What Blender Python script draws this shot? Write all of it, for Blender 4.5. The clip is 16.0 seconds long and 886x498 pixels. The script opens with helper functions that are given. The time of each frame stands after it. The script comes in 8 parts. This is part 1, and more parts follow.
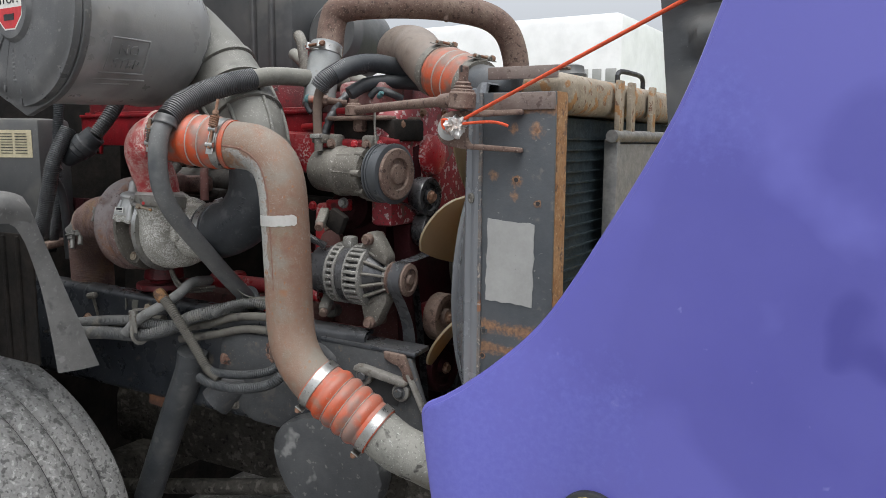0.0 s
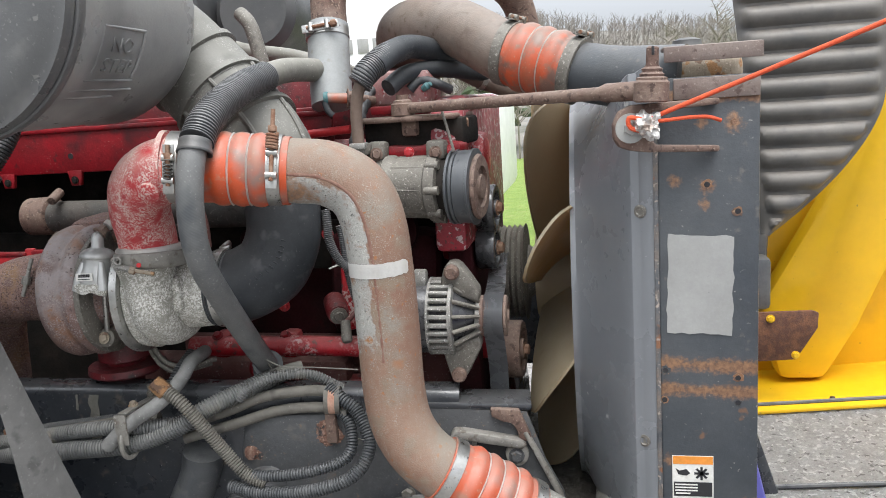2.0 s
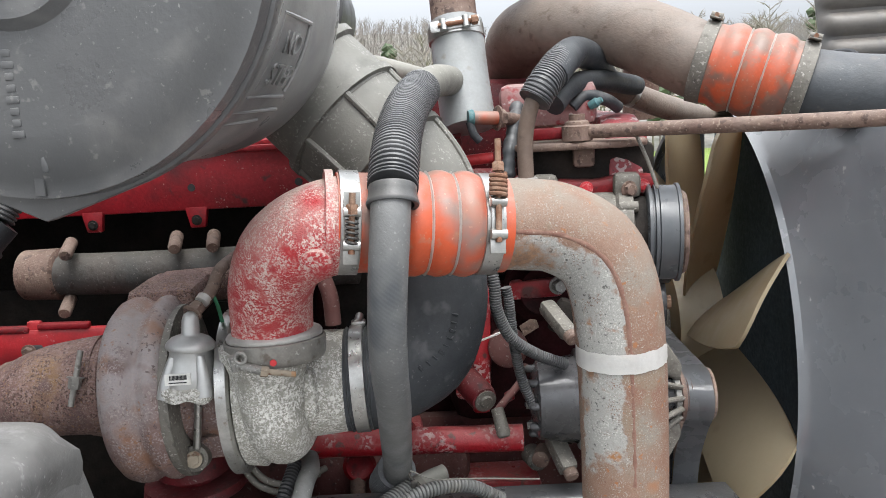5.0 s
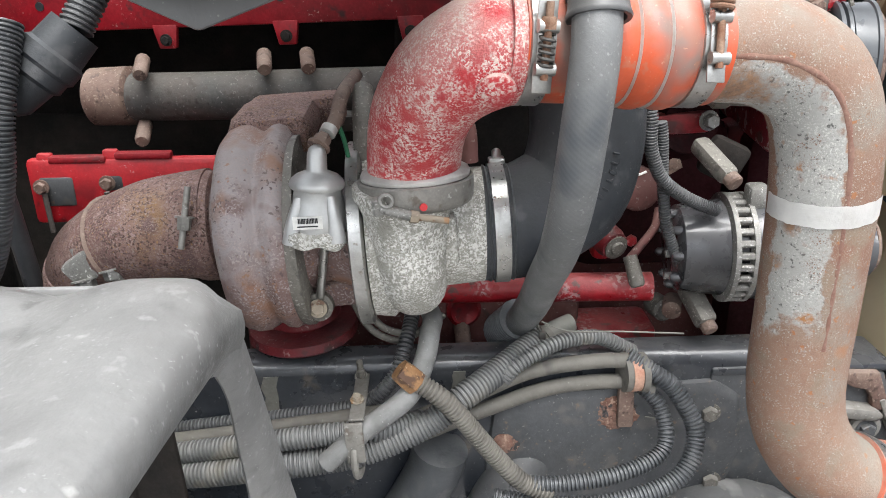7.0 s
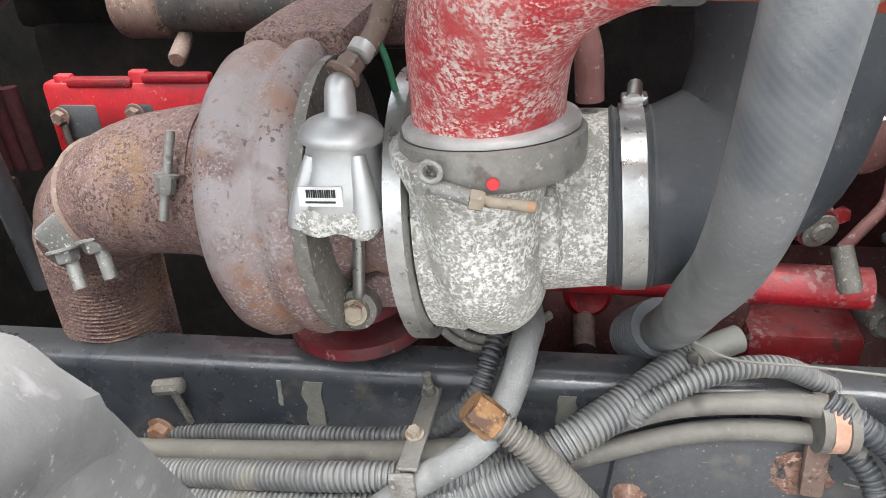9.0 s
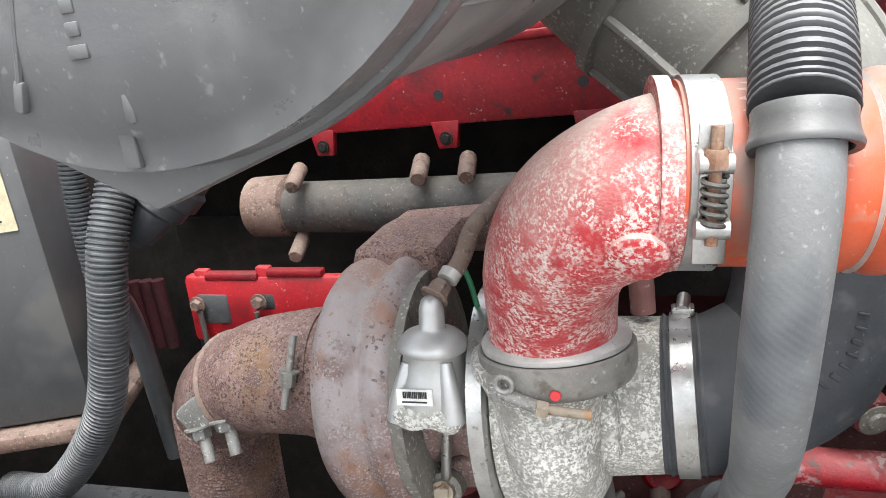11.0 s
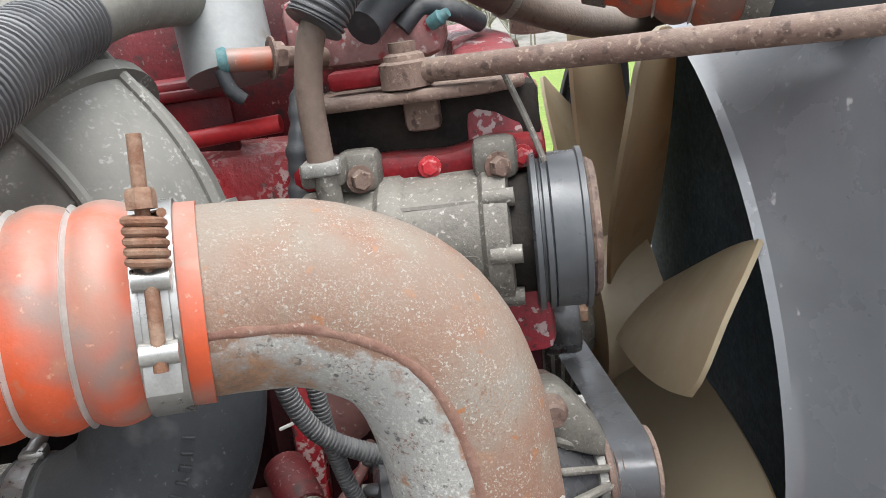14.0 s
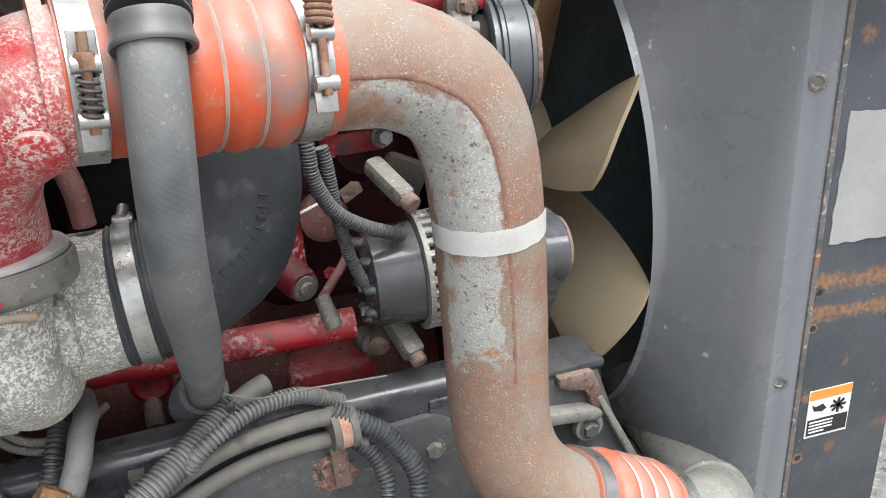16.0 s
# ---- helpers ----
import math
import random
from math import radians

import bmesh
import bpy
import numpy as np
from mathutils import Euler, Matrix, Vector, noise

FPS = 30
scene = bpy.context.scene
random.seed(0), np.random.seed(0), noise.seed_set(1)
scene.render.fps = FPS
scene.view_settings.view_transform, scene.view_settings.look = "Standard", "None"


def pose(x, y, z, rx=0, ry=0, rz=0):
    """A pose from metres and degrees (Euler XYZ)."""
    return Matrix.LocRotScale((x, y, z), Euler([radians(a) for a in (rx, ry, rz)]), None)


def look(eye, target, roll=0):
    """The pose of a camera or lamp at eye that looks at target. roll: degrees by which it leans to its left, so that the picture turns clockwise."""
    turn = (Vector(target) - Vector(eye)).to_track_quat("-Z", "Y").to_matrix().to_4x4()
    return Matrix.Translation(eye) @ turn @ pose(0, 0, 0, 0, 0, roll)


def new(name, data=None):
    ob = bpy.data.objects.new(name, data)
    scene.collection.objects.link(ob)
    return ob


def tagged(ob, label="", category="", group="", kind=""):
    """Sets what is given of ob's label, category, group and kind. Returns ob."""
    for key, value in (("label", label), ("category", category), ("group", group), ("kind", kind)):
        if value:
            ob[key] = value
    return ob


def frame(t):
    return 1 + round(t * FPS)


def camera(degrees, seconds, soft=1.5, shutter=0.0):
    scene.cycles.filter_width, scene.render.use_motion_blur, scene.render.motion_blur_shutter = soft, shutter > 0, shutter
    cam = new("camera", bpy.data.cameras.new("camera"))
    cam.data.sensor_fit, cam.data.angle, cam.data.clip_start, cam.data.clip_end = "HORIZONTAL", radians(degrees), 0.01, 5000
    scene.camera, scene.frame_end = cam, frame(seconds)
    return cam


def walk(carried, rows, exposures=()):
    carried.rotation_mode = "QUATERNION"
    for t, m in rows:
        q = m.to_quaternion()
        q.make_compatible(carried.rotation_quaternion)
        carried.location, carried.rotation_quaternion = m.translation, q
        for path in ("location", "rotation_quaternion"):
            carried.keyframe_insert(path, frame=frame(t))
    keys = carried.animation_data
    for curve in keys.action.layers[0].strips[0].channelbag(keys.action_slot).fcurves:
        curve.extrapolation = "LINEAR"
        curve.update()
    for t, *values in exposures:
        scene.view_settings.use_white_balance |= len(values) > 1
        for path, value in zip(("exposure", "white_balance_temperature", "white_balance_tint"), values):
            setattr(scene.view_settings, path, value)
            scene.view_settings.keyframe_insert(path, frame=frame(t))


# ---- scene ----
cam = camera(59.4, 16.0, 0.9)
PATH = [
    (0, (0.216, 0.199, 1.633), (-0.791, 1.905, 1.358), 0.3),
    (0.5, (0.012, 0.118, 1.674), (-0.738, 1.945, 1.361), -1.4),
    (1, (-0.18, 0.18, 1.674), (-0.75, 2.067, 1.336), -3.0),
    (1.5, (-0.362, 0.266, 1.706), (-0.841, 2.177, 1.362), -3.7),
    (2, (-0.535, 0.285, 1.708), (-0.934, 2.21, 1.338), -3.9),
    (2.5, (-0.709, 0.265, 1.717), (-1.056, 2.197, 1.332), -3.8),
    (3, (-0.791, 0.274, 1.733), (-1.111, 2.213, 1.365), -3.9),
    (3.5, (-0.823, 0.311, 1.75), (-1.151, 2.256, 1.42), -4.3),
    (6, (-1.114, 0.663, 1.757), (-1.121, 2.602, 1.267), -3.2),
    (6.5, (-1.141, 0.663, 1.764), (-1.212, 2.549, 1.102), -3.2),
    (7, (-1.166, 0.678, 1.739), (-1.312, 2.509, 0.948), -3.0),
    (7.5, (-1.195, 0.756, 1.688), (-1.411, 2.543, 0.816), -2.5),
    (8, (-1.195, 0.891, 1.676), (-1.55, 2.623, 0.741), -3.4),
    (8.5, (-1.176, 0.948, 1.663), (-1.618, 2.64, 0.692), -4.7),
    (9, (-1.145, 0.968, 1.667), (-1.687, 2.638, 0.71), -6.2),
    (11.5, (-1.073, 0.896, 1.758), (-1.849, 2.66, 1.224), -8.3),
    (11.7, (-1.040, 0.913, 1.760), (-1.739, 2.710, 1.228), -8.1),
    (12, (-0.994, 0.932, 1.773), (-1.582, 2.769, 1.245), -8.2),
    (12.5, (-0.957, 0.944, 1.787), (-1.356, 2.835, 1.272), -7.6),
    (13, (-0.928, 0.963, 1.786), (-1.185, 2.878, 1.269), -7.5),
    (13.5, (-0.896, 0.988, 1.766), (-1.011, 2.912, 1.233), -7.6),
    (14, (-0.864, 1.005, 1.748), (-0.856, 2.916, 1.157), -8.1),
    (14.5, (-0.849, 1.004, 1.724), (-0.703, 2.879, 1.042), -7.0),
    (15, (-0.892, 0.932, 1.724), (-0.623, 2.773, 0.989), -6.3),
    (15.5, (-0.969, 0.859, 1.728), (-0.597, 2.661, 0.943), -5.3),
    (16, (-1.039, 0.801, 1.731), (-0.629, 2.574, 0.901), -4.6),
]
EXPOSURE = [(0, 0.25), (0.5, 0.55), (1.5, 0.75), (3.5, 0.84), (6, 1.05), (7.5, 1.39), (9, 1.78), (11.5, 1.55), (12.5, 1.26), (14, 0.97), (15, 1.15), (16, 1.15)]
walk(cam, [(t, look(eye, target, roll)) for t, eye, target, roll in PATH], EXPOSURE)

# ---------------------------------------------------------------- light
world = bpy.data.worlds.new("overcast_sky")
scene.world = world
world.use_nodes = True
wn, wl = world.node_tree.nodes, world.node_tree.links
wn.clear()
sky = wn.new("ShaderNodeTexSky")
sky.sky_type, sky.sun_disc = "NISHITA", False
sky.sun_elevation, sky.sun_rotation = radians(68), radians(152)
sky.air_density, sky.dust_density, sky.ozone_density = 1.0, 6.0, 1.0
veil = wn.new("ShaderNodeHueSaturation")
veil.inputs["Saturation"].default_value = 0.12
wbg = wn.new("ShaderNodeBackground")
wbg.inputs["Strength"].default_value = 0.07
cloud = wn.new("ShaderNodeBackground")
cloud.inputs["Color"].default_value = (0.885, 0.955, 1.06, 1)
# an overcast sky is brighter overhead than near the horizon
way = wn.new("ShaderNodeTexCoord")
height = wn.new("ShaderNodeSeparateXYZ")
dome = wn.new("ShaderNodeMapRange")
dome.inputs["From Min"].default_value, dome.inputs["From Max"].default_value = 0.0, 1.0
dome.inputs["To Min"].default_value, dome.inputs["To Max"].default_value = 0.25, 1.10
wl.new(way.outputs["Generated"], height.inputs[0])
wl.new(height.outputs[2], dome.inputs["Value"])
wl.new(dome.outputs[0], cloud.inputs["Strength"])
both = wn.new("ShaderNodeAddShader")
wout = wn.new("ShaderNodeOutputWorld")
wl.new(sky.outputs[0], veil.inputs["Color"])
wl.new(veil.outputs[0], wbg.inputs["Color"])
wl.new(wbg.outputs[0], both.inputs[0])
wl.new(cloud.outputs[0], both.inputs[1])
wl.new(both.outputs[0], wout.inputs["Surface"])
sun_data = bpy.data.lights.new("sun", "SUN")
sun_data.energy, sun_data.angle, sun_data.color = 1.55, radians(40), (1.0, 0.98, 0.95)
sun = new("sun", sun_data)
sun.matrix_world = look((0.5, -0.5, 7), (-0.6, 1.6, 1.2))

# ---------------------------------------------------------------- materials
def surf(name, base, second=None, scale=9, low=0.42, high=0.62, rough=0.6, metal=0.0, bump=0.25, bscale=160,
         specks=(), dust=0.0, dust_col=(0.33, 0.31, 0.28), uvmix=None, coat=0.0, depth=0.002, seed=0.0, mottle=1.0, clump=0.0, spec=0.5):
    """A worn surface: two colours mixed by noise, specks on top, dust on faces that look up, fine relief."""
    m = bpy.data.materials.new(name)
    m.use_nodes = True
    n, l = m.node_tree.nodes, m.node_tree.links
    b = n["Principled BSDF"]
    tc = n.new("ShaderNodeTexCoord")
    shift = n.new("ShaderNodeMapping")
    shift.inputs["Location"].default_value = (seed, seed * 1.7, -seed)
    l.new(tc.outputs["Object"], shift.inputs[0])

    def grain(sc, lo, hi, detail=6.0, rgh=0.6):
        t = n.new("ShaderNodeTexNoise")
        t.inputs["Scale"].default_value, t.inputs["Detail"].default_value, t.inputs["Roughness"].default_value = sc, detail, rgh
        l.new(shift.outputs[0], t.inputs["Vector"])
        r = n.new("ShaderNodeMapRange")
        r.inputs["From Min"].default_value, r.inputs["From Max"].default_value = lo, hi
        l.new(t.outputs["Fac"], r.inputs["Value"])
        return r.outputs[0]

    def mix(fac, a, c):
        x = n.new("ShaderNodeMix")
        x.data_type = "RGBA"
        if isinstance(fac, float):
            x.inputs[0].default_value = fac
        else:
            l.new(fac, x.inputs[0])
        for sock, v in ((x.inputs[6], a), (x.inputs[7], c)):
            if isinstance(v, tuple):
                sock.default_value = (*v, 1)
            else:
                l.new(v, sock)
        return x.outputs[2]

    def math_(op, a, c=0.0):
        x = n.new("ShaderNodeMath")
        x.operation, x.use_clamp = op, True
        for sock, v in ((x.inputs[0], a), (x.inputs[1], c)):
            if isinstance(v, float):
                sock.default_value = v
            else:
                l.new(v, sock)
        return x.outputs[0]

    col = base
    second = second or tuple(c * 0.75 for c in base)
    fac = grain(scale, low, high)
    if uvmix:
        uv = n.new("ShaderNodeUVMap")
        sep = n.new("ShaderNodeSeparateXYZ")
        l.new(uv.outputs[0], sep.inputs[0])
        band = n.new("ShaderNodeMapRange")
        band.interpolation_type = "SMOOTHSTEP"
        d = math_("ABSOLUTE", 0.0)
        sub = n.new("ShaderNodeMath")
        sub.operation = "SUBTRACT"
        l.new(sep.outputs[1], sub.inputs[0])
        sub.inputs[1].default_value = uvmix[0]
        l.new(sub.outputs[0], d.node.inputs[0])
        wob = math_("MULTIPLY", grain(30, 0.3, 0.7), 0.06)
        add = math_("ADD", d, wob)
        band.inputs["From Min"].default_value, band.inputs["From Max"].default_value = uvmix[1] + 0.012, uvmix[1]
        l.new(add, band.inputs["Value"])
        along = n.new("ShaderNodeMapRange")
        wob2 = math_("MULTIPLY", grain(22, 0.3, 0.7), 0.1)
        su = n.new("ShaderNodeMath")
        su.operation = "ADD"
        l.new(sep.outputs[0], su.inputs[0])
        l.new(wob2, su.inputs[1])
        along.inputs["From Min"].default_value, along.inputs["From Max"].default_value = uvmix[2] + 0.02, uvmix[2]
        l.new(su.outputs[0], along.inputs["Value"])
        fac = math_("MULTIPLY", math_("MULTIPLY", band.outputs[0], along.outputs[0]), grain(60, 0.25, 0.4))
    col = base if uvmix else mix(fac, base, second)
    bare = fac
    col = mix(math_("MULTIPLY", grain(scale * 5, 0.4, 0.75), 0.5 * mottle), col, tuple(c * 0.45 for c in base))
    col = mix(math_("MULTIPLY", grain(scale * 22, 0.45, 0.7), 0.2 * mottle), col, tuple(min(c * 1.7 + 0.02, 1.0) for c in base))
    for sc, lo, hi, c in specks:
        g = grain(sc, lo, hi, 3.0, 0.5)
        if clump and sc > 120:
            g = math_("MULTIPLY", g, grain(sc * 0.11, clump, clump + 0.16, 2.0, 0.5))
        col = mix(g, col, c)
    if uvmix:
        patch = mix(grain(200, 0.58, 0.66), second, tuple(c * 0.3 for c in second))
        patch = mix(math_("MULTIPLY", grain(520, 0.52, 0.62), grain(40, 0.4, 0.6)), patch, (0.5, 0.49, 0.45))
        patch = mix(math_("MULTIPLY", grain(620, 0.54, 0.62), grain(30, 0.52, 0.62)), patch, tuple(c * 0.8 for c in base))
        patch = mix(grain(26, 0.62, 0.68), patch, (0.30, 0.13, 0.045))
        col = mix(bare, col, patch)
    if dust:
        g = n.new("ShaderNodeNewGeometry")
        sx = n.new("ShaderNodeSeparateXYZ")
        l.new(g.outputs["Normal"], sx.inputs[0])
        up = n.new("ShaderNodeMapRange")
        up.inputs["From Min"].default_value, up.inputs["From Max"].default_value = -0.1, 1.0
        up.inputs["To Max"].default_value = dust
        l.new(sx.outputs[2], up.inputs["Value"])
        col = mix(math_("MULTIPLY", up.outputs[0], grain(25, 0.25, 0.5)), col, dust_col)
    l.new(col, b.inputs["Base Color"])
    rr = n.new("ShaderNodeMapRange")
    rr.inputs["To Min"].default_value, rr.inputs["To Max"].default_value = max(rough - 0.12, 0.05), min(rough + 0.15, 1.0)
    l.new(grain(scale * 3, 0.3, 0.7), rr.inputs["Value"])
    l.new(rr.outputs[0], b.inputs["Roughness"])
    b.inputs["Metallic"].default_value = metal
    b.inputs["Specular IOR Level"].default_value = spec
    b.inputs["Coat Weight"].default_value = coat
    bp = n.new("ShaderNodeBump")
    bp.inputs["Strength"].default_value, bp.inputs["Distance"].default_value = bump, depth
    l.new(grain(bscale, 0.2, 0.8), bp.inputs["Height"])
    l.new(bp.outputs[0], b.inputs["Normal"])
    return m


M_PIPE = surf("rusted_pipe", (0.228, 0.133, 0.091), (0.315, 0.312, 0.29), 7, 0.5, 0.6, 0.72, 0.0, 0.3, 420,
              specks=((3, 0.48, 0.64, (0.195, 0.096, 0.062)), (11, 0.54, 0.66, (0.215, 0.188, 0.155)), (30, 0.56, 0.68, (0.205, 0.150, 0.108)), (900, 0.52, 0.64, (0.215, 0.115, 0.074)), (1100, 0.54, 0.64, (0.285, 0.225, 0.175)), (420, 0.60, 0.68, (0.17, 0.095, 0.064)), (620, 0.58, 0.65, (0.34, 0.315, 0.27)), (110, 0.66, 0.71, (0.29, 0.115, 0.045)), (20, 0.64, 0.74, (0.28, 0.125, 0.058))), dust=0.8, dust_col=(0.205, 0.183, 0.15), uvmix=(0.372, 0.122, 0.425), clump=0.40, mottle=0.35)
M_UPPIPE = surf("brown_pipe", (0.165, 0.118, 0.092), (0.20, 0.175, 0.152), 6, 0.4, 0.7, 0.6, 0.0, 0.25, 300, specks=((60, 0.62, 0.7, (0.11, 0.08, 0.06)),), dust=0.35, dust_col=(0.29, 0.26, 0.225))
M_GREYPIPE = surf("oxidised_cast_pipe", (0.19, 0.19, 0.168), (0.255, 0.25, 0.222), 9, 0.4, 0.6, 0.75, 0.05, 0.3, 250,
                  specks=((230, 0.62, 0.70, (0.42, 0.42, 0.38)), (120, 0.6, 0.68, (0.13, 0.13, 0.115)), (7, 0.56, 0.66, (0.14, 0.125, 0.10)), (30, 0.64, 0.70, (0.075, 0.072, 0.066))), dust=0.12)
M_RUSTTUBE = surf("rust_tube", (0.135, 0.080, 0.062), (0.20, 0.14, 0.11), 14, 0.4, 0.62, 0.8, 0.0, 0.45, 220,
                 specks=((90, 0.58, 0.66, (0.07, 0.042, 0.034)), (260, 0.6, 0.68, (0.27, 0.2, 0.155))), dust=0.3, dust_col=(0.27, 0.22, 0.185))
M_ORANGE = surf("orange_silicone", (0.53, 0.078, 0.022), (0.45, 0.083, 0.032), 10, 0.45, 0.7, 0.45, 0.0, 0.12, 300,
                specks=((13, 0.52, 0.63, (0.235, 0.15, 0.125)), (20, 0.55, 0.68, (0.30, 0.13, 0.085)), (60, 0.62, 0.74, (0.36, 0.16, 0.10)), (240, 0.66, 0.74, (0.50, 0.24, 0.16))), dust=0.7, dust_col=(0.27, 0.20, 0.165), mottle=0.5)
M_ORANGEOLD = surf("oil_stained_orange_silicone", (0.50, 0.085, 0.03), (0.33, 0.10, 0.055), 12, 0.4, 0.6, 0.5, 0.0, 0.15, 300,
                specks=((22, 0.50, 0.62, (0.19, 0.10, 0.075)), (60, 0.58, 0.70, (0.25, 0.13, 0.09)), (240, 0.64, 0.74, (0.40, 0.22, 0.15))), dust=0.9, dust_col=(0.24, 0.185, 0.15), mottle=0.6)
M_CLEARHOSE = surf("clouded_silicone_hose", (0.31, 0.325, 0.327), (0.26, 0.27, 0.266), 12, 0.4, 0.62, 0.45, 0.0, 0.1, 200, specks=((40, 0.62, 0.72, (0.22, 0.21, 0.19)),), dust=0.2, mottle=0.4)
M_LAMPGREY = surf("dusty_lamp_plastic", (0.105, 0.11, 0.118), (0.15, 0.153, 0.158), 7, 0.38, 0.65, 0.5, 0.0, 0.12, 220, dust=0.5, dust_col=(0.27, 0.265, 0.26))
M_PULLEY = surf("worn_pulley_rubber", (0.06, 0.066, 0.072), (0.085, 0.09, 0.096), 12, 0.4, 0.62, 0.35, 0.0, 0.05, 200, dust=0.2, dust_col=(0.22, 0.22, 0.22), mottle=0.2)
M_ALTALU = surf("dirty_alternator_aluminium", (0.29, 0.284, 0.264), (0.195, 0.19, 0.174), 30, 0.4, 0.6, 0.55, 0.25, 0.3, 300, specks=((160, 0.63, 0.71, (0.15, 0.145, 0.132)), (300, 0.6, 0.68, (0.6, 0.59, 0.56))), dust=0.2)
M_REDFLAKE = surf("flaking_red_paint", (0.31, 0.022, 0.035), (0.24, 0.03, 0.04), 10, 0.42, 0.62, 0.5, 0.0, 0.5, 90,
                  specks=((70, 0.57, 0.60, (0.48, 0.36, 0.35)), (34, 0.60, 0.63, (0.15, 0.07, 0.06)), (150, 0.62, 0.66, (0.12, 0.03, 0.03))), dust=0.2)
M_FADED = surf("faded_pink_red", (0.30, 0.13, 0.125), (0.36, 0.22, 0.21), 14, 0.4, 0.62, 0.6, 0.0, 0.35, 140, specks=((40, 0.58, 0.64, (0.30, 0.03, 0.04)), (120, 0.60, 0.68, (0.48, 0.40, 0.38)), (26, 0.62, 0.70, (0.12, 0.07, 0.065))), dust=0.3)
M_REDDARK = surf("grimy_engine_red", (0.17, 0.009, 0.015), (0.07, 0.010, 0.012), 12, 0.42, 0.62, 0.5, 0.0, 0.3, 140, specks=((40, 0.58, 0.68, (0.03, 0.015, 0.015)), (240, 0.6, 0.68, (0.3, 0.2, 0.18))), dust=0.25, dust_col=(0.2, 0.12, 0.11), clump=0.45)
M_TANK = surf("peeling_tank_paint", (0.25, 0.205, 0.15), (0.32, 0.27, 0.205), 10, 0.42, 0.62, 0.65, 0.0, 0.4, 160, specks=((34, 0.56, 0.60, (0.30, 0.15, 0.055)), (60, 0.60, 0.64, (0.14, 0.075, 0.045)), (260, 0.62, 0.7, (0.42, 0.37, 0.3))), dust=0.35, dust_col=(0.36, 0.32, 0.26))
M_OCHRE = surf("ochre_rust", (0.24, 0.115, 0.045), (0.30, 0.17, 0.08), 24, 0.42, 0.62, 0.8, 0.0, 0.45, 200, specks=((60, 0.56, 0.64, (0.10, 0.055, 0.035)), (200, 0.6, 0.68, (0.36, 0.24, 0.13))))
M_FARDUCT = surf("dusty_ribbed_plastic", (0.10, 0.096, 0.09), (0.15, 0.14, 0.128), 5, 0.4, 0.62, 0.5, 0.0, 0.12, 220, specks=((9, 0.56, 0.7, (0.08, 0.08, 0.08)),), dust=0.6, dust_col=(0.27, 0.24, 0.205), mottle=0.5)
M_STEEL = surf("bright_steel", (0.50, 0.495, 0.475), (0.38, 0.375, 0.355), 30, 0.4, 0.6, 0.34, 0.9, 0.12, 200, specks=((120, 0.67, 0.76, (0.26, 0.23, 0.2)),), dust=0.15, dust_col=(0.4, 0.39, 0.37), mottle=0.5)
M_RUSTBOLT = surf("rusty_bolt", (0.20, 0.095, 0.055), (0.30, 0.2, 0.14), 60, 0.4, 0.6, 0.8, 0.2, 0.4, 500)
M_REDPIT = surf("pitted_red_paint", (0.47, 0.022, 0.028), (0.40, 0.035, 0.040), 12, 0.42, 0.62, 0.45, 0.0, 0.5, 420,
                specks=((16, 0.50, 0.66, (0.50, 0.13, 0.12)), (330, 0.47, 0.62, (0.62, 0.50, 0.45)), (560, 0.50, 0.62, (0.66, 0.57, 0.52)), (700, 0.56, 0.66, (0.42, 0.05, 0.055)), (26, 0.60, 0.70, (0.40, 0.025, 0.033))), dust=0.85, dust_col=(0.50, 0.41, 0.36), clump=0.40, mottle=0.5)
M_RED = surf("engine_red", (0.27, 0.007, 0.014), (0.17, 0.009, 0.013), 10, 0.4, 0.65, 0.42, 0.0, 0.2, 180,
             specks=((45, 0.62, 0.74, (0.05, 0.02, 0.02)), (12, 0.54, 0.68, (0.08, 0.012, 0.015)), (260, 0.66, 0.72, (0.36, 0.22, 0.2))), dust=0.2, dust_col=(0.2, 0.12, 0.11), clump=0.45, spec=0.3)
M_REDBRIGHT = surf("bright_engine_red", (0.46, 0.010, 0.018), (0.38, 0.012, 0.018), 12, 0.4, 0.65, 0.4, 0.0, 0.2, 160, specks=((40, 0.62, 0.72, (0.16, 0.012, 0.016)), (220, 0.66, 0.73, (0.5, 0.3, 0.28)), (10, 0.60, 0.70, (0.22, 0.010, 0.015))), dust=0.25, dust_col=(0.42, 0.2, 0.19), clump=0.42)
M_MAROON = surf("maroon_grime", (0.13, 0.040, 0.037), (0.17, 0.075, 0.066), 9, 0.4, 0.64, 0.75, 0.0, 0.35, 140, specks=((40, 0.60, 0.70, (0.06, 0.03, 0.028)), (200, 0.62, 0.70, (0.26, 0.19, 0.17))), dust=0.3, dust_col=(0.24, 0.17, 0.15), mottle=0.6)
M_REDPEEL = surf("peeling_red_paint", (0.46, 0.014, 0.024), (0.34, 0.018, 0.026), 16, 0.45, 0.6, 0.36, 0.0, 0.45, 120,
                 specks=((42, 0.64, 0.68, (0.13, 0.05, 0.045)), (170, 0.50, 0.58, (0.62, 0.47, 0.45)), (18, 0.66, 0.74, (0.11, 0.03, 0.03))), dust=0.35, dust_col=(0.50, 0.28, 0.26), clump=0.48)
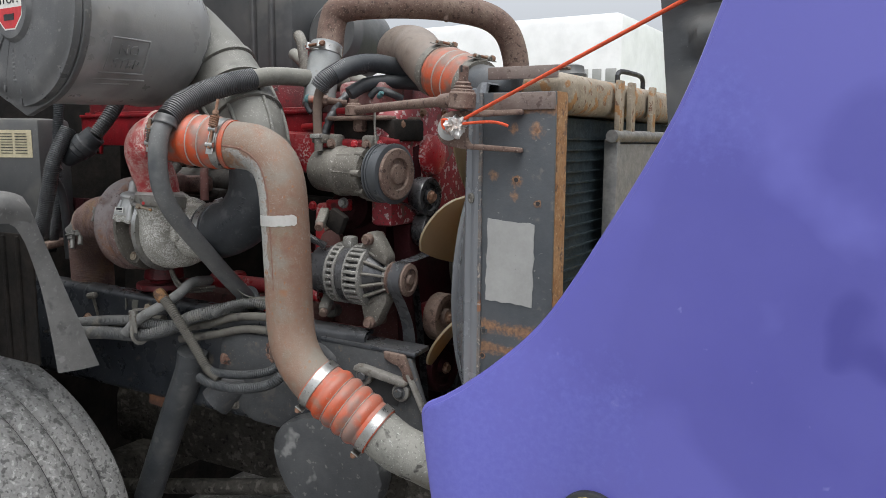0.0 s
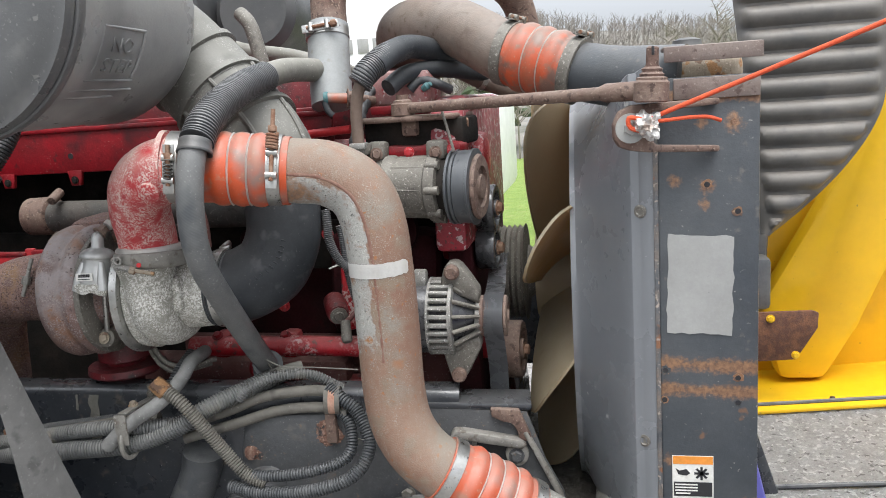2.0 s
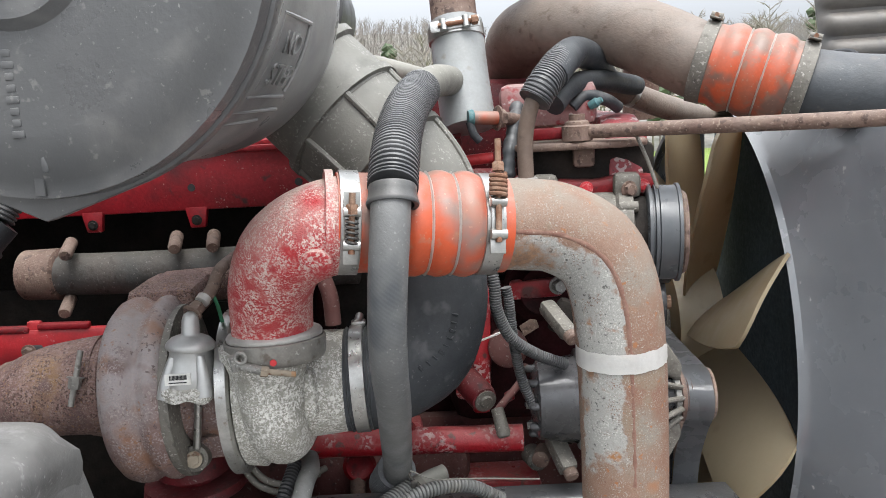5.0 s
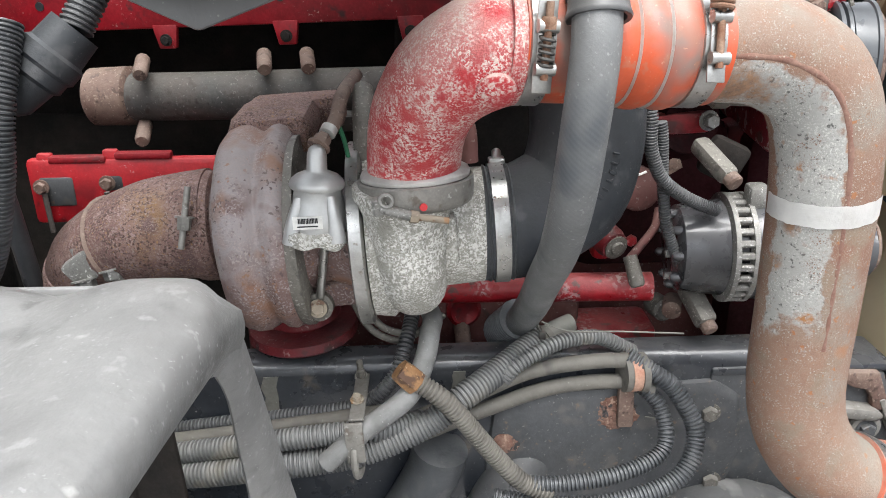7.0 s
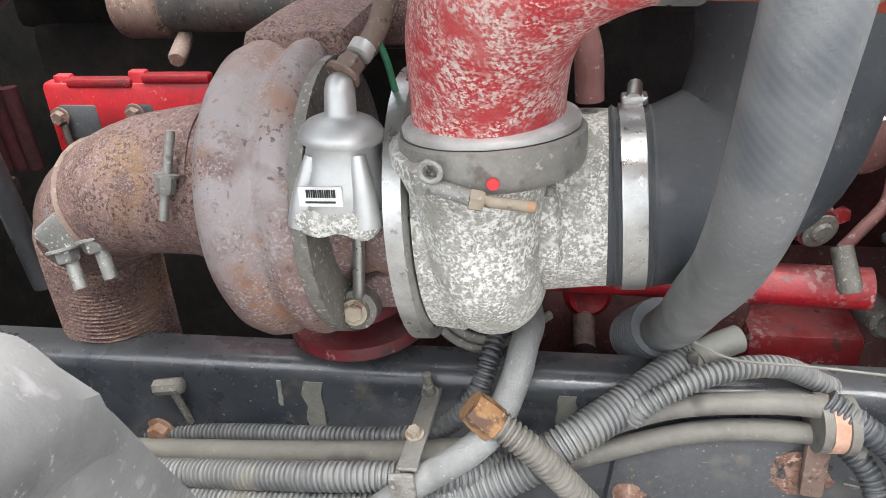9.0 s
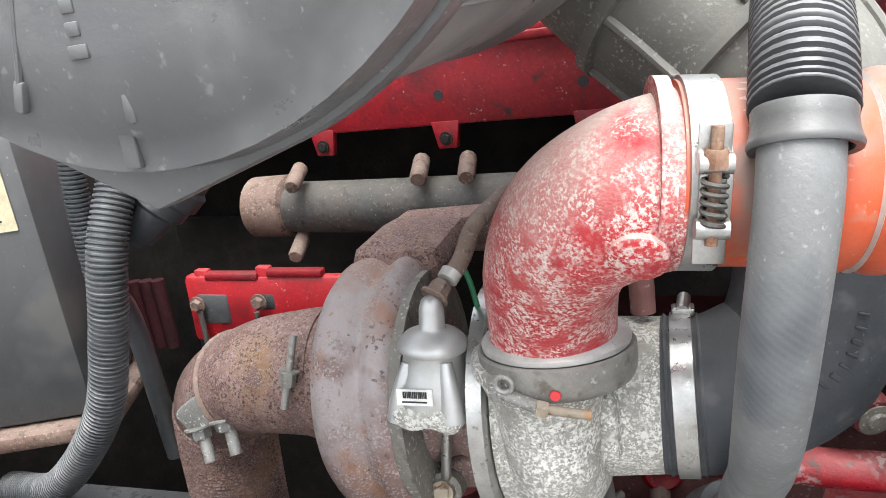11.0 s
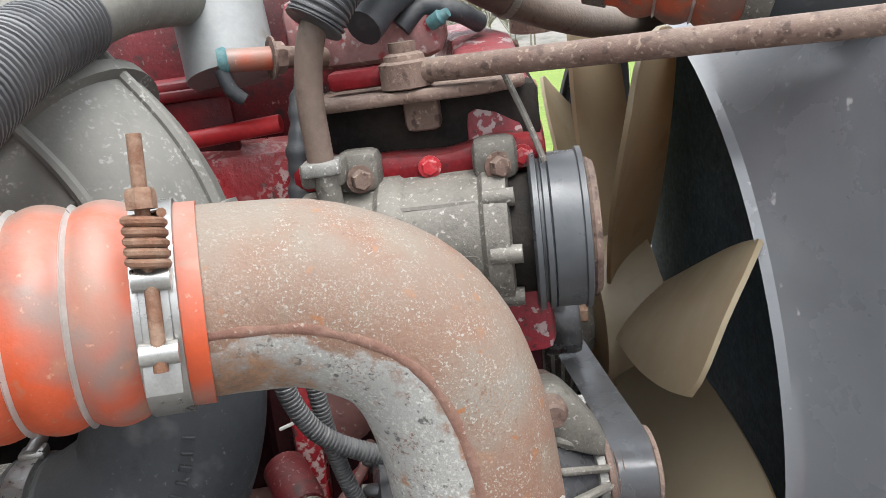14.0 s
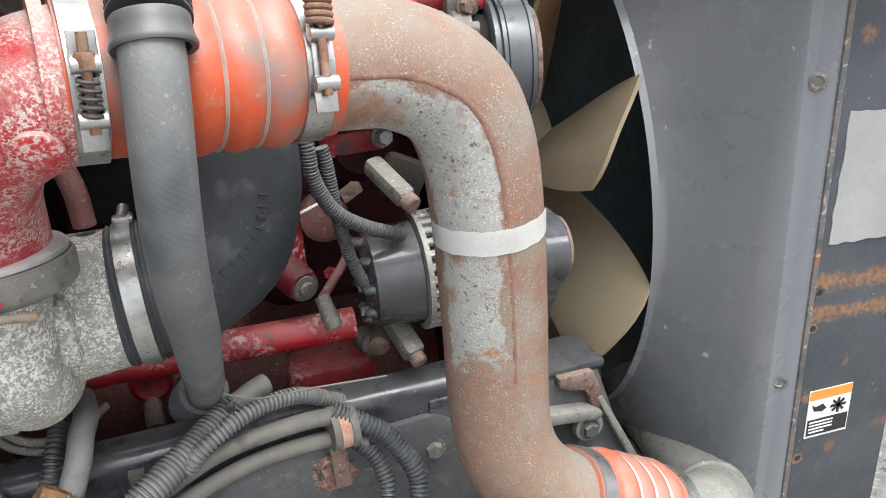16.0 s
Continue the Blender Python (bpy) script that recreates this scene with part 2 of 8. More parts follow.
M_ALU = surf("corroded_aluminium", (0.34, 0.33, 0.285), (0.27, 0.26, 0.225), 16, 0.4, 0.6, 0.62, 0.1, 0.5, 400,
             specks=((260, 0.47, 0.60, (0.66, 0.65, 0.61)), (480, 0.50, 0.60, (0.70, 0.69, 0.65)), (380, 0.62, 0.70, (0.17, 0.16, 0.135)), (700, 0.58, 0.66, (0.22, 0.21, 0.18))), dust=0.2, clump=0.36, mottle=0.6)
M_CASTALU = surf("cast_aluminium", (0.168, 0.156, 0.133), (0.115, 0.105, 0.09), 18, 0.4, 0.62, 0.65, 0.1, 0.35, 300,
                 specks=((260, 0.6, 0.7, (0.38, 0.36, 0.32)), (90, 0.6, 0.68, (0.09, 0.082, 0.07))), dust=0.35, dust_col=(0.3, 0.285, 0.25))
M_DULLALU = surf("satin_aluminium", (0.52, 0.52, 0.505), (0.45, 0.45, 0.435), 22, 0.4, 0.6, 0.42, 0.6, 0.06, 300, specks=((200, 0.68, 0.76, (0.42, 0.42, 0.41)),), dust=0.15, dust_col=(0.5, 0.49, 0.47), mottle=0.25)
M_IRON = surf("rusted_cast_iron", (0.19, 0.122, 0.108), (0.31, 0.275, 0.27), 7, 0.45, 0.55, 0.66, 0.1, 0.5, 260,
              specks=((14, 0.54, 0.64, (0.255, 0.135, 0.088)), (20, 0.56, 0.66, (0.14, 0.086, 0.078)), (200, 0.60, 0.65, (0.07, 0.046, 0.042)), (420, 0.52, 0.62, (0.33, 0.275, 0.26)), (140, 0.63, 0.68, (0.27, 0.14, 0.08))), dust=0.35, dust_col=(0.33, 0.27, 0.25), clump=0.40, mottle=0.6)
M_EXH = surf("heat_scaled_exhaust", (0.175, 0.098, 0.085), (0.235, 0.145, 0.125), 9, 0.44, 0.56, 0.78, 0.1, 0.6, 420,
             specks=((10, 0.54, 0.66, (0.225, 0.128, 0.062)), (330, 0.50, 0.58, (0.075, 0.042, 0.034)), (26, 0.56, 0.66, (0.13, 0.075, 0.068)), (240, 0.56, 0.62, (0.28, 0.19, 0.175)), (700, 0.56, 0.63, (0.31, 0.24, 0.2)), (300, 0.62, 0.68, (0.31, 0.175, 0.08))), dust=0.15, dust_col=(0.26, 0.19, 0.16), clump=0.36, mottle=0.4)
M_MANI = surf("grey_manifold", (0.054, 0.053, 0.050), (0.080, 0.066, 0.058), 14, 0.4, 0.6, 0.75, 0.1, 0.35, 160, specks=((80, 0.58, 0.68, (0.04, 0.03, 0.027)), (240, 0.62, 0.7, (0.16, 0.15, 0.138))), dust=0.35, dust_col=(0.16, 0.15, 0.13))
# Lighter copy of the cap's plastic: bounce light on the flank, put into colour.
M_DRUMBODY = surf("bounce_lit_drum_plastic", (0.225, 0.225, 0.222), (0.28, 0.277, 0.27), 4, 0.36, 0.66, 0.33, 0.0, 0.12, 240,
                specks=((300, 0.66, 0.74, (0.28, 0.28, 0.27)), (16, 0.58, 0.74, (0.23, 0.227, 0.22)), (6, 0.54, 0.68, (0.12, 0.121, 0.122))), dust=0.5, dust_col=(0.28, 0.27, 0.25), mottle=0.4, clump=0.4, spec=0.8)
M_HOSE = surf("dusty_grey_hose", (0.088, 0.096, 0.104), (0.135, 0.141, 0.145), 8, 0.35, 0.7, 0.5, 0.0, 0.3, 400, specks=((260, 0.62, 0.70, (0.24, 0.24, 0.235)), (14, 0.56, 0.70, (0.066, 0.072, 0.078))), dust=0.5, dust_col=(0.26, 0.26, 0.25), mottle=0.6, clump=0.4)


def braided(name, base, second, pitch, starts):
    """Dusty hose whose woven cords show as slanting lines: metres along and turns round drive a fine wave."""
    m = surf(name, base, second, 8, 0.35, 0.7, 0.5, 0.0, 0.2, 400, specks=((260, 0.62, 0.70, (0.24, 0.24, 0.235)), (14, 0.56, 0.70, (0.066, 0.072, 0.078))), dust=0.45, dust_col=(0.25, 0.25, 0.245), mottle=0.6, clump=0.4)
    n, l = m.node_tree.nodes, m.node_tree.links
    b = n["Principled BSDF"]
    uv = n.new("ShaderNodeUVMap")
    mp = n.new("ShaderNodeMapping")
    mp.inputs["Scale"].default_value = (1 / pitch, starts, 0)
    l.new(uv.outputs[0], mp.inputs[0])
    sep = n.new("ShaderNodeSeparateXYZ")
    l.new(mp.outputs[0], sep.inputs[0])
    add = n.new("ShaderNodeMath")
    add.operation = "ADD"
    l.new(sep.outputs[0], add.inputs[0])
    l.new(sep.outputs[1], add.inputs[1])
    tri = n.new("ShaderNodeMath")
    tri.operation = "PINGPONG"
    tri.inputs[1].default_value = 0.5
    l.new(add.outputs[0], tri.inputs[0])
    soft = n.new("ShaderNodeMapRange")
    soft.interpolation_type = "SMOOTHSTEP"
    soft.inputs["From Min"].default_value, soft.inputs["From Max"].default_value = 0.1, 0.4
    soft.inputs["To Min"].default_value, soft.inputs["To Max"].default_value = 0.0, 0.09
    l.new(tri.outputs[0], soft.inputs["Value"])
    x = n.new("ShaderNodeMix")
    x.data_type = "RGBA"
    l.new(soft.outputs[0], x.inputs[0])
    l.new(b.inputs["Base Color"].links[0].from_socket, x.inputs[6])
    x.inputs[7].default_value = (0.20, 0.205, 0.21, 1)
    l.new(x.outputs[2], b.inputs["Base Color"])
    return m


M_BRAID = braided("woven_dusty_hose", (0.118, 0.122, 0.122), (0.168, 0.168, 0.163), 0.0046, 18)
M_LOOM = surf("black_split_loom", (0.042, 0.044, 0.048), (0.07, 0.071, 0.073), 14, 0.4, 0.65, 0.38, 0.0, 0.08, 300, dust=0.6, dust_col=(0.24, 0.24, 0.235))
M_LOOMGREY = surf("grey_split_loom", (0.092, 0.096, 0.098), (0.145, 0.146, 0.142), 14, 0.4, 0.65, 0.42, 0.0, 0.12, 300, specks=((20, 0.6, 0.7, (0.20, 0.187, 0.16)),), dust=0.7, dust_col=(0.30, 0.295, 0.28), mottle=0.5)
M_RUBBER = surf("black_rubber", (0.027, 0.031, 0.036), (0.046, 0.050, 0.055), 9, 0.4, 0.65, 0.5, 0.0, 0.18, 260, specks=((200, 0.66, 0.74, (0.12, 0.12, 0.12)), (30, 0.62, 0.72, (0.075, 0.077, 0.08))), dust=0.35, dust_col=(0.12, 0.12, 0.115), mottle=0.5, clump=0.42, spec=0.35)
M_DUSTRUB = surf("dusty_black_rubber", (0.036, 0.040, 0.045), (0.062, 0.066, 0.070), 9, 0.38, 0.62, 0.42, 0.0, 0.18, 260, specks=((200, 0.66, 0.74, (0.14, 0.14, 0.14)), (14, 0.54, 0.70, (0.085, 0.087, 0.088)), (30, 0.62, 0.72, (0.10, 0.10, 0.10))), dust=0.55, dust_col=(0.17, 0.172, 0.17), mottle=0.5, clump=0.42, spec=0.5)
M_CABLE = surf("dirty_brown_rubber", (0.120, 0.112, 0.096), (0.165, 0.154, 0.132), 10, 0.4, 0.62, 0.65, 0.0, 0.15, 300, specks=((150, 0.68, 0.74, (0.26, 0.25, 0.22)), (24, 0.56, 0.68, (0.06, 0.056, 0.05))), dust=0.5, dust_col=(0.23, 0.215, 0.185))
M_PALEHOSE = surf("pale_dusty_hose", (0.17, 0.172, 0.168), (0.23, 0.23, 0.222), 10, 0.4, 0.62, 0.6, 0.0, 0.25, 420, specks=((30, 0.58, 0.70, (0.12, 0.12, 0.115)), (240, 0.66, 0.72, (0.36, 0.36, 0.34))), dust=0.5, dust_col=(0.33, 0.325, 0.31))
M_STRAPSTEEL = surf("stained_bracket_steel", (0.21, 0.20, 0.18), (0.27, 0.26, 0.235), 20, 0.4, 0.62, 0.55, 0.3, 0.2, 260, specks=((60, 0.58, 0.68, (0.13, 0.11, 0.09)), (200, 0.66, 0.72, (0.38, 0.37, 0.34))), dust=0.3)
M_ORANGEDUST = surf("salmon_strap", (0.42, 0.20, 0.13), (0.48, 0.30, 0.22), 40, 0.4, 0.62, 0.6, 0.0, 0.2, 260)
M_GEAR = surf("dusty_black_casting", (0.050, 0.053, 0.057), (0.074, 0.077, 0.080), 8, 0.4, 0.64, 0.5, 0.0, 0.25, 180, specks=((30, 0.60, 0.70, (0.085, 0.082, 0.078)), (90, 0.66, 0.72, (0.13, 0.095, 0.07)), (260, 0.66, 0.72, (0.18, 0.175, 0.165))), dust=0.4, dust_col=(0.14, 0.135, 0.13))
M_WIPED = surf("wiped_black_casting", (0.050, 0.053, 0.057), (0.074, 0.077, 0.080), 8, 0.4, 0.64, 0.5, 0.0, 0.25, 180, specks=((14, 0.62, 0.68, (0.22, 0.22, 0.215)), (60, 0.64, 0.70, (0.16, 0.155, 0.15))), dust=0.4, dust_col=(0.17, 0.165, 0.155), mottle=0.4)
M_DIRT = surf("caked_dirt", (0.050, 0.046, 0.041), (0.085, 0.078, 0.068), 14, 0.4, 0.62, 0.95, 0.0, 1.0, 50, specks=((45, 0.56, 0.64, (0.13, 0.12, 0.105)), (60, 0.60, 0.68, (0.02, 0.019, 0.018))), dust=0.4, dust_col=(0.15, 0.14, 0.12), depth=0.01, spec=0.15)
M_BOOT = surf("weathered_rubber_boot", (0.14, 0.135, 0.115), (0.2, 0.195, 0.17), 10, 0.4, 0.62, 0.7, 0.0, 0.15, 300,
              specks=((150, 0.68, 0.74, (0.4, 0.39, 0.35)),), dust=0.5, dust_col=(0.33, 0.32, 0.28))
M_BLKPLA = surf("faded_black_plastic", (0.046, 0.049, 0.052), (0.075, 0.076, 0.076), 5, 0.38, 0.65, 0.45, 0.0, 0.12, 220,
                specks=((300, 0.68, 0.75, (0.17, 0.17, 0.165)), (9, 0.58, 0.70, (0.095, 0.094, 0.09))), dust=0.5, dust_col=(0.19, 0.18, 0.165), mottle=0.4, clump=0.42)
M_DRUM = surf("dusty_drum_plastic", (0.072, 0.074, 0.076), (0.105, 0.105, 0.104), 4, 0.36, 0.66, 0.36, 0.0, 0.15, 240,
                specks=((300, 0.66, 0.74, (0.20, 0.20, 0.19)), (16, 0.54, 0.68, (0.135, 0.133, 0.129)), (6, 0.54, 0.68, (0.056, 0.058, 0.06)), (90, 0.66, 0.72, (0.15, 0.148, 0.142))), dust=0.5, dust_col=(0.23, 0.222, 0.205), mottle=0.35, clump=0.4, spec=0.65)
M_DUCT = surf("dusty_grey_duct", (0.112, 0.110, 0.097), (0.148, 0.145, 0.129), 6, 0.4, 0.62, 0.62, 0.0, 0.15, 300,
              specks=((300, 0.56, 0.66, (0.33, 0.325, 0.3)), (8, 0.56, 0.70, (0.105, 0.103, 0.092))), dust=0.45, dust_col=(0.33, 0.32, 0.285), mottle=0.4, clump=0.46)
M_FENDER = surf("bleached_plastic", (0.145, 0.144, 0.140), (0.205, 0.202, 0.195), 5, 0.35, 0.6, 0.46, 0.0, 0.25, 140,
                specks=((9, 0.52, 0.66, (0.115, 0.114, 0.111)), (40, 0.70, 0.76, (0.30, 0.295, 0.28)), (150, 0.68, 0.74, (0.10, 0.098, 0.094)), (3, 0.56, 0.66, (0.225, 0.222, 0.214)), (24, 0.60, 0.68, (0.105, 0.104, 0.101)), (60, 0.62, 0.70, (0.23, 0.227, 0.22)), (300, 0.62, 0.70, (0.26, 0.257, 0.25))), dust=0.3, dust_col=(0.23, 0.226, 0.215), mottle=0.7, clump=0.42)
M_POST = surf("slate_painted_steel", (0.048, 0.056, 0.064), (0.072, 0.079, 0.086), 6, 0.4, 0.66, 0.45, 0.0, 0.2, 200,
              specks=((22, 0.69, 0.73, (0.17, 0.095, 0.06)), (8, 0.60, 0.76, (0.036, 0.041, 0.047)), (160, 0.67, 0.74, (0.26, 0.25, 0.235)), (50, 0.66, 0.76, (0.11, 0.105, 0.10))), dust=0.25, dust_col=(0.2, 0.18, 0.16), mottle=0.5, clump=0.42)
M_SHROUD = surf("grey_shroud_plastic", (0.150, 0.160, 0.173), (0.20, 0.21, 0.222), 2.5, 0.36, 0.68, 0.27, 0.0, 0.06, 220,
                specks=((34, 0.715, 0.74, (0.50, 0.50, 0.49)), (7, 0.56, 0.78, (0.11, 0.118, 0.13)), (120, 0.72, 0.77, (0.34, 0.34, 0.335))), dust=0.35, dust_col=(0.28, 0.275, 0.27), mottle=0.15, spec=0.75)
M_RUSTPAINT = surf("rust_streak", (0.24, 0.125, 0.068), (0.055, 0.062, 0.069), 34, 0.50, 0.66, 0.75, 0.0, 0.2, 300, specks=((90, 0.52, 0.68, (0.052, 0.059, 0.066)), (14, 0.50, 0.64, (0.062, 0.066, 0.07)), (55, 0.58, 0.68, (0.15, 0.08, 0.05)), (220, 0.60, 0.68, (0.33, 0.22, 0.14))), mottle=0.5)
M_POSTEDGE = surf("chipped_channel_edge", (0.10, 0.105, 0.11), (0.17, 0.135, 0.11), 40, 0.4, 0.62, 0.6, 0.0, 0.3, 260, specks=((28, 0.58, 0.64, (0.21, 0.095, 0.05)), (120, 0.58, 0.66, (0.33, 0.28, 0.24)), (16, 0.56, 0.62, (0.055, 0.06, 0.066))))
M_LIP = surf("brown_folded_sheet", (0.155, 0.115, 0.10), (0.20, 0.16, 0.14), 18, 0.4, 0.62, 0.7, 0.0, 0.3, 220, specks=((70, 0.60, 0.68, (0.09, 0.06, 0.05)), (240, 0.62, 0.7, (0.28, 0.23, 0.2))), dust=0.4, dust_col=(0.30, 0.25, 0.22), mottle=0.5)


def stained(name, src, bands=(), blots=(), tones=((0.13, 0.070, 0.042), (0.31, 0.165, 0.085))):
    """A copy of a surface with ragged stains on it, rust as a rule: bands, each at a height with a half width, and blots, each at a place with a radius."""
    m = src.copy()
    m.name = name
    n, l = m.node_tree.nodes, m.node_tree.links
    paint = n["Principled BSDF"].inputs["Base Color"].links[0].from_socket
    geo, sep = n.new("ShaderNodeNewGeometry"), n.new("ShaderNodeSeparateXYZ")
    l.new(geo.outputs["Position"], sep.inputs[0])

    def calc(op, a, c, clamp=False):
        x = n.new("ShaderNodeMath")
        x.operation, x.use_clamp = op, clamp
        for sock, v in ((x.inputs[0], a), (x.inputs[1], c)):
            if isinstance(v, (int, float)):
                sock.default_value = v
            else:
                l.new(v, sock)
        return x.outputs[0]

    def grain(sc, detail=6.0):
        t = n.new("ShaderNodeTexNoise")
        t.inputs["Scale"].default_value, t.inputs["Detail"].default_value, t.inputs["Roughness"].default_value = sc, detail, 0.68
        l.new(geo.outputs["Position"], t.inputs["Vector"])
        return t.outputs["Fac"]

    ragged, fine = calc("SUBTRACT", grain(26), 0.5), calc("SUBTRACT", grain(150), 0.5)
    level = calc("ADD", sep.outputs[2], calc("MULTIPLY", sep.outputs[0], 0.05))
    total = None
    for z, half in bands:
        away = calc("DIVIDE", calc("ABSOLUTE", calc("SUBTRACT", level, z), 0.0), half)
        near = calc("SUBTRACT", 1.15, away)
        total = near if total is None else calc("MAXIMUM", total, near)
    for place, r in blots:
        gap = n.new("ShaderNodeVectorMath")
        gap.operation = "DISTANCE"
        l.new(geo.outputs["Position"], gap.inputs[0])
        gap.inputs[1].default_value = place
        near = calc("SUBTRACT", 1.0, calc("DIVIDE", gap.outputs["Value"], r))
        total = near if total is None else calc("MAXIMUM", total, near)
    mask = calc("MULTIPLY", calc("ADD", total, calc("ADD", calc("MULTIPLY", ragged, 2.6), calc("MULTIPLY", fine, 1.6))), 1.3, True)
    tone = n.new("ShaderNodeMix")
    tone.data_type = "RGBA"
    tone.inputs[6].default_value, tone.inputs[7].default_value = (*tones[0], 1), (*tones[1], 1)
    l.new(calc("ADD", calc("MULTIPLY", fine, 3.0), 0.5, True), tone.inputs[0])
    over = n.new("ShaderNodeMix")
    over.data_type = "RGBA"
    l.new(calc("MULTIPLY", mask, 0.92), over.inputs[0])
    l.new(paint, over.inputs[6])
    l.new(tone.outputs[2], over.inputs[7])
    l.new(over.outputs[2], n["Principled BSDF"].inputs["Base Color"])
    return m


M_POSTRUST = stained("rust_streaked_slate", M_POST, ((1.268, 0.0125), (1.228, 0.0115), (1.672, 0.008)), (((-.344, 1.468, 1.654), .015), ((-.388, 1.468, 1.655), .010), ((-.381, 1.468, 1.562), .013), ((-.383, 1.468, 1.535), .010), ((-.427, 1.468, 1.572), .011), ((-.440, 1.468, 1.13), .012)))
M_PIPERUST = stained("rusted_pipe_by_clamp", M_PIPE, blots=(((-0.966, 1.346, 1.589), 0.036), ((-0.950, 1.349, 1.585), 0.024), ((-0.90, 1.36, 1.46), 0.010), ((-0.905, 1.37, 1.42), 0.010)))
M_RUSTPLATE = surf("deep_rust", (0.10, 0.045, 0.03), (0.2, 0.09, 0.045), 40, 0.42, 0.62, 0.85, 0.0, 0.5, 260)
M_FAN = surf("beige_fan_plastic", (0.33, 0.29, 0.20), (0.28, 0.245, 0.165), 5, 0.4, 0.65, 0.42, 0.0, 0.08, 200, specks=((18, 0.64, 0.76, (0.17, 0.145, 0.1)),), dust=0.3, dust_col=(0.3, 0.26, 0.2), mottle=0.2)
fan_nodes, fan_links = M_FAN.node_tree.nodes, M_FAN.node_tree.links
glow_through = fan_nodes.new("ShaderNodeBsdfTranslucent")
glow_through.inputs["Color"].default_value = (0.72, 0.42, 0.06, 1)
fan_mix = fan_nodes.new("ShaderNodeMixShader")
fan_mix.inputs[0].default_value = 0.3
fan_links.new(fan_nodes["Principled BSDF"].outputs[0], fan_mix.inputs[1])
fan_links.new(glow_through.outputs[0], fan_mix.inputs[2])
fan_links.new(fan_mix.outputs[0], fan_nodes["Material Output"].inputs["Surface"])
M_RAIL = surf("black_chassis_paint", (0.022, 0.026, 0.033), (0.040, 0.044, 0.050), 7, 0.4, 0.66, 0.30, 0.0, 0.12, 200,
              specks=((30, 0.64, 0.74, (0.10, 0.087, 0.072)), (220, 0.68, 0.75, (0.26, 0.255, 0.245))), dust=0.35, dust_col=(0.15, 0.145, 0.14), coat=0.3)
# Near black: oily grime, with the shade of recesses put into the colour.
M_GRIMESHADE = surf("oily_grime_and_shade", (0.017, 0.016, 0.015), (0.034, 0.028, 0.024), 12, 0.4, 0.65, 0.85, 0.0, 0.5, 130, dust=0.2, dust_col=(0.07, 0.062, 0.055), spec=0.12)
M_PURPLE = surf("purple_paint", (0.076, 0.074, 0.325), (0.104, 0.101, 0.385), 2, 0.35, 0.7, 0.40, 0.0, 0.03, 60,
                specks=((3, 0.50, 0.70, (0.062, 0.061, 0.305)), (1.3, 0.50, 0.62, (0.135, 0.136, 0.455)), (9, 0.58, 0.74, (0.13, 0.13, 0.455)), (26, 0.70, 0.73, (0.30, 0.30, 0.58)), (40, 0.73, 0.77, (0.25, 0.25, 0.56)), (5, 0.62, 0.65, (0.058, 0.056, 0.275)), (2.2, 0.53, 0.56, (0.112, 0.110, 0.41))), coat=0.25, mottle=0.12)
M_BLEACHED = stained("sun_bleached_purple", M_PURPLE, (), (((-.13, .847, 1.32), .14), ((-.03, .847, 1.37), .08), ((.08, .847, 1.66), .05)), ((0.098, 0.100, 0.40), (0.125, 0.130, 0.445)))
M_YELLOW = surf("yellow_paint", (0.78, 0.46, 0.008), (0.68, 0.40, 0.012), 4, 0.4, 0.7, 0.4, 0.0, 0.04, 80,
                specks=((60, 0.72, 0.77, (0.35, 0.23, 0.05)), (6, 0.62, 0.75, (0.6, 0.37, 0.03))), coat=0.2, mottle=0.15)
M_TAPE = surf("white_tape", (0.80, 0.79, 0.76), (0.70, 0.68, 0.63), 40, 0.5, 0.75, 0.6, 0.0, 0.2, 200, mottle=0.2)
M_WHITE = surf("white_paint", (0.75, 0.75, 0.74), (0.66, 0.66, 0.65), 4, 0.4, 0.7, 0.4, 0.0, 0.05, 80, mottle=0.1)
M_PLATE = surf("bare_grey_primer", (0.37, 0.37, 0.355), (0.31, 0.31, 0.295), 8, 0.4, 0.65, 0.55, 0.15, 0.1, 200, specks=((120, 0.72, 0.76, (0.16, 0.16, 0.17)),), mottle=0.3)
M_TYRE = surf("dusty_tyre", (0.20, 0.198, 0.192), (0.27, 0.267, 0.258), 9, 0.38, 0.62, 0.85, 0.0, 0.9, 70,
              specks=((90, 0.56, 0.66, (0.40, 0.395, 0.38)), (60, 0.56, 0.64, (0.075, 0.074, 0.072)), (120, 0.58, 0.66, (0.09, 0.088, 0.085))), dust=0.25, dust_col=(0.42, 0.415, 0.40), depth=0.006)
M_STICKER_RED = surf("red_vinyl", (0.55, 0.03, 0.035), None, 10, rough=0.4, bump=0.03)
M_STICKER_WHITE = surf("white_vinyl", (0.72, 0.71, 0.66), None, 10, 0.6, 0.9, rough=0.45, bump=0.03)
M_STICKER_ORANGE = surf("orange_vinyl", (0.75, 0.27, 0.04), None, 10, rough=0.45, bump=0.03)
# Black for print and small parts, also for shade painted into recesses.
M_INKSHADE = surf("black_ink_and_shade", (0.02, 0.02, 0.022), None, 10, rough=0.5, bump=0.02)
M_CREAM = surf("cream_label", (0.55, 0.49, 0.33), (0.48, 0.42, 0.28), 12, rough=0.6, bump=0.05)
M_ROPE = surf("orange_cord", (0.75, 0.10, 0.035), (0.6, 0.08, 0.03), 60, rough=0.8, bump=0.4, bscale=700)
M_FOIL = surf("crumpled_foil", (0.75, 0.73, 0.7), (0.45, 0.36, 0.3), 60, 0.5, 0.6, 0.4, 0.6, 0.8, 200)
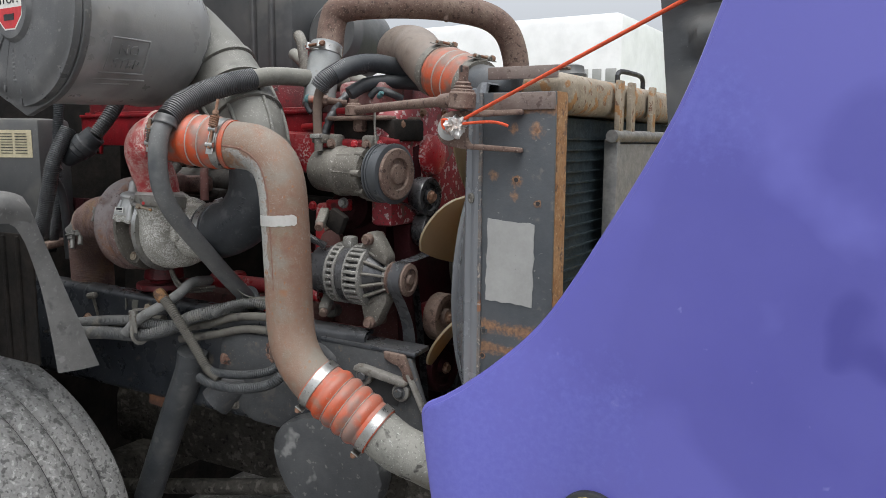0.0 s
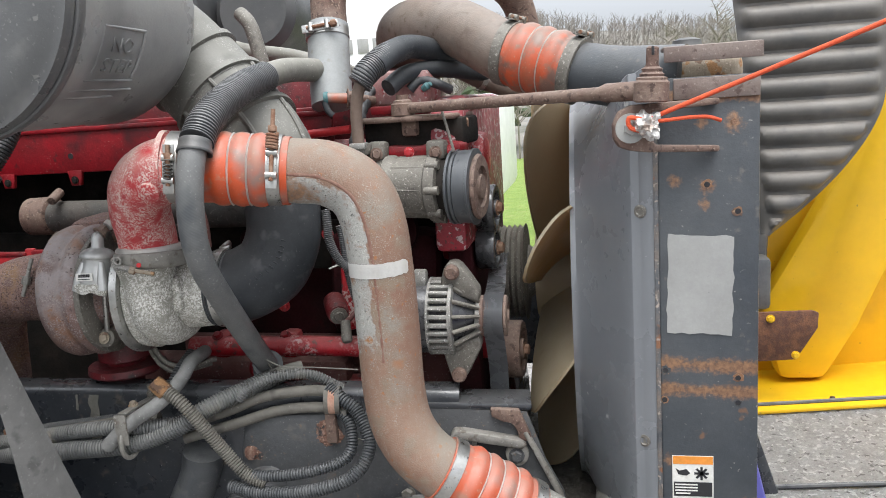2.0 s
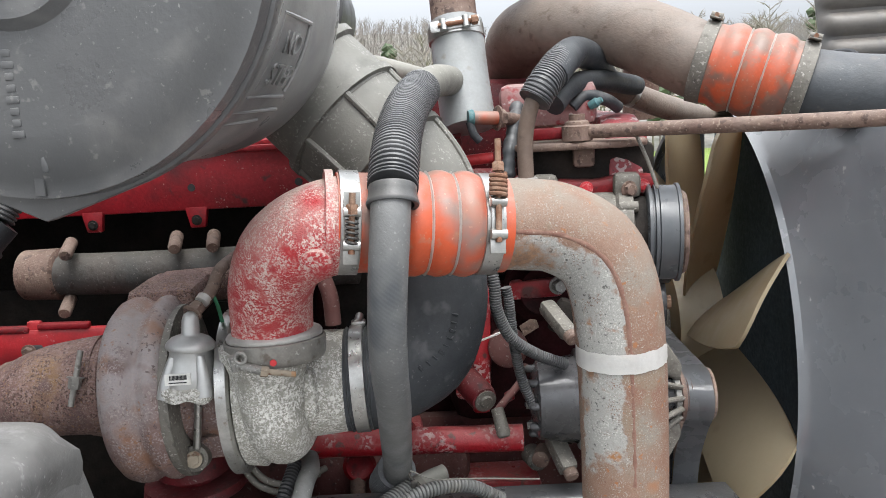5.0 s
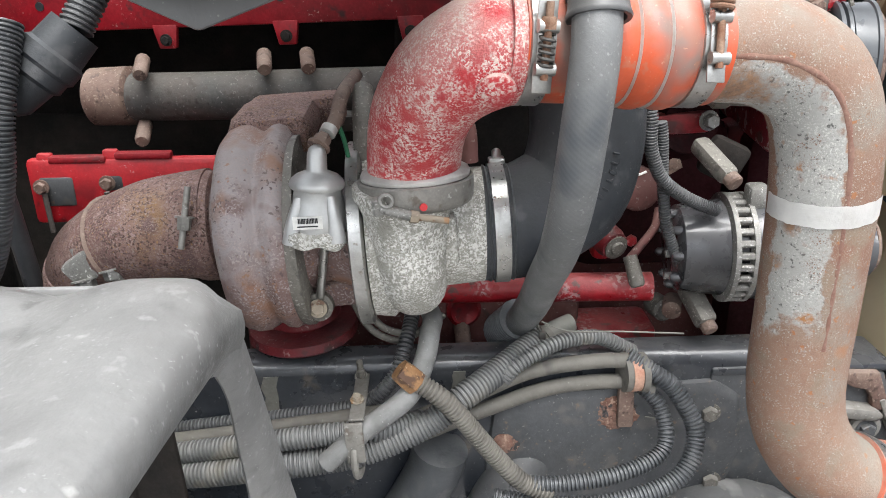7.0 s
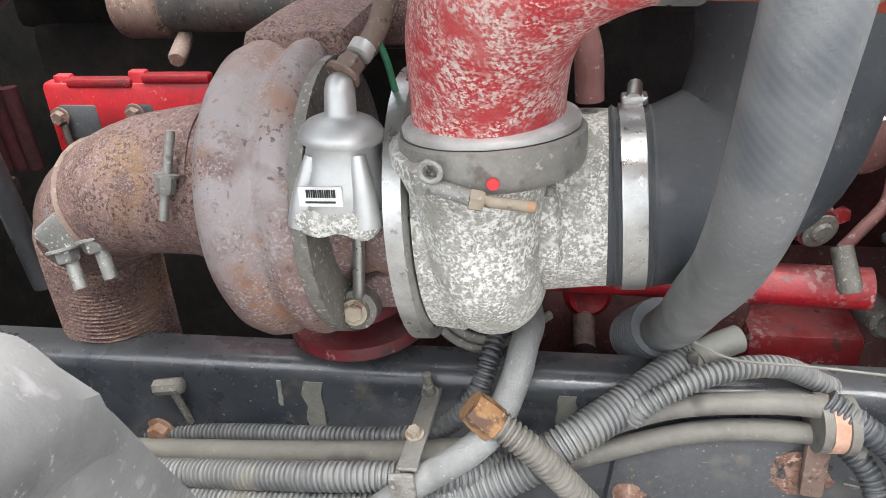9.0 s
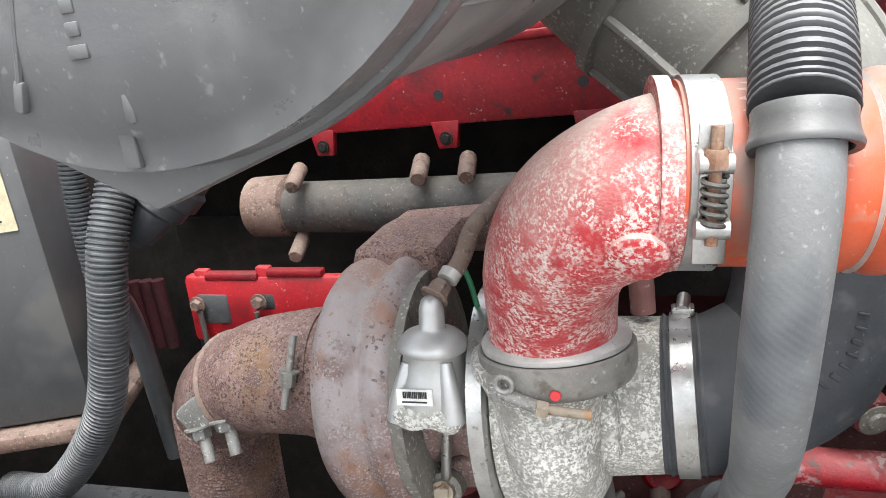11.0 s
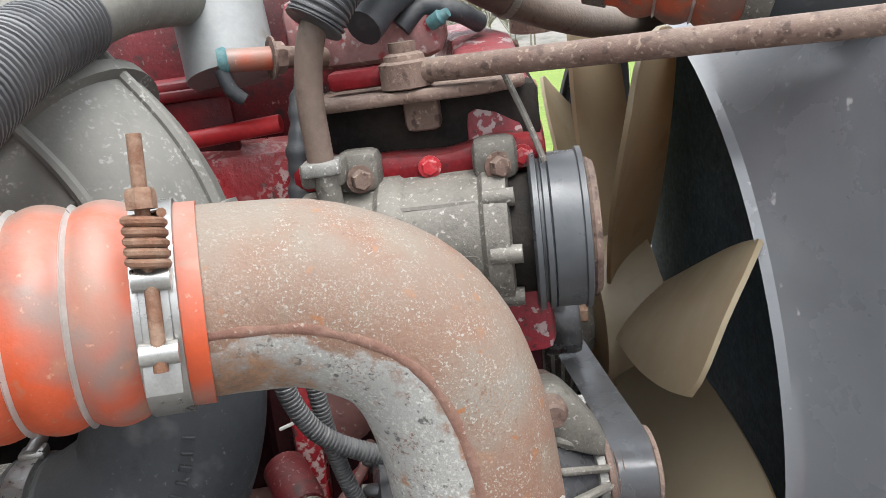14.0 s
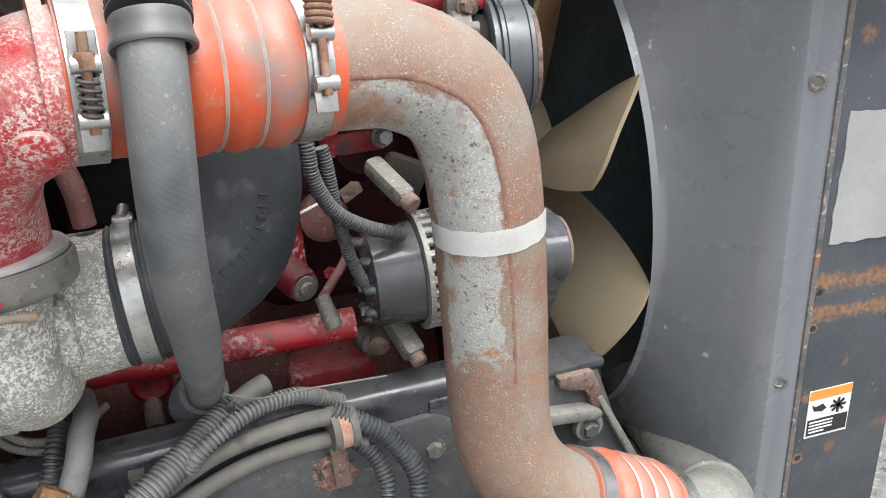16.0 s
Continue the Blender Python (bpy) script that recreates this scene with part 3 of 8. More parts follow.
M_TEAL = surf("teal_tape", (0.045, 0.17, 0.19), (0.12, 0.2, 0.2), 60, rough=0.6)
M_FIN = surf("radiator_fins", (0.016, 0.026, 0.031), (0.028, 0.040, 0.046), 30, 0.4, 0.6, 0.7, 0.0, 0.3, 300, spec=0.2)
M_COND = surf("condenser_aluminium", (0.17, 0.17, 0.165), (0.24, 0.235, 0.225), 30, 0.4, 0.6, 0.6, 0.4, 0.3, 300)
M_BELT = surf("ribbed_belt", (0.03, 0.03, 0.032), (0.045, 0.045, 0.048), 20, 0.4, 0.6, 0.28, 0.0, 0.03, 300, dust=0.4, dust_col=(0.16, 0.16, 0.165), coat=0.4, mottle=0.2)
# Black belt coloured grey to paint in the sky's reflection on its smooth back.
M_STRAP = surf("belt_back_with_sky_sheen", (0.20, 0.205, 0.215), (0.15, 0.155, 0.165), 9, 0.4, 0.6, 0.24, 0.0, 0.02, 300, coat=0.5, mottle=0.2)
M_SHINY = surf("bright_wire_ring", (0.56, 0.55, 0.52), (0.44, 0.42, 0.39), 40, 0.4, 0.6, 0.38, 0.35, 0.05, 300, mottle=0.3)
M_GREENWIRE = surf("green_wire", (0.02, 0.15, 0.07), None, 60, rough=0.5)
M_GRAVEL = surf("gravel", (0.30, 0.285, 0.27), (0.21, 0.2, 0.19), 3, 0.4, 0.62, 0.95, 0.0, 1.0, 60,
                specks=((38, 0.58, 0.64, (0.42, 0.41, 0.39)), (52, 0.62, 0.68, (0.12, 0.115, 0.11))), depth=0.012)
M_GRASS = surf("meadow", (0.15, 0.24, 0.035), (0.22, 0.29, 0.06), 1.5, 0.35, 0.65, 0.95, 0.0, 0.8, 14,
               specks=((6, 0.6, 0.7, (0.24, 0.25, 0.09)),), depth=0.05)
# Hill and woods colours are paled so that distance haze is painted in.
M_HILL = surf("bare_woods", (0.195, 0.182, 0.16), (0.235, 0.22, 0.195), 0.05, 0.38, 0.62, 1.0, 0.0, 0.2, 1.0,
              specks=((0.25, 0.5, 0.66, (0.088, 0.092, 0.068)), (1.3, 0.52, 0.62, (0.17, 0.165, 0.15))))
M_WOODS = surf("haze_tinted_bare_woods", (0.225, 0.205, 0.18), (0.27, 0.25, 0.225), 0.12, 0.4, 0.62, 1.0, 0.0, 0.0, 1.0, specks=((0.05, 0.5, 0.62, (0.205, 0.195, 0.178)),))
M_SEAM = surf("rust_red_weld", (0.185, 0.092, 0.066), (0.22, 0.125, 0.092), 50, 0.4, 0.62, 0.8, 0.0, 0.3, 300, specks=((300, 0.62, 0.7, (0.30, 0.24, 0.19)),))
M_STRAW = surf("matted_dry_grass", (0.115, 0.092, 0.07), (0.18, 0.15, 0.115), 20, rough=0.95, bump=0.1)
M_SCAB = surf("flaking_rust", (0.17, 0.085, 0.06), (0.27, 0.17, 0.13), 60, 0.42, 0.6, 0.85, 0.0, 0.6, 260, specks=((70, 0.56, 0.62, (0.05, 0.045, 0.045)), (160, 0.6, 0.66, (0.36, 0.24, 0.18))))
M_BLANKET = surf("quilted_foil", (0.62, 0.61, 0.59), (0.48, 0.47, 0.45), 26, 0.4, 0.6, 0.4, 0.35, 1.0, 90, specks=((80, 0.56, 0.62, (0.8, 0.79, 0.77)), (60, 0.62, 0.68, (0.25, 0.24, 0.23))), depth=0.008)
# Oily red, darkened further to carry the shade that surrounding parts would cast.
M_BLOCK = surf("oil_and_shade_darkened_red", (0.045, 0.009, 0.012), (0.022, 0.011, 0.011), 9, 0.4, 0.65, 0.8, 0.0, 0.3, 120, specks=((22, 0.62, 0.72, (0.06, 0.007, 0.01)),), spec=0.12)
M_TWIG = surf("bare_twigs", (0.22, 0.195, 0.165), (0.28, 0.25, 0.215), 3, rough=0.95, bump=0.1)
M_EVERGREEN = surf("evergreen", (0.07, 0.10, 0.055), (0.10, 0.125, 0.07), 3, rough=0.95, bump=0.1)


def glassy(name, col, rough=0.08):
    m = bpy.data.materials.new(name)
    m.use_nodes = True
    b = m.node_tree.nodes["Principled BSDF"]
    b.inputs["Base Color"].default_value, b.inputs["Roughness"].default_value = (*col, 1), rough
    b.inputs["Transmission Weight"].default_value = 0.6
    return m


M_GLASS = glassy("tinted_glass", (0.35, 0.5, 0.48))
M_LENS = glassy("amber_lens", (0.7, 0.55, 0.2), 0.2)

# ---------------------------------------------------------------- builders
V = Vector


def spline(pts, step=0.008):
    """A smooth line through the points, as evenly spaced places."""
    p = [V(a) for a in pts]
    if len(p) == 2:
        n = max(2, int((p[1] - p[0]).length / step))
        return [p[0].lerp(p[1], i / n) for i in range(n + 1)]
    p = [p[0] * 2 - p[1]] + p + [p[-1] * 2 - p[-2]]
    out = []
    for i in range(1, len(p) - 2):
        a, b, c, d = p[i - 1:i + 3]
        n = max(2, int((c - b).length / step))
        for k in range(n):
            t = k / n
            out.append(0.5 * ((2 * b) + (c - a) * t + (2 * a - 5 * b + 4 * c - d) * t * t + (3 * b - a - 3 * c + d) * t ** 3))
    return out + [p[-2]]


def rings(bm, centres, radii, seg=24, cap=True, squash=None, normal=None):
    """Skins rings round the centres; gives a UV of metres along and turns round."""
    uvl = bm.loops.layers.uv.verify()
    loops, t0, s = [], None, 0.0
    n = len(centres)
    ref = V(normal) if normal else V((0, 0, 1))
    along = []
    for i, c in enumerate(centres):
        t = (centres[min(i + 1, n - 1)] - centres[max(i - 1, 0)])
        t = t.normalized() if t.length > 1e-9 else (t0 or V((1, 0, 0)))
        if i == 0:
            if abs(t.dot(ref)) > 0.93:
                ref = V((0, 1, 0))
            u = (ref - t * ref.dot(t)).normalized()
        else:
            u = (u - t * u.dot(t)).normalized()
            s += (c - centres[i - 1]).length
        w = t.cross(u)
        along.append(s)
        k = squash or 1.0
        loops.append([bm.verts.new(c + radii[i] * (math.cos(2 * math.pi * j / seg) * u + k * math.sin(2 * math.pi * j / seg) * w)) for j in range(seg)])
        t0 = t
    for i in range(n - 1):
        for j in range(seg):
            f = bm.faces.new((loops[i][j], loops[i][(j + 1) % seg], loops[i + 1][(j + 1) % seg], loops[i + 1][j]))
            for lp, (a, b) in zip(f.loops, ((i, j), (i, j + 1), (i + 1, j + 1), (i + 1, j))):
                lp[uvl].uv = (along[a], b / seg)
    if cap:
        bm.faces.new(list(reversed(loops[0])))
        bm.faces.new(loops[-1])
    return bm


def tube(pts, r, step=0.008, seg=24, cap=True, bm=None, normal=None):
    """r: a radius, or a function of (metres along, whole length)."""
    c = spline(pts, step)
    s = [0.0]
    for a, b in zip(c, c[1:]):
        s.append(s[-1] + (b - a).length)
    rad = [r(x, s[-1]) for x in s] if callable(r) else [r] * len(c)
    return rings(bm or bmesh.new(), c, rad, seg, cap, normal=normal)


def loom(pts, r, pitch=0.005, seg=16, bm=None):
    return tube(pts, lambda s, L: r + 0.36 * pitch * max(-.9, min(.5, .25 + 1.6 * math.sin(2 * math.pi * s / pitch))), pitch / 9, seg, True, bm)


def lathe(profile, origin, axis, seg=36, bm=None):
    """profile: (metres along the axis, radius)."""
    o, a = V(origin), V(axis).normalized()
    bm = bm or bmesh.new()
    ref = V((0, 0, 1)) if abs(a.z) < 0.9 else V((0, 1, 0))
    u = (ref - a * ref.dot(a)).normalized()
    w = a.cross(u)
    loops = [[bm.verts.new(o + a * s + max(r, 1e-4) * (math.cos(2 * math.pi * j / seg) * u + math.sin(2 * math.pi * j / seg) * w)) for j in range(seg)] for s, r in profile]
    for p, q in zip(loops, loops[1:]):
        for j in range(seg):
            bm.faces.new((p[j], p[(j + 1) % seg], q[(j + 1) % seg], q[j]))
    bm.faces.new(list(reversed(loops[0])))
    bm.faces.new(loops[-1])
    return bm


def axes(origin, x, z=(0, 0, 1)):
    """A frame at origin whose x runs along x and whose z is near the given one."""
    x = V(x).normalized()
    z = V(z)
    z = (z - x * z.dot(x)).normalized()
    y = z.cross(x)
    m = Matrix((x, y, z)).transposed().to_4x4()
    m.translation = V(origin)
    return m


def block(size, m, bevel=0.004, segs=2, bm=None):
    """A box of that size, its middle at the frame m (or a place)."""
    if not isinstance(m, Matrix):
        m = Matrix.Translation(V(m))
    b2 = bmesh.new()
    bmesh.ops.create_cube(b2, size=1.0, matrix=Matrix.Diagonal((*size, 1)))
    if bevel:
        bmesh.ops.bevel(b2, geom=b2.edges[:], offset=min(bevel, min(size) * 0.45), segments=segs, affect="EDGES", profile=0.5)
    b2.transform(m)
    return join(bm, b2)


def join(bm, b2):
    if bm is None:
        return b2
    me = bpy.data.meshes.new("tmp")
    b2.to_mesh(me)
    bm.from_mesh(me)
    bpy.data.meshes.remove(me)
    b2.free()
    return bm


def slab(outline, thick, m, bevel=0.002, bm=None):
    """A flat shape (in the frame's x and y), thick along its z, middle on the frame's plane."""
    b2 = bmesh.new()
    f = b2.faces.new([b2.verts.new((x, y, -thick / 2)) for x, y in outline])
    ext = bmesh.ops.extrude_face_region(b2, geom=[f])
    bmesh.ops.translate(b2, verts=[v for v in ext["geom"] if isinstance(v, bmesh.types.BMVert)], vec=(0, 0, thick))
    bmesh.ops.recalc_face_normals(b2, faces=b2.faces[:])
    if bevel:
        bmesh.ops.bevel(b2, geom=b2.edges[:], offset=min(bevel, thick * 0.4), segments=2, affect="EDGES", profile=0.5)
    b2.transform(m)
    return join(bm, b2)


def hexbolt(place, axis, r=0.008, h=0.007, bm=None, washer=True):
    prof = [(0, r), (h * 0.8, r), (h, r * 0.85), (h, 0)]
    b2 = lathe(prof, place, axis, 6)
    if washer:
        b2 = lathe([(-0.0005, r * 1.35), (0.0015, r * 1.35), (0.0015, 0)], place, axis, 16, b2)
    return join(bm, b2)


def made(name, bm, mat, smooth=40):
    me = bpy.data.meshes.new(name)
    bm.normal_update()
    bm.to_mesh(me)
    bm.free()
    me.materials.append(mat)
    if smooth:
        me.shade_smooth()
        me.set_sharp_from_angle(angle=radians(smooth))
    return new(name, me)


def part(name, bm, mat, parent, label="", smooth=40):
    ob = made(name, bm, mat, smooth)
    ob.parent = parent
    ob.matrix_parent_inverse = Matrix.Translation(-parent.location) if parent.type == "EMPTY" else Matrix()
    return tagged(ob, label)


def thing(name, label, category, base, group="", kind=""):
    e = new(name)
    e.location, e.empty_display_size = base, 0.05
    return tagged(e, label, category, group, kind)


def solo(name, bm, mat, label, category, group="", kind="", smooth=40):
    return tagged(made(name, bm, mat, smooth), label, category, group, kind)


def letters(text, size, m, mat, parent, name="lettering", depth=0.0006, label=""):
    cu = bpy.data.curves.new(name, "FONT")
    cu.body, cu.size, cu.extrude, cu.align_x, cu.align_y = text, size, depth, "CENTER", "CENTER"
    ob = bpy.data.objects.new(name, cu)
    scene.collection.objects.link(ob)
    dg = bpy.context.evaluated_depsgraph_get()
    me = bpy.data.meshes.new_from_object(ob.evaluated_get(dg))
    bpy.data.objects.remove(ob)
    me.transform(m)
    me.materials.clear()
    me.materials.append(mat)
    o2 = new(name, me)
    o2.parent = parent
    o2.matrix_parent_inverse = Matrix.Translation(-parent.location) if parent.type == "EMPTY" else Matrix()
    return tagged(o2, label)

# ---------------------------------------------------------------- setting
GROUND = 0.15


def land(y):
    """The yard is level, the field beyond it falls away gently."""
    return GROUND - 0.066 * min(max(y - 6, 0), 70)


def ground():
    bm = bmesh.new()
    n = 80
    xs = [(-1) ** (i < n // 2) * 600 * abs((i - n / 2) / (n / 2)) ** 3 for i in range(n + 1)]
    grid = [[bm.verts.new((x, y + 2, land(y + 2))) for x in xs] for y in xs]
    for a, b in zip(grid, grid[1:]):
        for i in range(n):
            bm.faces.new((a[i], a[i + 1], b[i + 1], b[i]))
    return bm


solo("ground", ground(), M_GRAVEL, "grey gravel yard under the truck", "ground", kind="structure")

# far field, woods and hills
def meadow():
    bm = bmesh.new()
    rnd = random.Random(3)
    rows = []
    for j, y in enumerate((7.6, 8.2, 10, 14, 20, 30, 45, 76)):
        rows.append([bm.verts.new((x * (1 + y / 76), y + rnd.uniform(-0.25, 0.25), land(y) + 0.02 + 0.03 * (j > 0) + (j == 7) * 0.3)) for x in range(-80, 81, 2)])
    for a, b in zip(rows, rows[1:]):
        for i in range(len(a) - 1):
            bm.faces.new((a[i], a[i + 1], b[i + 1], b[i]))
    return bm


solo("meadow", meadow(), M_GRASS, "bright green rough grass field beyond the gravel", "field", kind="structure")


def hills():
    bm = bmesh.new()
    prev = None
    for i in range(61):
        a = radians(-75 + i * 2.5)
        x, y = 260 * math.sin(a), 260 * math.cos(a)
        h = 20 + 5 * math.sin(i * 0.23 + 2.2) + 3 * noise.noise(V((i * 0.31, 4, 0)))
        col = [bm.verts.new((x * k, y * k, z)) for k, z in ((0.27, -6), (0.45, 1), (0.7, h * 0.5), (1.0, h))]
        if prev:
            for k in range(3):
                bm.faces.new((prev[k], col[k], col[k + 1], prev[k + 1]))
        prev = col
    return bm


def woods():
    rw = random.Random(17)
    verts, faces = [], []

    def spike(p, q, r):
        k = len(verts)
        for a in (0, 2.1, 4.2):
            verts.append((p[0] + r * math.cos(a), p[1] + r * math.sin(a), p[2]))
        verts.append(q)
        faces.extend(((k, k + 1, k + 3), (k + 1, k + 2, k + 3), (k + 2, k, k + 3)))

    for _ in range(6500):
        a = radians(rw.uniform(-62, 40))
        k = rw.uniform(.44, 1.0)
        i = (math.degrees(a) + 75) / 2.5
        h = 20 + 5 * math.sin(i * 0.23 + 2.2) + 3 * noise.noise(V((i * 0.31, 4, 0)))
        z = 1 + (k - .45) / .25 * (h * .5 - 1) if k < .7 else h * .5 + (k - .7) / .3 * h * .5
        x, y, t = 260 * k * math.sin(a), 260 * k * math.cos(a), rw.uniform(4, 6.5)
        spike((x, y, z - 1), (x, y, z + t), .13)
        for _ in range(8):
            b, u, w = rw.uniform(0, 6.283), rw.uniform(.2, .8), rw.uniform(.5, 1.9)
            spike((x, y, z + t * u), (x + w * math.cos(b), y + w * math.sin(b), z + t * min(1, u + rw.uniform(.15, .4))), .085)
    me = bpy.data.meshes.new("woods")
    me.from_pydata(verts, [], faces)
    me.materials.append(M_WOODS)
    tagged(new("woods", me), "hazy bare winter woods covering the hillside", "woods", kind="stuff")


woods()
solo("hills", hills(), M_HILL, "hazy wooded hillside with bare winter trees", "backdrop", kind="structure")


def far_tree(x, y, z, h, rnd, evergreen=False):
    e = thing("tree", "tall bare winter tree at the field edge" if not evergreen else "dark evergreen tree at the field edge", "tree", (x, y, z))
    bm = tube([(x, y, z - 0.4), (x + rnd.uniform(-.1, .1) * h * .2, y, z + h * 0.5), (x, y, z + h)], lambda s, L: 0.11 * (1 - 0.9 * s / L), h / 8, 6)
    part("trunk", bm, M_TWIG, e)
    bm = bmesh.new()
    for i in range(46 if not evergreen else 30):
        k = rnd.uniform(0.3, 0.98)
        a = rnd.uniform(0, 6.283)
        ln = h * 0.33 * (1.1 - k) + 0.5
        p = V((x, y, z + h * k))
        d = V((math.cos(a), math.sin(a), rnd.uniform(0.4, 1.1) if not evergreen else -0.25))
        q = p + d * ln
        if evergreen:
            rings(bm, [p, (p + q) / 2, q], [0.15, 0.55, 0.1], 5)
        else:
            rings(bm, [p, p + d * ln * .5 + V((0, 0, .1)), q], [0.05, 0.035, 0.012], 4)
            for _ in range(4):
                p2 = p.lerp(q, rnd.uniform(0.3, 1))
                rings(bm, [p2, p2 + V((rnd.uniform(-1, 1), rnd.uniform(-1, 1), rnd.uniform(0.1, 1))) * ln * 0.45], [0.025, 0.008], 3)
    part("crown", bm, M_TWIG if not evergreen else M_EVERGREEN, e)


rnd = random.Random(11)
for i in range(88):
    x = -62 + i * 1.3 + rnd.uniform(-1.0, 1.0)
    far_tree(x, 70 + rnd.uniform(-2, 14), -4.3, rnd.uniform(7.5, 13.0), rnd, rnd.random() < 0.06)

# ---------------------------------------------------------------- chassis
RX = V((0.991, 0.12, -0.05)).normalized()
RO = V((-1.3, 1.497, 1.235))


def rail_at(x):
    return RO + RX * ((x - RO.x) / RX.x)


def frame_rail():
    e = thing("chassis_rail", "black painted steel chassis rail with mud stains", "chassis rail", (-1.3, 1.54, 0.95))
    m = axes(rail_at(-1.75), RX)
    prof = [(0.042, -0.009), (0.042, 0.0)] + [(0.018 * (1 - math.sin(a)), -0.018 * (1 - math.cos(a))) for a in (0, .26, .52, .79, 1.05, 1.31, 1.57)]
    prof += [(0.0, -0.25), (0.006, -0.262), (0.018, -0.268), (0.095, -0.268), (0.095, -0.26), (0.012, -0.258), (0.009, -0.25), (0.009, -0.02), (0.02, -0.009)]
    bm = bmesh.new()
    ends = [[bm.verts.new(m @ V((x, y, z))) for y, z in prof] for x in (-0.46, .97)]
    n = len(prof)
    for i in range(n):
        bm.faces.new((ends[0][i], ends[1][i], ends[1][(i + 1) % n], ends[0][(i + 1) % n]))
    bmesh.ops.recalc_face_normals(bm, faces=bm.faces[:])
    part("channel", bm, M_RAIL, e)
    part("bolt", hexbolt(rail_at(-1.62) + V((0, 0, -0.09)), (0, -1, 0), 0.012, 0.01), M_RUSTBOLT, e)
    rn = random.Random(8)
    for x0, w, l in ((-1.452, .012, .088), (-1.484, .003, .030), (-1.22, .010, .04)):
        p = rail_at(x0) + V((0, -0.0012, -0.016))
        left = [(-w * rn.uniform(.5, 1.0), -l * k / 6) for k in range(7)]
        right = [(w * rn.uniform(.5, 1.0), -l * k / 6) for k in range(6, -1, -1)]
        part("mud_run", slab(left + right, .0012, axes(p, RX) @ Matrix.Rotation(radians(90), 4, "X"), 0), M_BOOT, e, "dried mud run")
    e2 = thing("hose_fitting", "small brass tee fitting on the chassis rail", "fitting", rail_at(-1.585) + V((0, 0, -.06)))
    part("stem", tube([rail_at(-1.585) + V((0, 0, -.075)), rail_at(-1.585) + V((0, -.012, -.02))], .004, .02, 8), M_CASTALU, e2)
    part("tee", lathe([(-.014, .008), (.014, .008), (.016, .005)], rail_at(-1.585) + V((0, -.014, -.02)), (1, 0, .2), 8), M_CASTALU, e2)


frame_rail()
# ledge between rail and engine
solo("engine_mount_beam", block((1.5, 0.10, 0.03), axes(rail_at(-1.60) + V((0, 0.15, -0.16)), RX), 0.006), M_GRIMESHADE, "grimy black beam behind the chassis rail", "beam")


def front_arm():
    e = thing("spring_hanger", "black cast spring hanger at the chassis rail front", "bracket", (-0.72, 1.6, 0.95))

    def face(name, pts, proud, thick, mat, label="", bevel=.002, parent=e):
        m = axes((-0.755, 1.560 - proud + thick / 2, 0), (0.991, .12, 0)) @ Matrix.Rotation(radians(90), 4, "X")
        return part(name, slab([((x + .755) / .991, z) for x, z in pts], thick, m, bevel), mat, parent, label)

    def at(x, z, proud):
        return V((x, 1.560 + (x + .755) * .121 - proud, z))

    plate = face("plate", [(-.90, 1.03), (-.72, .95), (-.60, .94), (-.612, 1.01), (-.643, 1.075), (-.672, 1.166), (-.90, 1.186)], 0, .012, M_GEAR)
    face("edge_rib", [(-.600, .95), (-.614, 1.015), (-.645, 1.08), (-.672, 1.135), (-.680, 1.132), (-.655, 1.078), (-.624, 1.010), (-.612, .945)], .014, .016, M_STRAPSTEEL, "worn bare edge", .003)
    part("top_ledge", block((.24, .075, .012), axes(at(-.785, 1.180, -.036), (0.991, .12, -.05)), .004), M_RAIL, e)
    face("corner_lug", [(-.734, 1.178), (-.684, 1.174), (-.664, 1.122), (-.672, 1.114), (-.686, 1.118), (-.689, 1.136), (-.698, 1.149), (-.714, 1.153), (-.732, 1.163)], .012, .014, M_RUSTTUBE, "rusty broken corner lug", .003)
    face("ridge", [(-.806, 1.130), (-.798, 1.143), (-.780, 1.142), (-.684, 1.122), (-.672, 1.112), (-.682, 1.104), (-.782, 1.124)], .022, .024, M_STRAPSTEEL, "dusty cast ridge", .004)
    # No hollow is cut: a flat black patch paints its shade.
    face("pocket", [(-.790, 1.122), (-.685, 1.104), (-.705, 1.055), (-.785, 1.060)], .0015, .004, M_INKSHADE, "flat black patch for the shaded hollow under the ridge", 0)
    for x, z in ((-.781, 1.117), (-.691, 1.091)):
        part("boss", lathe([(0, .021), (.010, .020), (.012, .016), (.012, 0)], at(x, z, .004), (.12, -1, .05), 22), M_STRAPSTEEL, plate)
        part("bolt", hexbolt(at(x, z, .016), (.12, -1, .05), .0105, .008), M_GEAR, plate)


front_arm()
solo("spring_plate", slab([(-.02 + .145 * math.cos(k * .3307) * (1 + .08 * math.sin(k * .9)), -.06 + .125 * math.sin(k * .3307)) for k in range(19)], .06, axes((-0.825, 1.53, .945), (.95, .1, -.30)) @ Matrix.Rotation(radians(90), 4, "X"), .02), M_WIPED, "dusty black rounded casting with pale wipe marks under the hanger", "casting")
solo("crossmember", block((.22, .80, .26), V((-0.62, 2.02, .80)), .02), M_DIRT, "grimy black front crossmember under the engine", "beam")


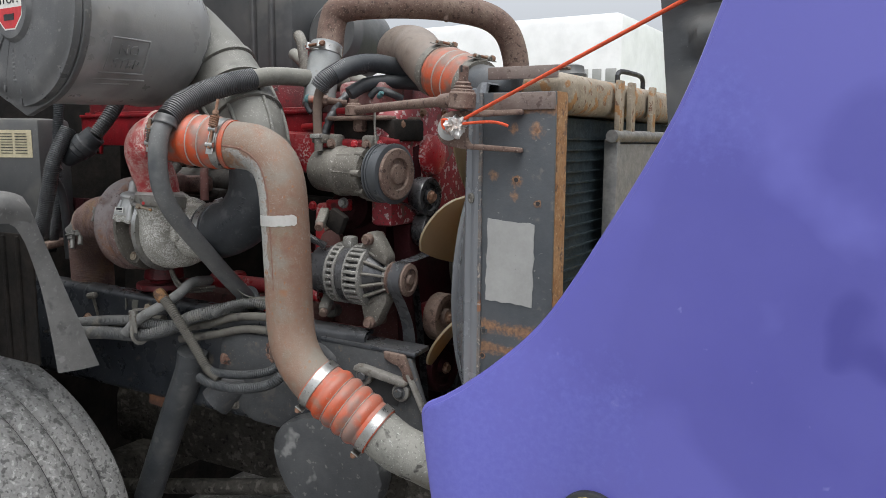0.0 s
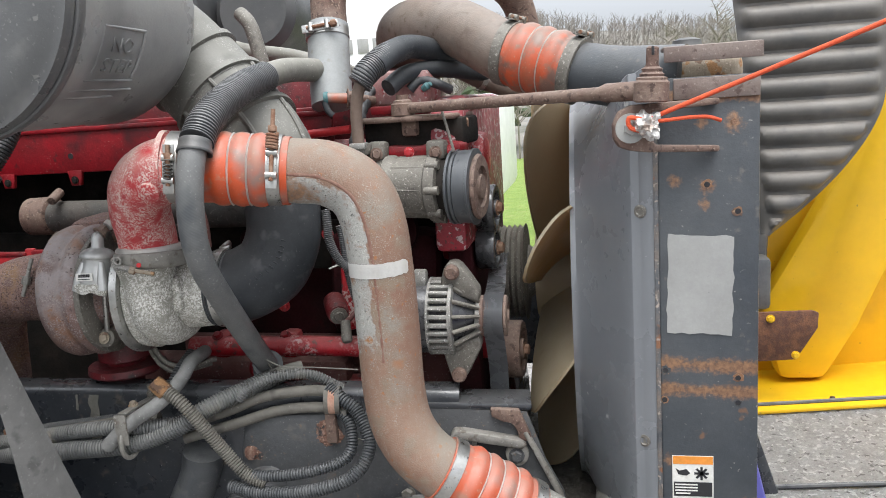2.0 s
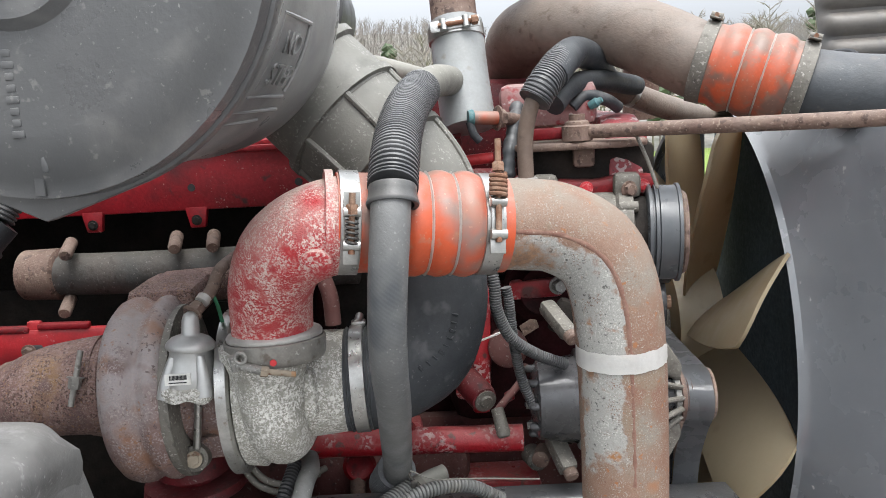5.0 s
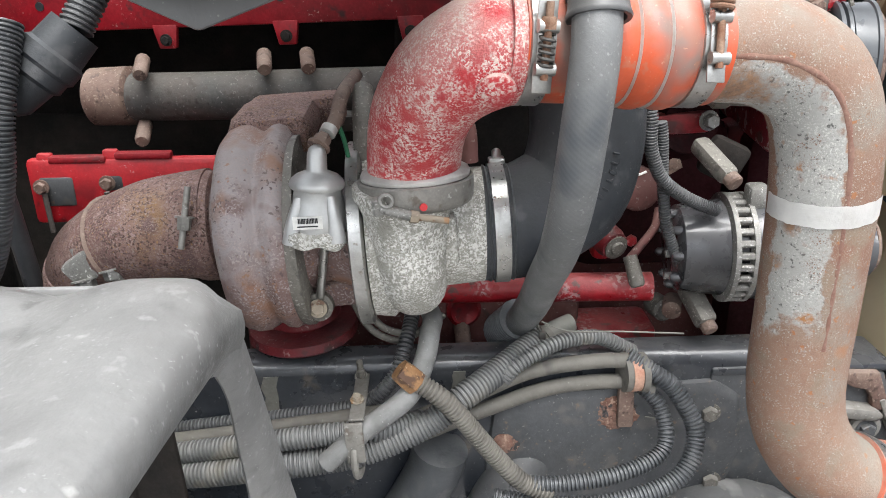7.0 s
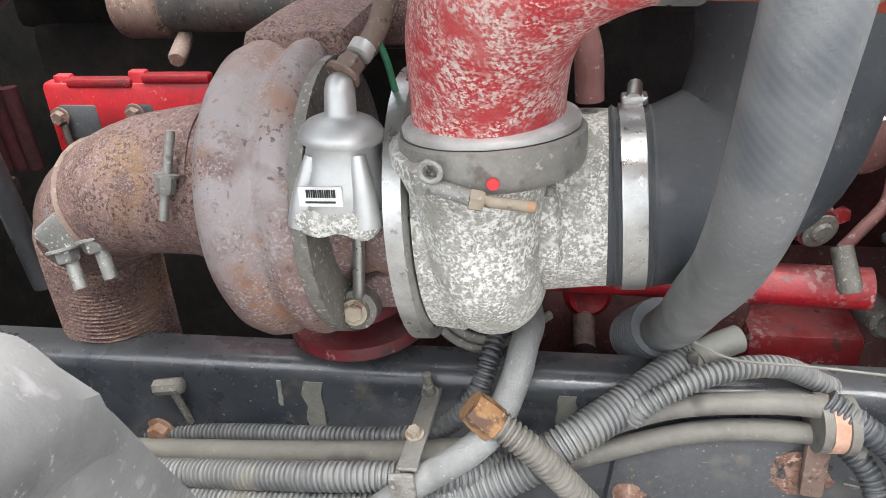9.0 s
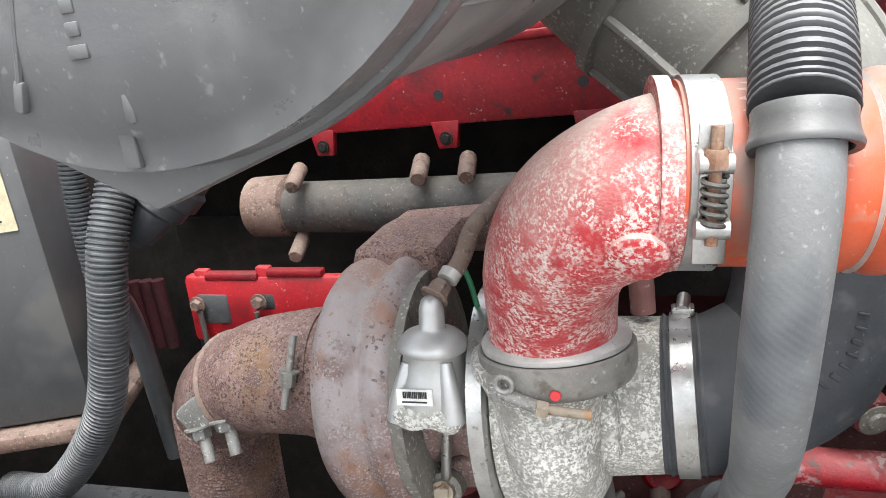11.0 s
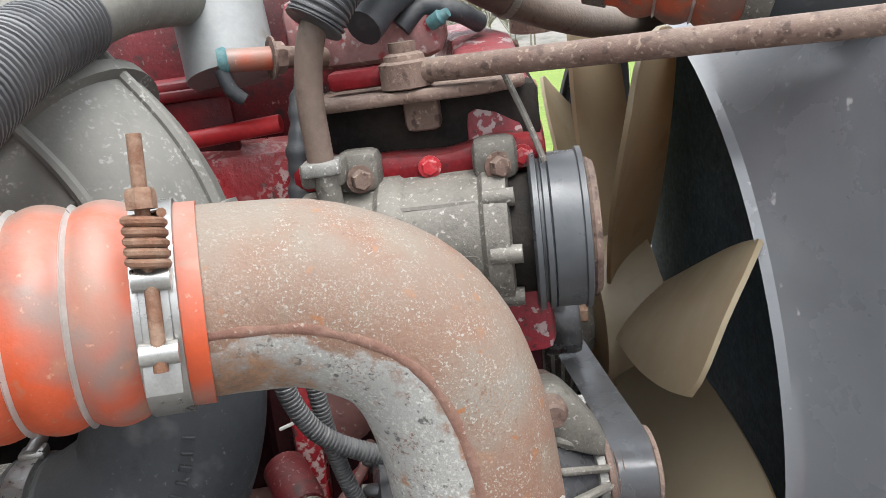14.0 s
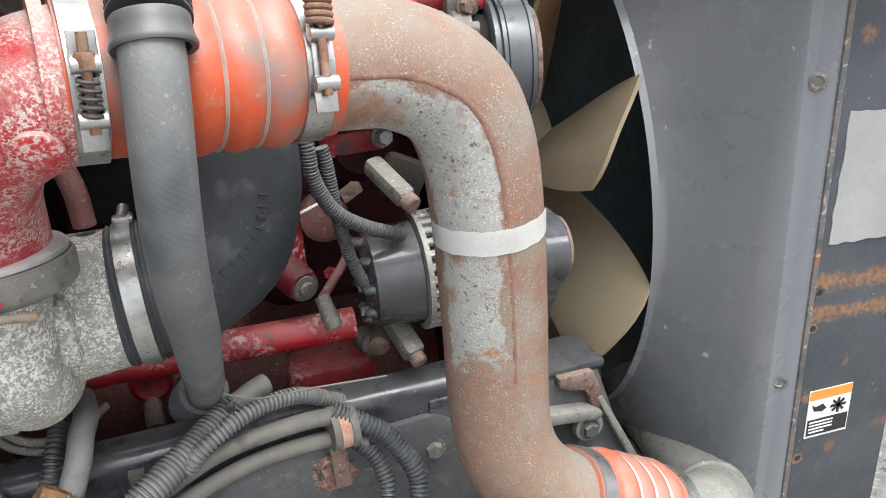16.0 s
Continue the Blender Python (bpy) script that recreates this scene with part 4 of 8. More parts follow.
def gear_box():
    e = thing("steering_box", "grimy cast steering gear under the chassis rail", "steering box", (-1.02, 1.5, 0.9))
    m = axes((-1.02, 1.555, 1.07), RX)
    out = [(-0.17, 0.085), (-.13, .105), (0.12, 0.115), (.16, .09), (0.17, 0.0), (0.15, -0.08), (.09, -.12), (-0.07, -0.115), (-0.13, -.085), (-0.18, -0.02)]
    part("cover", slab(out, 0.07, m @ Matrix.Rotation(radians(90), 4, "X"), 0.018), M_GEAR, e, "smooth dusty black cover")
    part("body", block((0.26, 0.10, 0.20), m @ Matrix.Translation((0, 0.075, -0.05)), 0.03), M_GRIMESHADE, e)
    part("boss", lathe([(0, .020), (.012, .020), (.016, .014), (.026, .013), (.028, .008), (.028, 0)], (-1.160, 1.522, 1.105), (-.3, -1, .2), 20), M_SCAB, e, "rusty sector shaft boss")
    part("lower_boss", lathe([(0, .022), (.016, .021), (.020, .014), (.020, 0)], (-0.935, 1.52, 0.985), (0, -1, 0), 24), M_GEAR, e)
    part("input_neck", tube([(-1.12, 1.56, 1.06), (-1.15, 1.52, 1.045), (-1.185, 1.485, 1.00)], .040, .012, 24), M_GEAR, e)
    for pts in ([(-1.155, 1.516, 1.10), (-1.157, 1.516, 1.131), (-1.09, 1.517, 1.141), (-1.089, 1.518, 1.126)], [(-1.093, 1.518, 1.111), (-1.094, 1.518, 1.077)], [(-.985, 1.52, 1.135), (-.955, 1.522, 1.128)]):
        part("casting_line", tube(pts, .0011, .02, 6), M_BOOT, e)
    for x, z in ((-1.14, 1.00), (-.90, 1.13), (-.89, 1.02)):
        part("bolt", hexbolt((x, 1.522 + (x + 1.02) * .12, z), (0, -1, 0), .011, .010), M_CASTALU, e)


gear_box()


def underside():
    e = thing("steering_knuckle", "muddy cast steering knuckle beside the wheel", "steering knuckle", (-1.56, 1.36, .55))
    part("casting", block((.09, .08, .13), axes((-1.55, 1.38, .80), (.9, .2, -.3)), .025), M_BOOT, e)
    for d in (V((.03, -.03, .05)), V((-.02, -.045, -.03)), V((.035, -.03, -.075))):
        part("boss", lathe([(-.02, .024), (.012, .028), (.022, .020), (.026, 0)], V((-1.55, 1.38, .80)) + d, (.4, -.8, .1), 16), M_BOOT, e)
    part("arm", tube([(-1.55, 1.40, .74), (-1.50, 1.42, .62), (-1.40, 1.46, .50)], .026, .03, 14), M_GRIMESHADE, e)
    solo("down_tube", tube([(-1.00, 1.66, .90), (-1.0, 1.66, .45)], .034, .05, 20), M_RUSTTUBE, "dull brown tube standing behind the steering gear", "tube")
    # A rusty flat plate beside the hanging hose; bracket is only its object name.
    solo("bracket", slab([(-.07, -.07), (.06, -.08), (.07, .05), (.02, .08), (-.06, .06)], .006, axes((-1.36, 1.50, 1.02), RX) @ Matrix.Rotation(radians(90), 4, "X"), .002), M_RUSTPLATE, "rusty flat plate on the chassis rail", "bracket")
    solo("tie_rod", tube([(-1.75, 1.62, .60), (-1.2, 1.64, .72), (-.9, 1.66, .80)], .022, .05, 14), M_DIRT, "grimy steering tie rod under the rail", "rod")


underside()


def tyre():
    e = thing("front_wheel", "dusty truck tyre with worn ribbed tread", "wheel", (-1.66, 1.1, GROUND))
    c, R = V((-1.80, 1.13, GROUND + 0.49)), 0.49
    bm = bmesh.new()
    prof = [(-.14, .30), (-.15, .40), (-.142, .445), (-.125, .472)]
    for k in range(4):
        y0 = -.125 + k * .066
        prof += [(y0 + .004, R - .004), (y0 + .014, R), (y0 + .044, R), (y0 + .052, R - .003), (y0 + .055, R - .013), (y0 + .062, R - .013)]
    prof += [(.142, .45), (.15, .40), (.14, .30)]
    part("tyre", lathe(prof, c, V((-0.25, 0.97, 0)), 96), M_TYRE, e)
    # Thin black rings paint shade onto the groove bottoms.
    for k in range(4):
        y0 = -.125 + k * .066
        part("groove", lathe([(y0 + .0545, R - .0135), (y0 + .0555, R - .0115), (y0 + .0615, R - .0115), (y0 + .0625, R - .0135)], c, V((-0.25, 0.97, 0)), 96), M_INKSHADE, e, "black ring painting shade into the tread groove")
    part("rim", lathe([(-.10, .30), (-.05, .29), (0.0, .12), (.10, .11), (.13, .30)], c, V((-0.25, 0.97, 0)), 48), M_WHITE, e)


tyre()

# ---------------------------------------------------------------- engine
def engine():
    e = thing("engine", "red painted diesel engine with dirty peeling paint", "engine", (-1.4, 2.0, 0.7))
    part("block", block((.50, 0.5, 0.66), axes((-1.09, 2.07, 1.13), RX), 0.02), M_BLOCK, e, "red block darkened for oil and shade")
    # Head and rear block are coloured near black to paint the recess's shade.
    part("rear_block", block((.72, .36, .66), axes((-1.70, 2.10, 1.13), RX), .02), M_GRIMESHADE, e, "rear of the block, deep shade in its colour")
    part("head", block((.50, 0.40, 0.16), axes((-1.09, 2.05, 1.53), RX), 0.012), M_GRIMESHADE, e, "cylinder head darkened for grime and shade")
    part("rear_head", block((.72, .34, .16), axes((-1.70, 2.10, 1.53), RX), .012), M_GRIMESHADE, e, "rear of the cylinder head, deep shade in its colour")
    part("valve_cover", block((1.14, 0.38, 0.17), axes((-1.46, 2.01, 1.725), RX), 0.03), M_REDDARK, e)
    part("oil_pan", block((1.1, 0.42, 0.2), axes((-1.44, 2.03, 0.72), RX), 0.04), M_DIRT, e)
    m = axes((-1.53, 1.740, 1.658), (0.998, -0.04, 0.0))
    part("side_cover", block((1.0, 0.012, 0.086), m, 0.003), M_RED, e, "red side cover with bolt holes")
    part("cover_top", block((0.98, 0.1, 0.012), m @ Matrix.Translation((0, 0.05, 0.052)), 0.004), M_RED, e)
    part("cover_lip", block((1.0, 0.012, 0.010), m @ Matrix.Translation((0, -0.006, 0.046)), 0.003), M_RED, e)
    for i in range(6):
        x = -.418 + i * .168
        part("tab", slab([(-.018, .012), (.018, .012), (.012, -.02), (-.012, -.02)], 0.01, m @ Matrix.Translation((x, -0.002, -.050)) @ Matrix.Rotation(radians(90), 4, "X"), .002), M_RED, e)
        part("bolt", hexbolt(m @ V((x, -0.008, -.058)), m.to_3x3() @ V((0, -1, 0)), .006, .004), M_GRIMESHADE, e)
        part("bolt_hole", lathe([(0, .006), (.002, .006), (.002, 0)], m @ V((x - .003, -0.0055, -.008)), m.to_3x3() @ V((0, -1, 0)), 12), M_INKSHADE, e)
    part("lower_rail", tube([(-1.33, 1.632, 1.268), (-1.136, 1.622, 1.272), (-0.965, 1.628, 1.268)], .0195, .02, 16), M_REDPEEL, e, "red pitted coolant rail")
    part("side_plate", block((0.27, 0.02, 0.092), axes((-1.668, 1.666, 1.412), RX), 0.008), M_REDBRIGHT, e, "bright red side plate")
    for i in range(6):
        part("rib", tube([(-1.93 + i * .018, 1.63 + i * .002, 1.365), (-1.93 + i * .018, 1.63 + i * .002, 1.46)], .009, .05, 10), M_BLOCK, e)
    for x in (-1.775, -1.688):
        wide = x < -1.74
        part("bracket", block((.046 if wide else .028, .010, .042 if wide else .024), axes((x + (.012 if wide else 0), 1.644 + (x + 1.80) * .12, 1.418 if wide else 1.425), RX), .008), M_GEAR, e, "dark bolted bracket")
        part("raised_strip", block((.020, .012, .036), axes((x, 1.650 + (x + 1.80) * .12, 1.452), RX), .003), M_REDBRIGHT, e)
        part("edge_fold", block((.075, .016, .010), axes((x + .045, 1.652 + (x + 1.80) * .12, 1.460), RX), .003), M_RED, e)
        part("bracket_bolt", hexbolt((x - .004, 1.632 + (x + 1.80) * .12, 1.428), (.1, -1, 0), .008, .008), M_RUSTTUBE, e)
        part("wire_clip", tube([(x, 1.632, 1.42), (x, 1.63, 1.365)], .0035, .02, 8), M_MANI, e)
    part("lower_casting", block((.5, .08, .12), axes((-1.3, 1.73, 1.16), RX), .02), M_MAROON, e, "maroon grimy lower casting")
    part("front_casting", block((.22, .10, .22), axes((-0.96, 1.765, 1.36), RX), .03), M_BLOCK, e, "front casting darkened for grime and shade")
    part("casting_rib", block((.03, .04, .20), axes((-1.02, 1.705, 1.38), RX), .01), M_REDPEEL, e)
    part("pump_body", lathe([(0, .05), (.04, .05), (.05, .04), (.07, .035), (.07, 0)], (-0.93, 1.73, 1.47), (.1, -1, .1), 24), M_BLOCK, e)
    part("lift_tab", slab([(-.02, -.014), (.02, -.010), (.022, .008), (.010, .016), (-.02, .012)], .004, axes((-0.948, 1.634, 1.432), (.9, 0, .4)) @ Matrix.Rotation(radians(80), 4, "X") @ Matrix.Scale(.62, 4), .001), M_RUSTTUBE, e, "small rusty tab")
    part("upper_casting", block((.30, .09, .10), axes((-1.02, 1.745, 1.60), RX), .02), M_REDPEEL, e, "red front casting with worn paint")
    part("ring_boss", lathe([(0, .022), (.02, .022), (.024, .017), (.02, .014), (.02, 0)], (-1.236, 1.74, 1.166), (.2, -1, .2), 22), M_RED, e)
    part("oil_cooler", block((.30, .05, .10), axes((-1.10, 1.775, 1.44), RX), .018), M_GRIMESHADE, e)
    for x, y, z in ((-1.06, 1.715, 1.47), (-1.0, 1.72, 1.42), (-1.12, 1.71, 1.40), (-0.98, 1.715, 1.30), (-1.05, 1.71, 1.31), (-1.16, 1.70, 1.33)):
        part("cover_bolt", hexbolt((x, y, z), (.05, -1, 0), .009, .009), M_REDPEEL, e)
    part("sensor_boss", lathe([(0, .03), (.02, .03), (.026, .022), (.026, 0)], (-0.98, 1.70, 1.385), (.1, -1, .1), 20), M_MAROON, e)
    part("lower_panel", block((.62, .03, .20), axes((-1.12, 1.80, 1.14), RX), .01), M_MAROON, e, "maroon lower block side")
    for x in (-1.27, -1.13):
        part("rail_boss", block((.035, .05, .05), axes((x, 1.652, 1.268), RX), .01), M_REDPEEL, e)
        part("rail_bolt", hexbolt((x, 1.622, 1.292), (0, -.5, .8), .008, .008), M_RED, e)
    part("stub_ring", lathe([(-.01, .026), (.006, .026), (.010, .021), (.006, .016)], (-1.222, 1.70, 1.20), (.25, -1, .15), 24), M_RED, e)
    part("drain_stub", tube([(-1.232, 1.73, 1.166), (-1.225, 1.69, 1.172), (-1.22, 1.65, 1.16)], .012, .01, 14), M_RUSTTUBE, e)
    return e


ENGINE = engine()


def manifold():
    e = thing("exhaust_manifold", "grey heat-stained cast exhaust manifold", "manifold", (-1.5, 1.72, 1.49))
    part("runner", tube([(-1.69, 1.735, 1.525), (-1.55, 1.73, 1.523), (-1.40, 1.725, 1.523), (-1.2, 1.72, 1.522)], 0.033, .02, 24), M_MANI, e)
    part("joint", lathe([(0, .033), (.005, .040), (.06, .041), (.065, .033)], (-1.735, 1.738, 1.526), (1, -.02, 0), 24), M_RUSTTUBE, e, "dark rusty slip joint")
    part("flange", block((0.13, 0.08, 0.022), axes((-1.40, 1.70, 1.495), RX), .006), M_MANI, e)
    for x, z in ((-1.64, 1.571), (-1.472, 1.572), (-1.414, 1.571), (-1.25, 1.57), (-1.655, 1.482)):
        part("stud", lathe([(-.02, .010), (.022, .010), (.027, .008), (.027, 0)], (x, 1.705, z), (.25, -1, -.3), 10), M_RUSTTUBE, e, "rusted manifold stud")


manifold()

# ---------------------------------------------------------------- turbocharger
TA = V((0.994, 0.10, 0.018)).normalized()
TC = V((-1.258, 1.475, 1.420))


def ax(x):
    return TC + TA * ((x - TC.x) / TA.x)


def spiral(c, R, Rz, r0, r1, a0, a1, out, n=46):
    """A scroll round the turbo's axis whose mouth points up on the open side."""
    cs, rs = [], []
    for i in range(n + 1):
        k = i / n
        a = radians(a0 + (a1 - a0) * k)
        cs.append(c + V((0, -R, 0)) * math.cos(a) + V((0, 0, Rz)) * math.sin(a))
        rs.append(r0 + (r1 - r0) * k)
    for d, r in out:
        cs.append(cs[n] + V((0, 0, 1)) * d)
        rs.append(r)
    return rings(bmesh.new(), cs, rs, 28, normal=TA)


def turbo():
    e = thing("turbocharger", "turbocharger with rusted iron turbine and corroded aluminium compressor", "turbocharger", (-1.37, 1.5, 1.26))
    vol = part("compressor_scroll", spiral(TC, 0.075, 0.058, 0.018, 0.037, -330, 0, ((.02, .0385), (.035, .0405), (.05, .0440), (.062, .0480), (.075, .0500))), M_ALU, e, "white-pitted aluminium compressor scroll")
    part("compressor_core", lathe([(-.055, .05), (-.05, .092), (-.03, .095), (-.01, .075), (.02, .066), (.10, .062), (.10, .05)], TC, TA), M_ALU, e)
    part("outlet_flange", lathe([(0, .046), (.002, .052), (.012, .052), (.014, .048)], TC + V((0, -.075, .066)), (0, 0, 1)), M_ALU, vol)
    part("scroll_boss", block((.026, .040, .06), axes(TC + V((.036, -.052, .010)), TA), .009), M_ALU, vol)
    part("band", lathe([(0, .094), (.002, .101), (.014, .101), (.016, .094)], ax(-1.325), TA, 48), M_STEEL, e, "bright steel band clamp")
    part("bearing_housing", lathe([(0, .05), (.02, .06), (.05, .05), (.075, .06), (.09, .06)], ax(-1.405), TA), M_IRON, e)
    tc = ax(-1.418) + V((0, .018, .008))
    t = part("turbine_housing", lathe([(-.052, .055), (-.048, .075), (-.0455, .090), (-.041, .103), (-.033, .1115), (-.022, .1155), (-.012, .1148), (-.005, .1115), (-.001, .1085), (.002, .1075), (.006, .109), (.012, .1135), (.019, .1145), (.027, .111), (.033, .102), (.036, .085), (.042, .06)], tc, TA, 56), M_IRON, e, "rusted cast iron turbine housing")
    part("inlet_neck", block((.095, .12, .054), axes(tc + V((-.005, .075, .096)), TA), .022), M_EXH, t)
    part("inlet_flange", block((.12, .05, .044), axes(tc + V((.0, .165, .092)), TA), .012), M_EXH, t)
    part("back_plate", lathe([(0, .06), (0, .102), (.006, .106), (.014, .106), (.016, .06)], ax(-1.392) + V((0, .012, .004)), TA, 48), M_CASTALU, e)
    part("outlet", lathe([(0, .055), (.01, .054), (.045, .054), (.05, .05)], ax(-1.50) + V((0, .018, .014)), TA), M_IRON, e)
    part("oil_drain", lathe([(0, .045), (.050, .050), (.056, .036), (.075, .028), (.16, .028)], (-1.42, 1.545, 1.330), (0, 0, -1)), M_REDDARK, e, "dirty red drain neck with flange")
    part("drain_flange", lathe([(0, .052), (.001, .068), (.012, .070), (.016, .066), (.017, .04)], (-1.42, 1.545, 1.268), (0, 0, -1), 40), M_REDDARK, e, "grimy red drain flange")
    # wastegate actuator
    a = V((-1.350, 1.399, 1.450))
    up = V((.085, .085, 1)).normalized()
    act = part("actuator", lathe([(.002, .0), (.002, .030), (.010, .0318), (.020, .0295), (.032, .0250), (.042, .0232), (.0455, .0236), (.0465, .0268), (.0485, .0279), (.0515, .0276), (.0545, .0258), (.0585, .0215), (.0610, .0160), (.0622, .0118), (.064, .0102), (.078, .0098), (.085, .0080), (.0885, .004), (.0895, 0)], a, up, 40), M_DULLALU, e, "satin aluminium actuator canister")
    for i in range(4):
        an = radians(-42 + i * 90)
        d = V((math.sin(an), -math.cos(an), 0))
        part("lobe", tube([a + d * .0300 - up * .003, a + d * .0290 + up * .012, a + d * .0260 + up * .026, a + d * .0215 + up * .041], lambda s, L: .0108 - .0058 * s / L, .004, 16), M_DULLALU, act)
    bm = lathe([(-.008, .028), (-.0095, .0325), (-.004, .0352), (.004, .0350), (.007, .0320)], a, up, 72)
    for v in bm.verts:
        d = v.co - a
        th = math.atan2(d.x, -d.y)
        k = 1 + .09 * math.cos(4 * (th + radians(42))) + .02 * math.sin(9 * th)
        v.co = a + V((d.x * k, d.y * k, d.z + .0022 * math.sin(7 * th) * (d.z < .004)))
    part("bottom_rim", bm, M_ALU, act, "corroded scalloped rim")
    lm = axes(a + up * .021 + V((-.003, -.0318, 0)), (1, 0.05, 0), up + V((0, .12, 0)))
    part("label", block((.029, .0015, .0125), lm, 0), M_STICKER_WHITE, act, "small white bar label")
    for k in range(13):
        part("bar", block((.0008 + .0005 * (k % 3 == 0), .0008, .005), lm @ Matrix.Translation((-.0085 + k * .0015, -.001, .002)), 0), M_INKSHADE, act)
    part("print", block((.020, .0008, .0012), lm @ Matrix.Translation((0, -.001, -.0035)), 0), M_INKSHADE, act)
    part("brown_fitting", hexbolt(a + up * .086 + V((.001, .004, 0)), V((.012, .030, .020)), .0088, .014), M_RUSTTUBE, act, "brown hex fitting")
    part("white_ring", lathe([(0, .006), (.001, .0085), (.009, .0085), (.010, .006)], a + up * .094 + V((.0065, .017, 0)), V((.012, .030, .022)), 16), M_SHINY, act)
    part("hose", tube([a + up * .096 + V((.009, .022, 0)), a + up * .106 + V((.013, .036, .0)), a + V((.024, .075, .122)), a + V((.027, .15, .128))], .0075, .005, 12), M_RUSTTUBE, act)
    part("green_wire", tube([a + up * .100 + V((.016, .03, 0)), a + up * .085 + V((.021, .033, 0)), a + up * .062 + V((.026, .036, 0))], .0024, .006, 8), M_GREENWIRE, act)
    part("side_line", tube([a + V((.040, .055, .02)), a + V((.044, .060, .06)), a + V((.044, .075, .095)), a + V((.04, .11, .12))], .0115, .005, 14), M_CASTALU, act)
    part("rod", tube([a + up * .002 + V((.008, .004, 0)), V((-1.362, 1.420, 1.360))], .0046, .02, 12), M_STEEL, e, "steel actuator rod")
    part("rod_end", lathe([(-.012, .012), (-.008, .0155), (.010, .0155), (.012, .011), (.016, .010), (.016, 0)], (-1.364, 1.425, 1.352), (.1, -1, .25), 24), M_CASTALU, e, "worn steel rod end")
    part("pin", hexbolt((-1.3625, 1.410, 1.356), (.1, -1, .25), .0075, .005), M_TANK, e)
    part("lever", block((.075, .012, .03), axes((-1.335, 1.44, 1.36), (1, .1, .05)), .008), M_IRON, e)
    part("oil_line", tube([(-1.350, 1.505, 1.345), (-1.342, 1.50, 1.318), (-1.330, 1.50, 1.288), (-1.312, 1.50, 1.270), (-1.285, 1.505, 1.262), (-1.25, 1.55, 1.262)], .0045, .006, 10), M_CASTALU, e)
    part("oil_line", tube([(-1.340, 1.500, 1.345), (-1.332, 1.495, 1.322), (-1.318, 1.494, 1.296), (-1.300, 1.495, 1.280), (-1.27, 1.505, 1.272), (-1.24, 1.55, 1.27)], .0045, .006, 10), M_CASTALU, e)
    return e


turbo()


UC = V((-1.612, 1.430, 1.400))


def exhaust():
    e = thing("exhaust_pipe", "rusted exhaust elbow with flexible bellows and clamp", "exhaust pipe", (-1.6, 1.43, 1.1))
    part("elbow", tube([ax(-1.485) + V((0, .018, .018)), ax(-1.515) + V((0, .018, .018)), V((-1.552, 1.464, 1.430)), V((-1.598, 1.474, 1.413)), V((-1.637, 1.490, 1.388)), V((-1.660, 1.505, 1.360)), V((-1.668, 1.511, 1.34))], lambda s, L: .062 - .010 * min(1, s / .12), .005, 30), M_EXH, e)
    part("bellows", tube([(-1.655, 1.502, 1.368), (-1.670, 1.513, 1.33), (-1.682, 1.522, 1.27), (-1.69, 1.528, 1.20), (-1.694, 1.532, 1.08)], lambda s, L: .0530 + .0022 * math.sin(s * 1150), .0009, 24), M_EXH, e, "ribbed flexible exhaust bellows")
    jb = part("joint_band", lathe([(0, .056), (.002, .060), (.010, .062), (.018, .062), (.026, .060), (.028, .056)], ax(-1.503) + V((0, .018, .016)), TA), M_EXH, e, "rusty V-band clamp at the turbine outlet")
    p = ax(-1.489) + V((0, -.040, .058))
    part("band_bolt", tube([p + V((.003, .010, .020)), p + V((-.006, -.014, -.04))], .0034, .02, 10), M_STRAPSTEEL, jb)
    part("band_nut", hexbolt(p + V((0, -.004, -.008)), (-.1, -.3, -.8), .0072, .014), M_STRAPSTEEL, jb)
    part("weld_ring", lathe([(-.003, .0535), (0, .0560), (.003, .0535)], (-1.597, 1.4735, 1.4135), (-.93, .2, -.38), 30), M_RUSTTUBE, e)
    part("clamp_saddle", block((.062, .024, .034), axes((UC.x - .003, UC.y + .007, UC.z + .006), (.8, 0.1, .55)), .005), M_ALTALU, e, "galvanised clamp saddle")
    for d in (V((-.012, 0, 0)), V((.022, 0, .012))):
        p = UC + d
        part("clamp_stud", tube([p + V((-.01, .01, .02)), p + V((.012, -.012, -.045))], .006, .02, 10), M_ALTALU, e)
        part("nut", hexbolt(p + V((0, -.003, -.012)), (.2, -.2, -.8), .011, .012), M_ALTALU, e)


exhaust()

# ---------------------------------------------------------------- charge air piping
S0, S1 = V((-1.132, 1.341, 1.639)), V((-1.002, 1.374, 1.625))
SD = (S1 - S0).normalized()


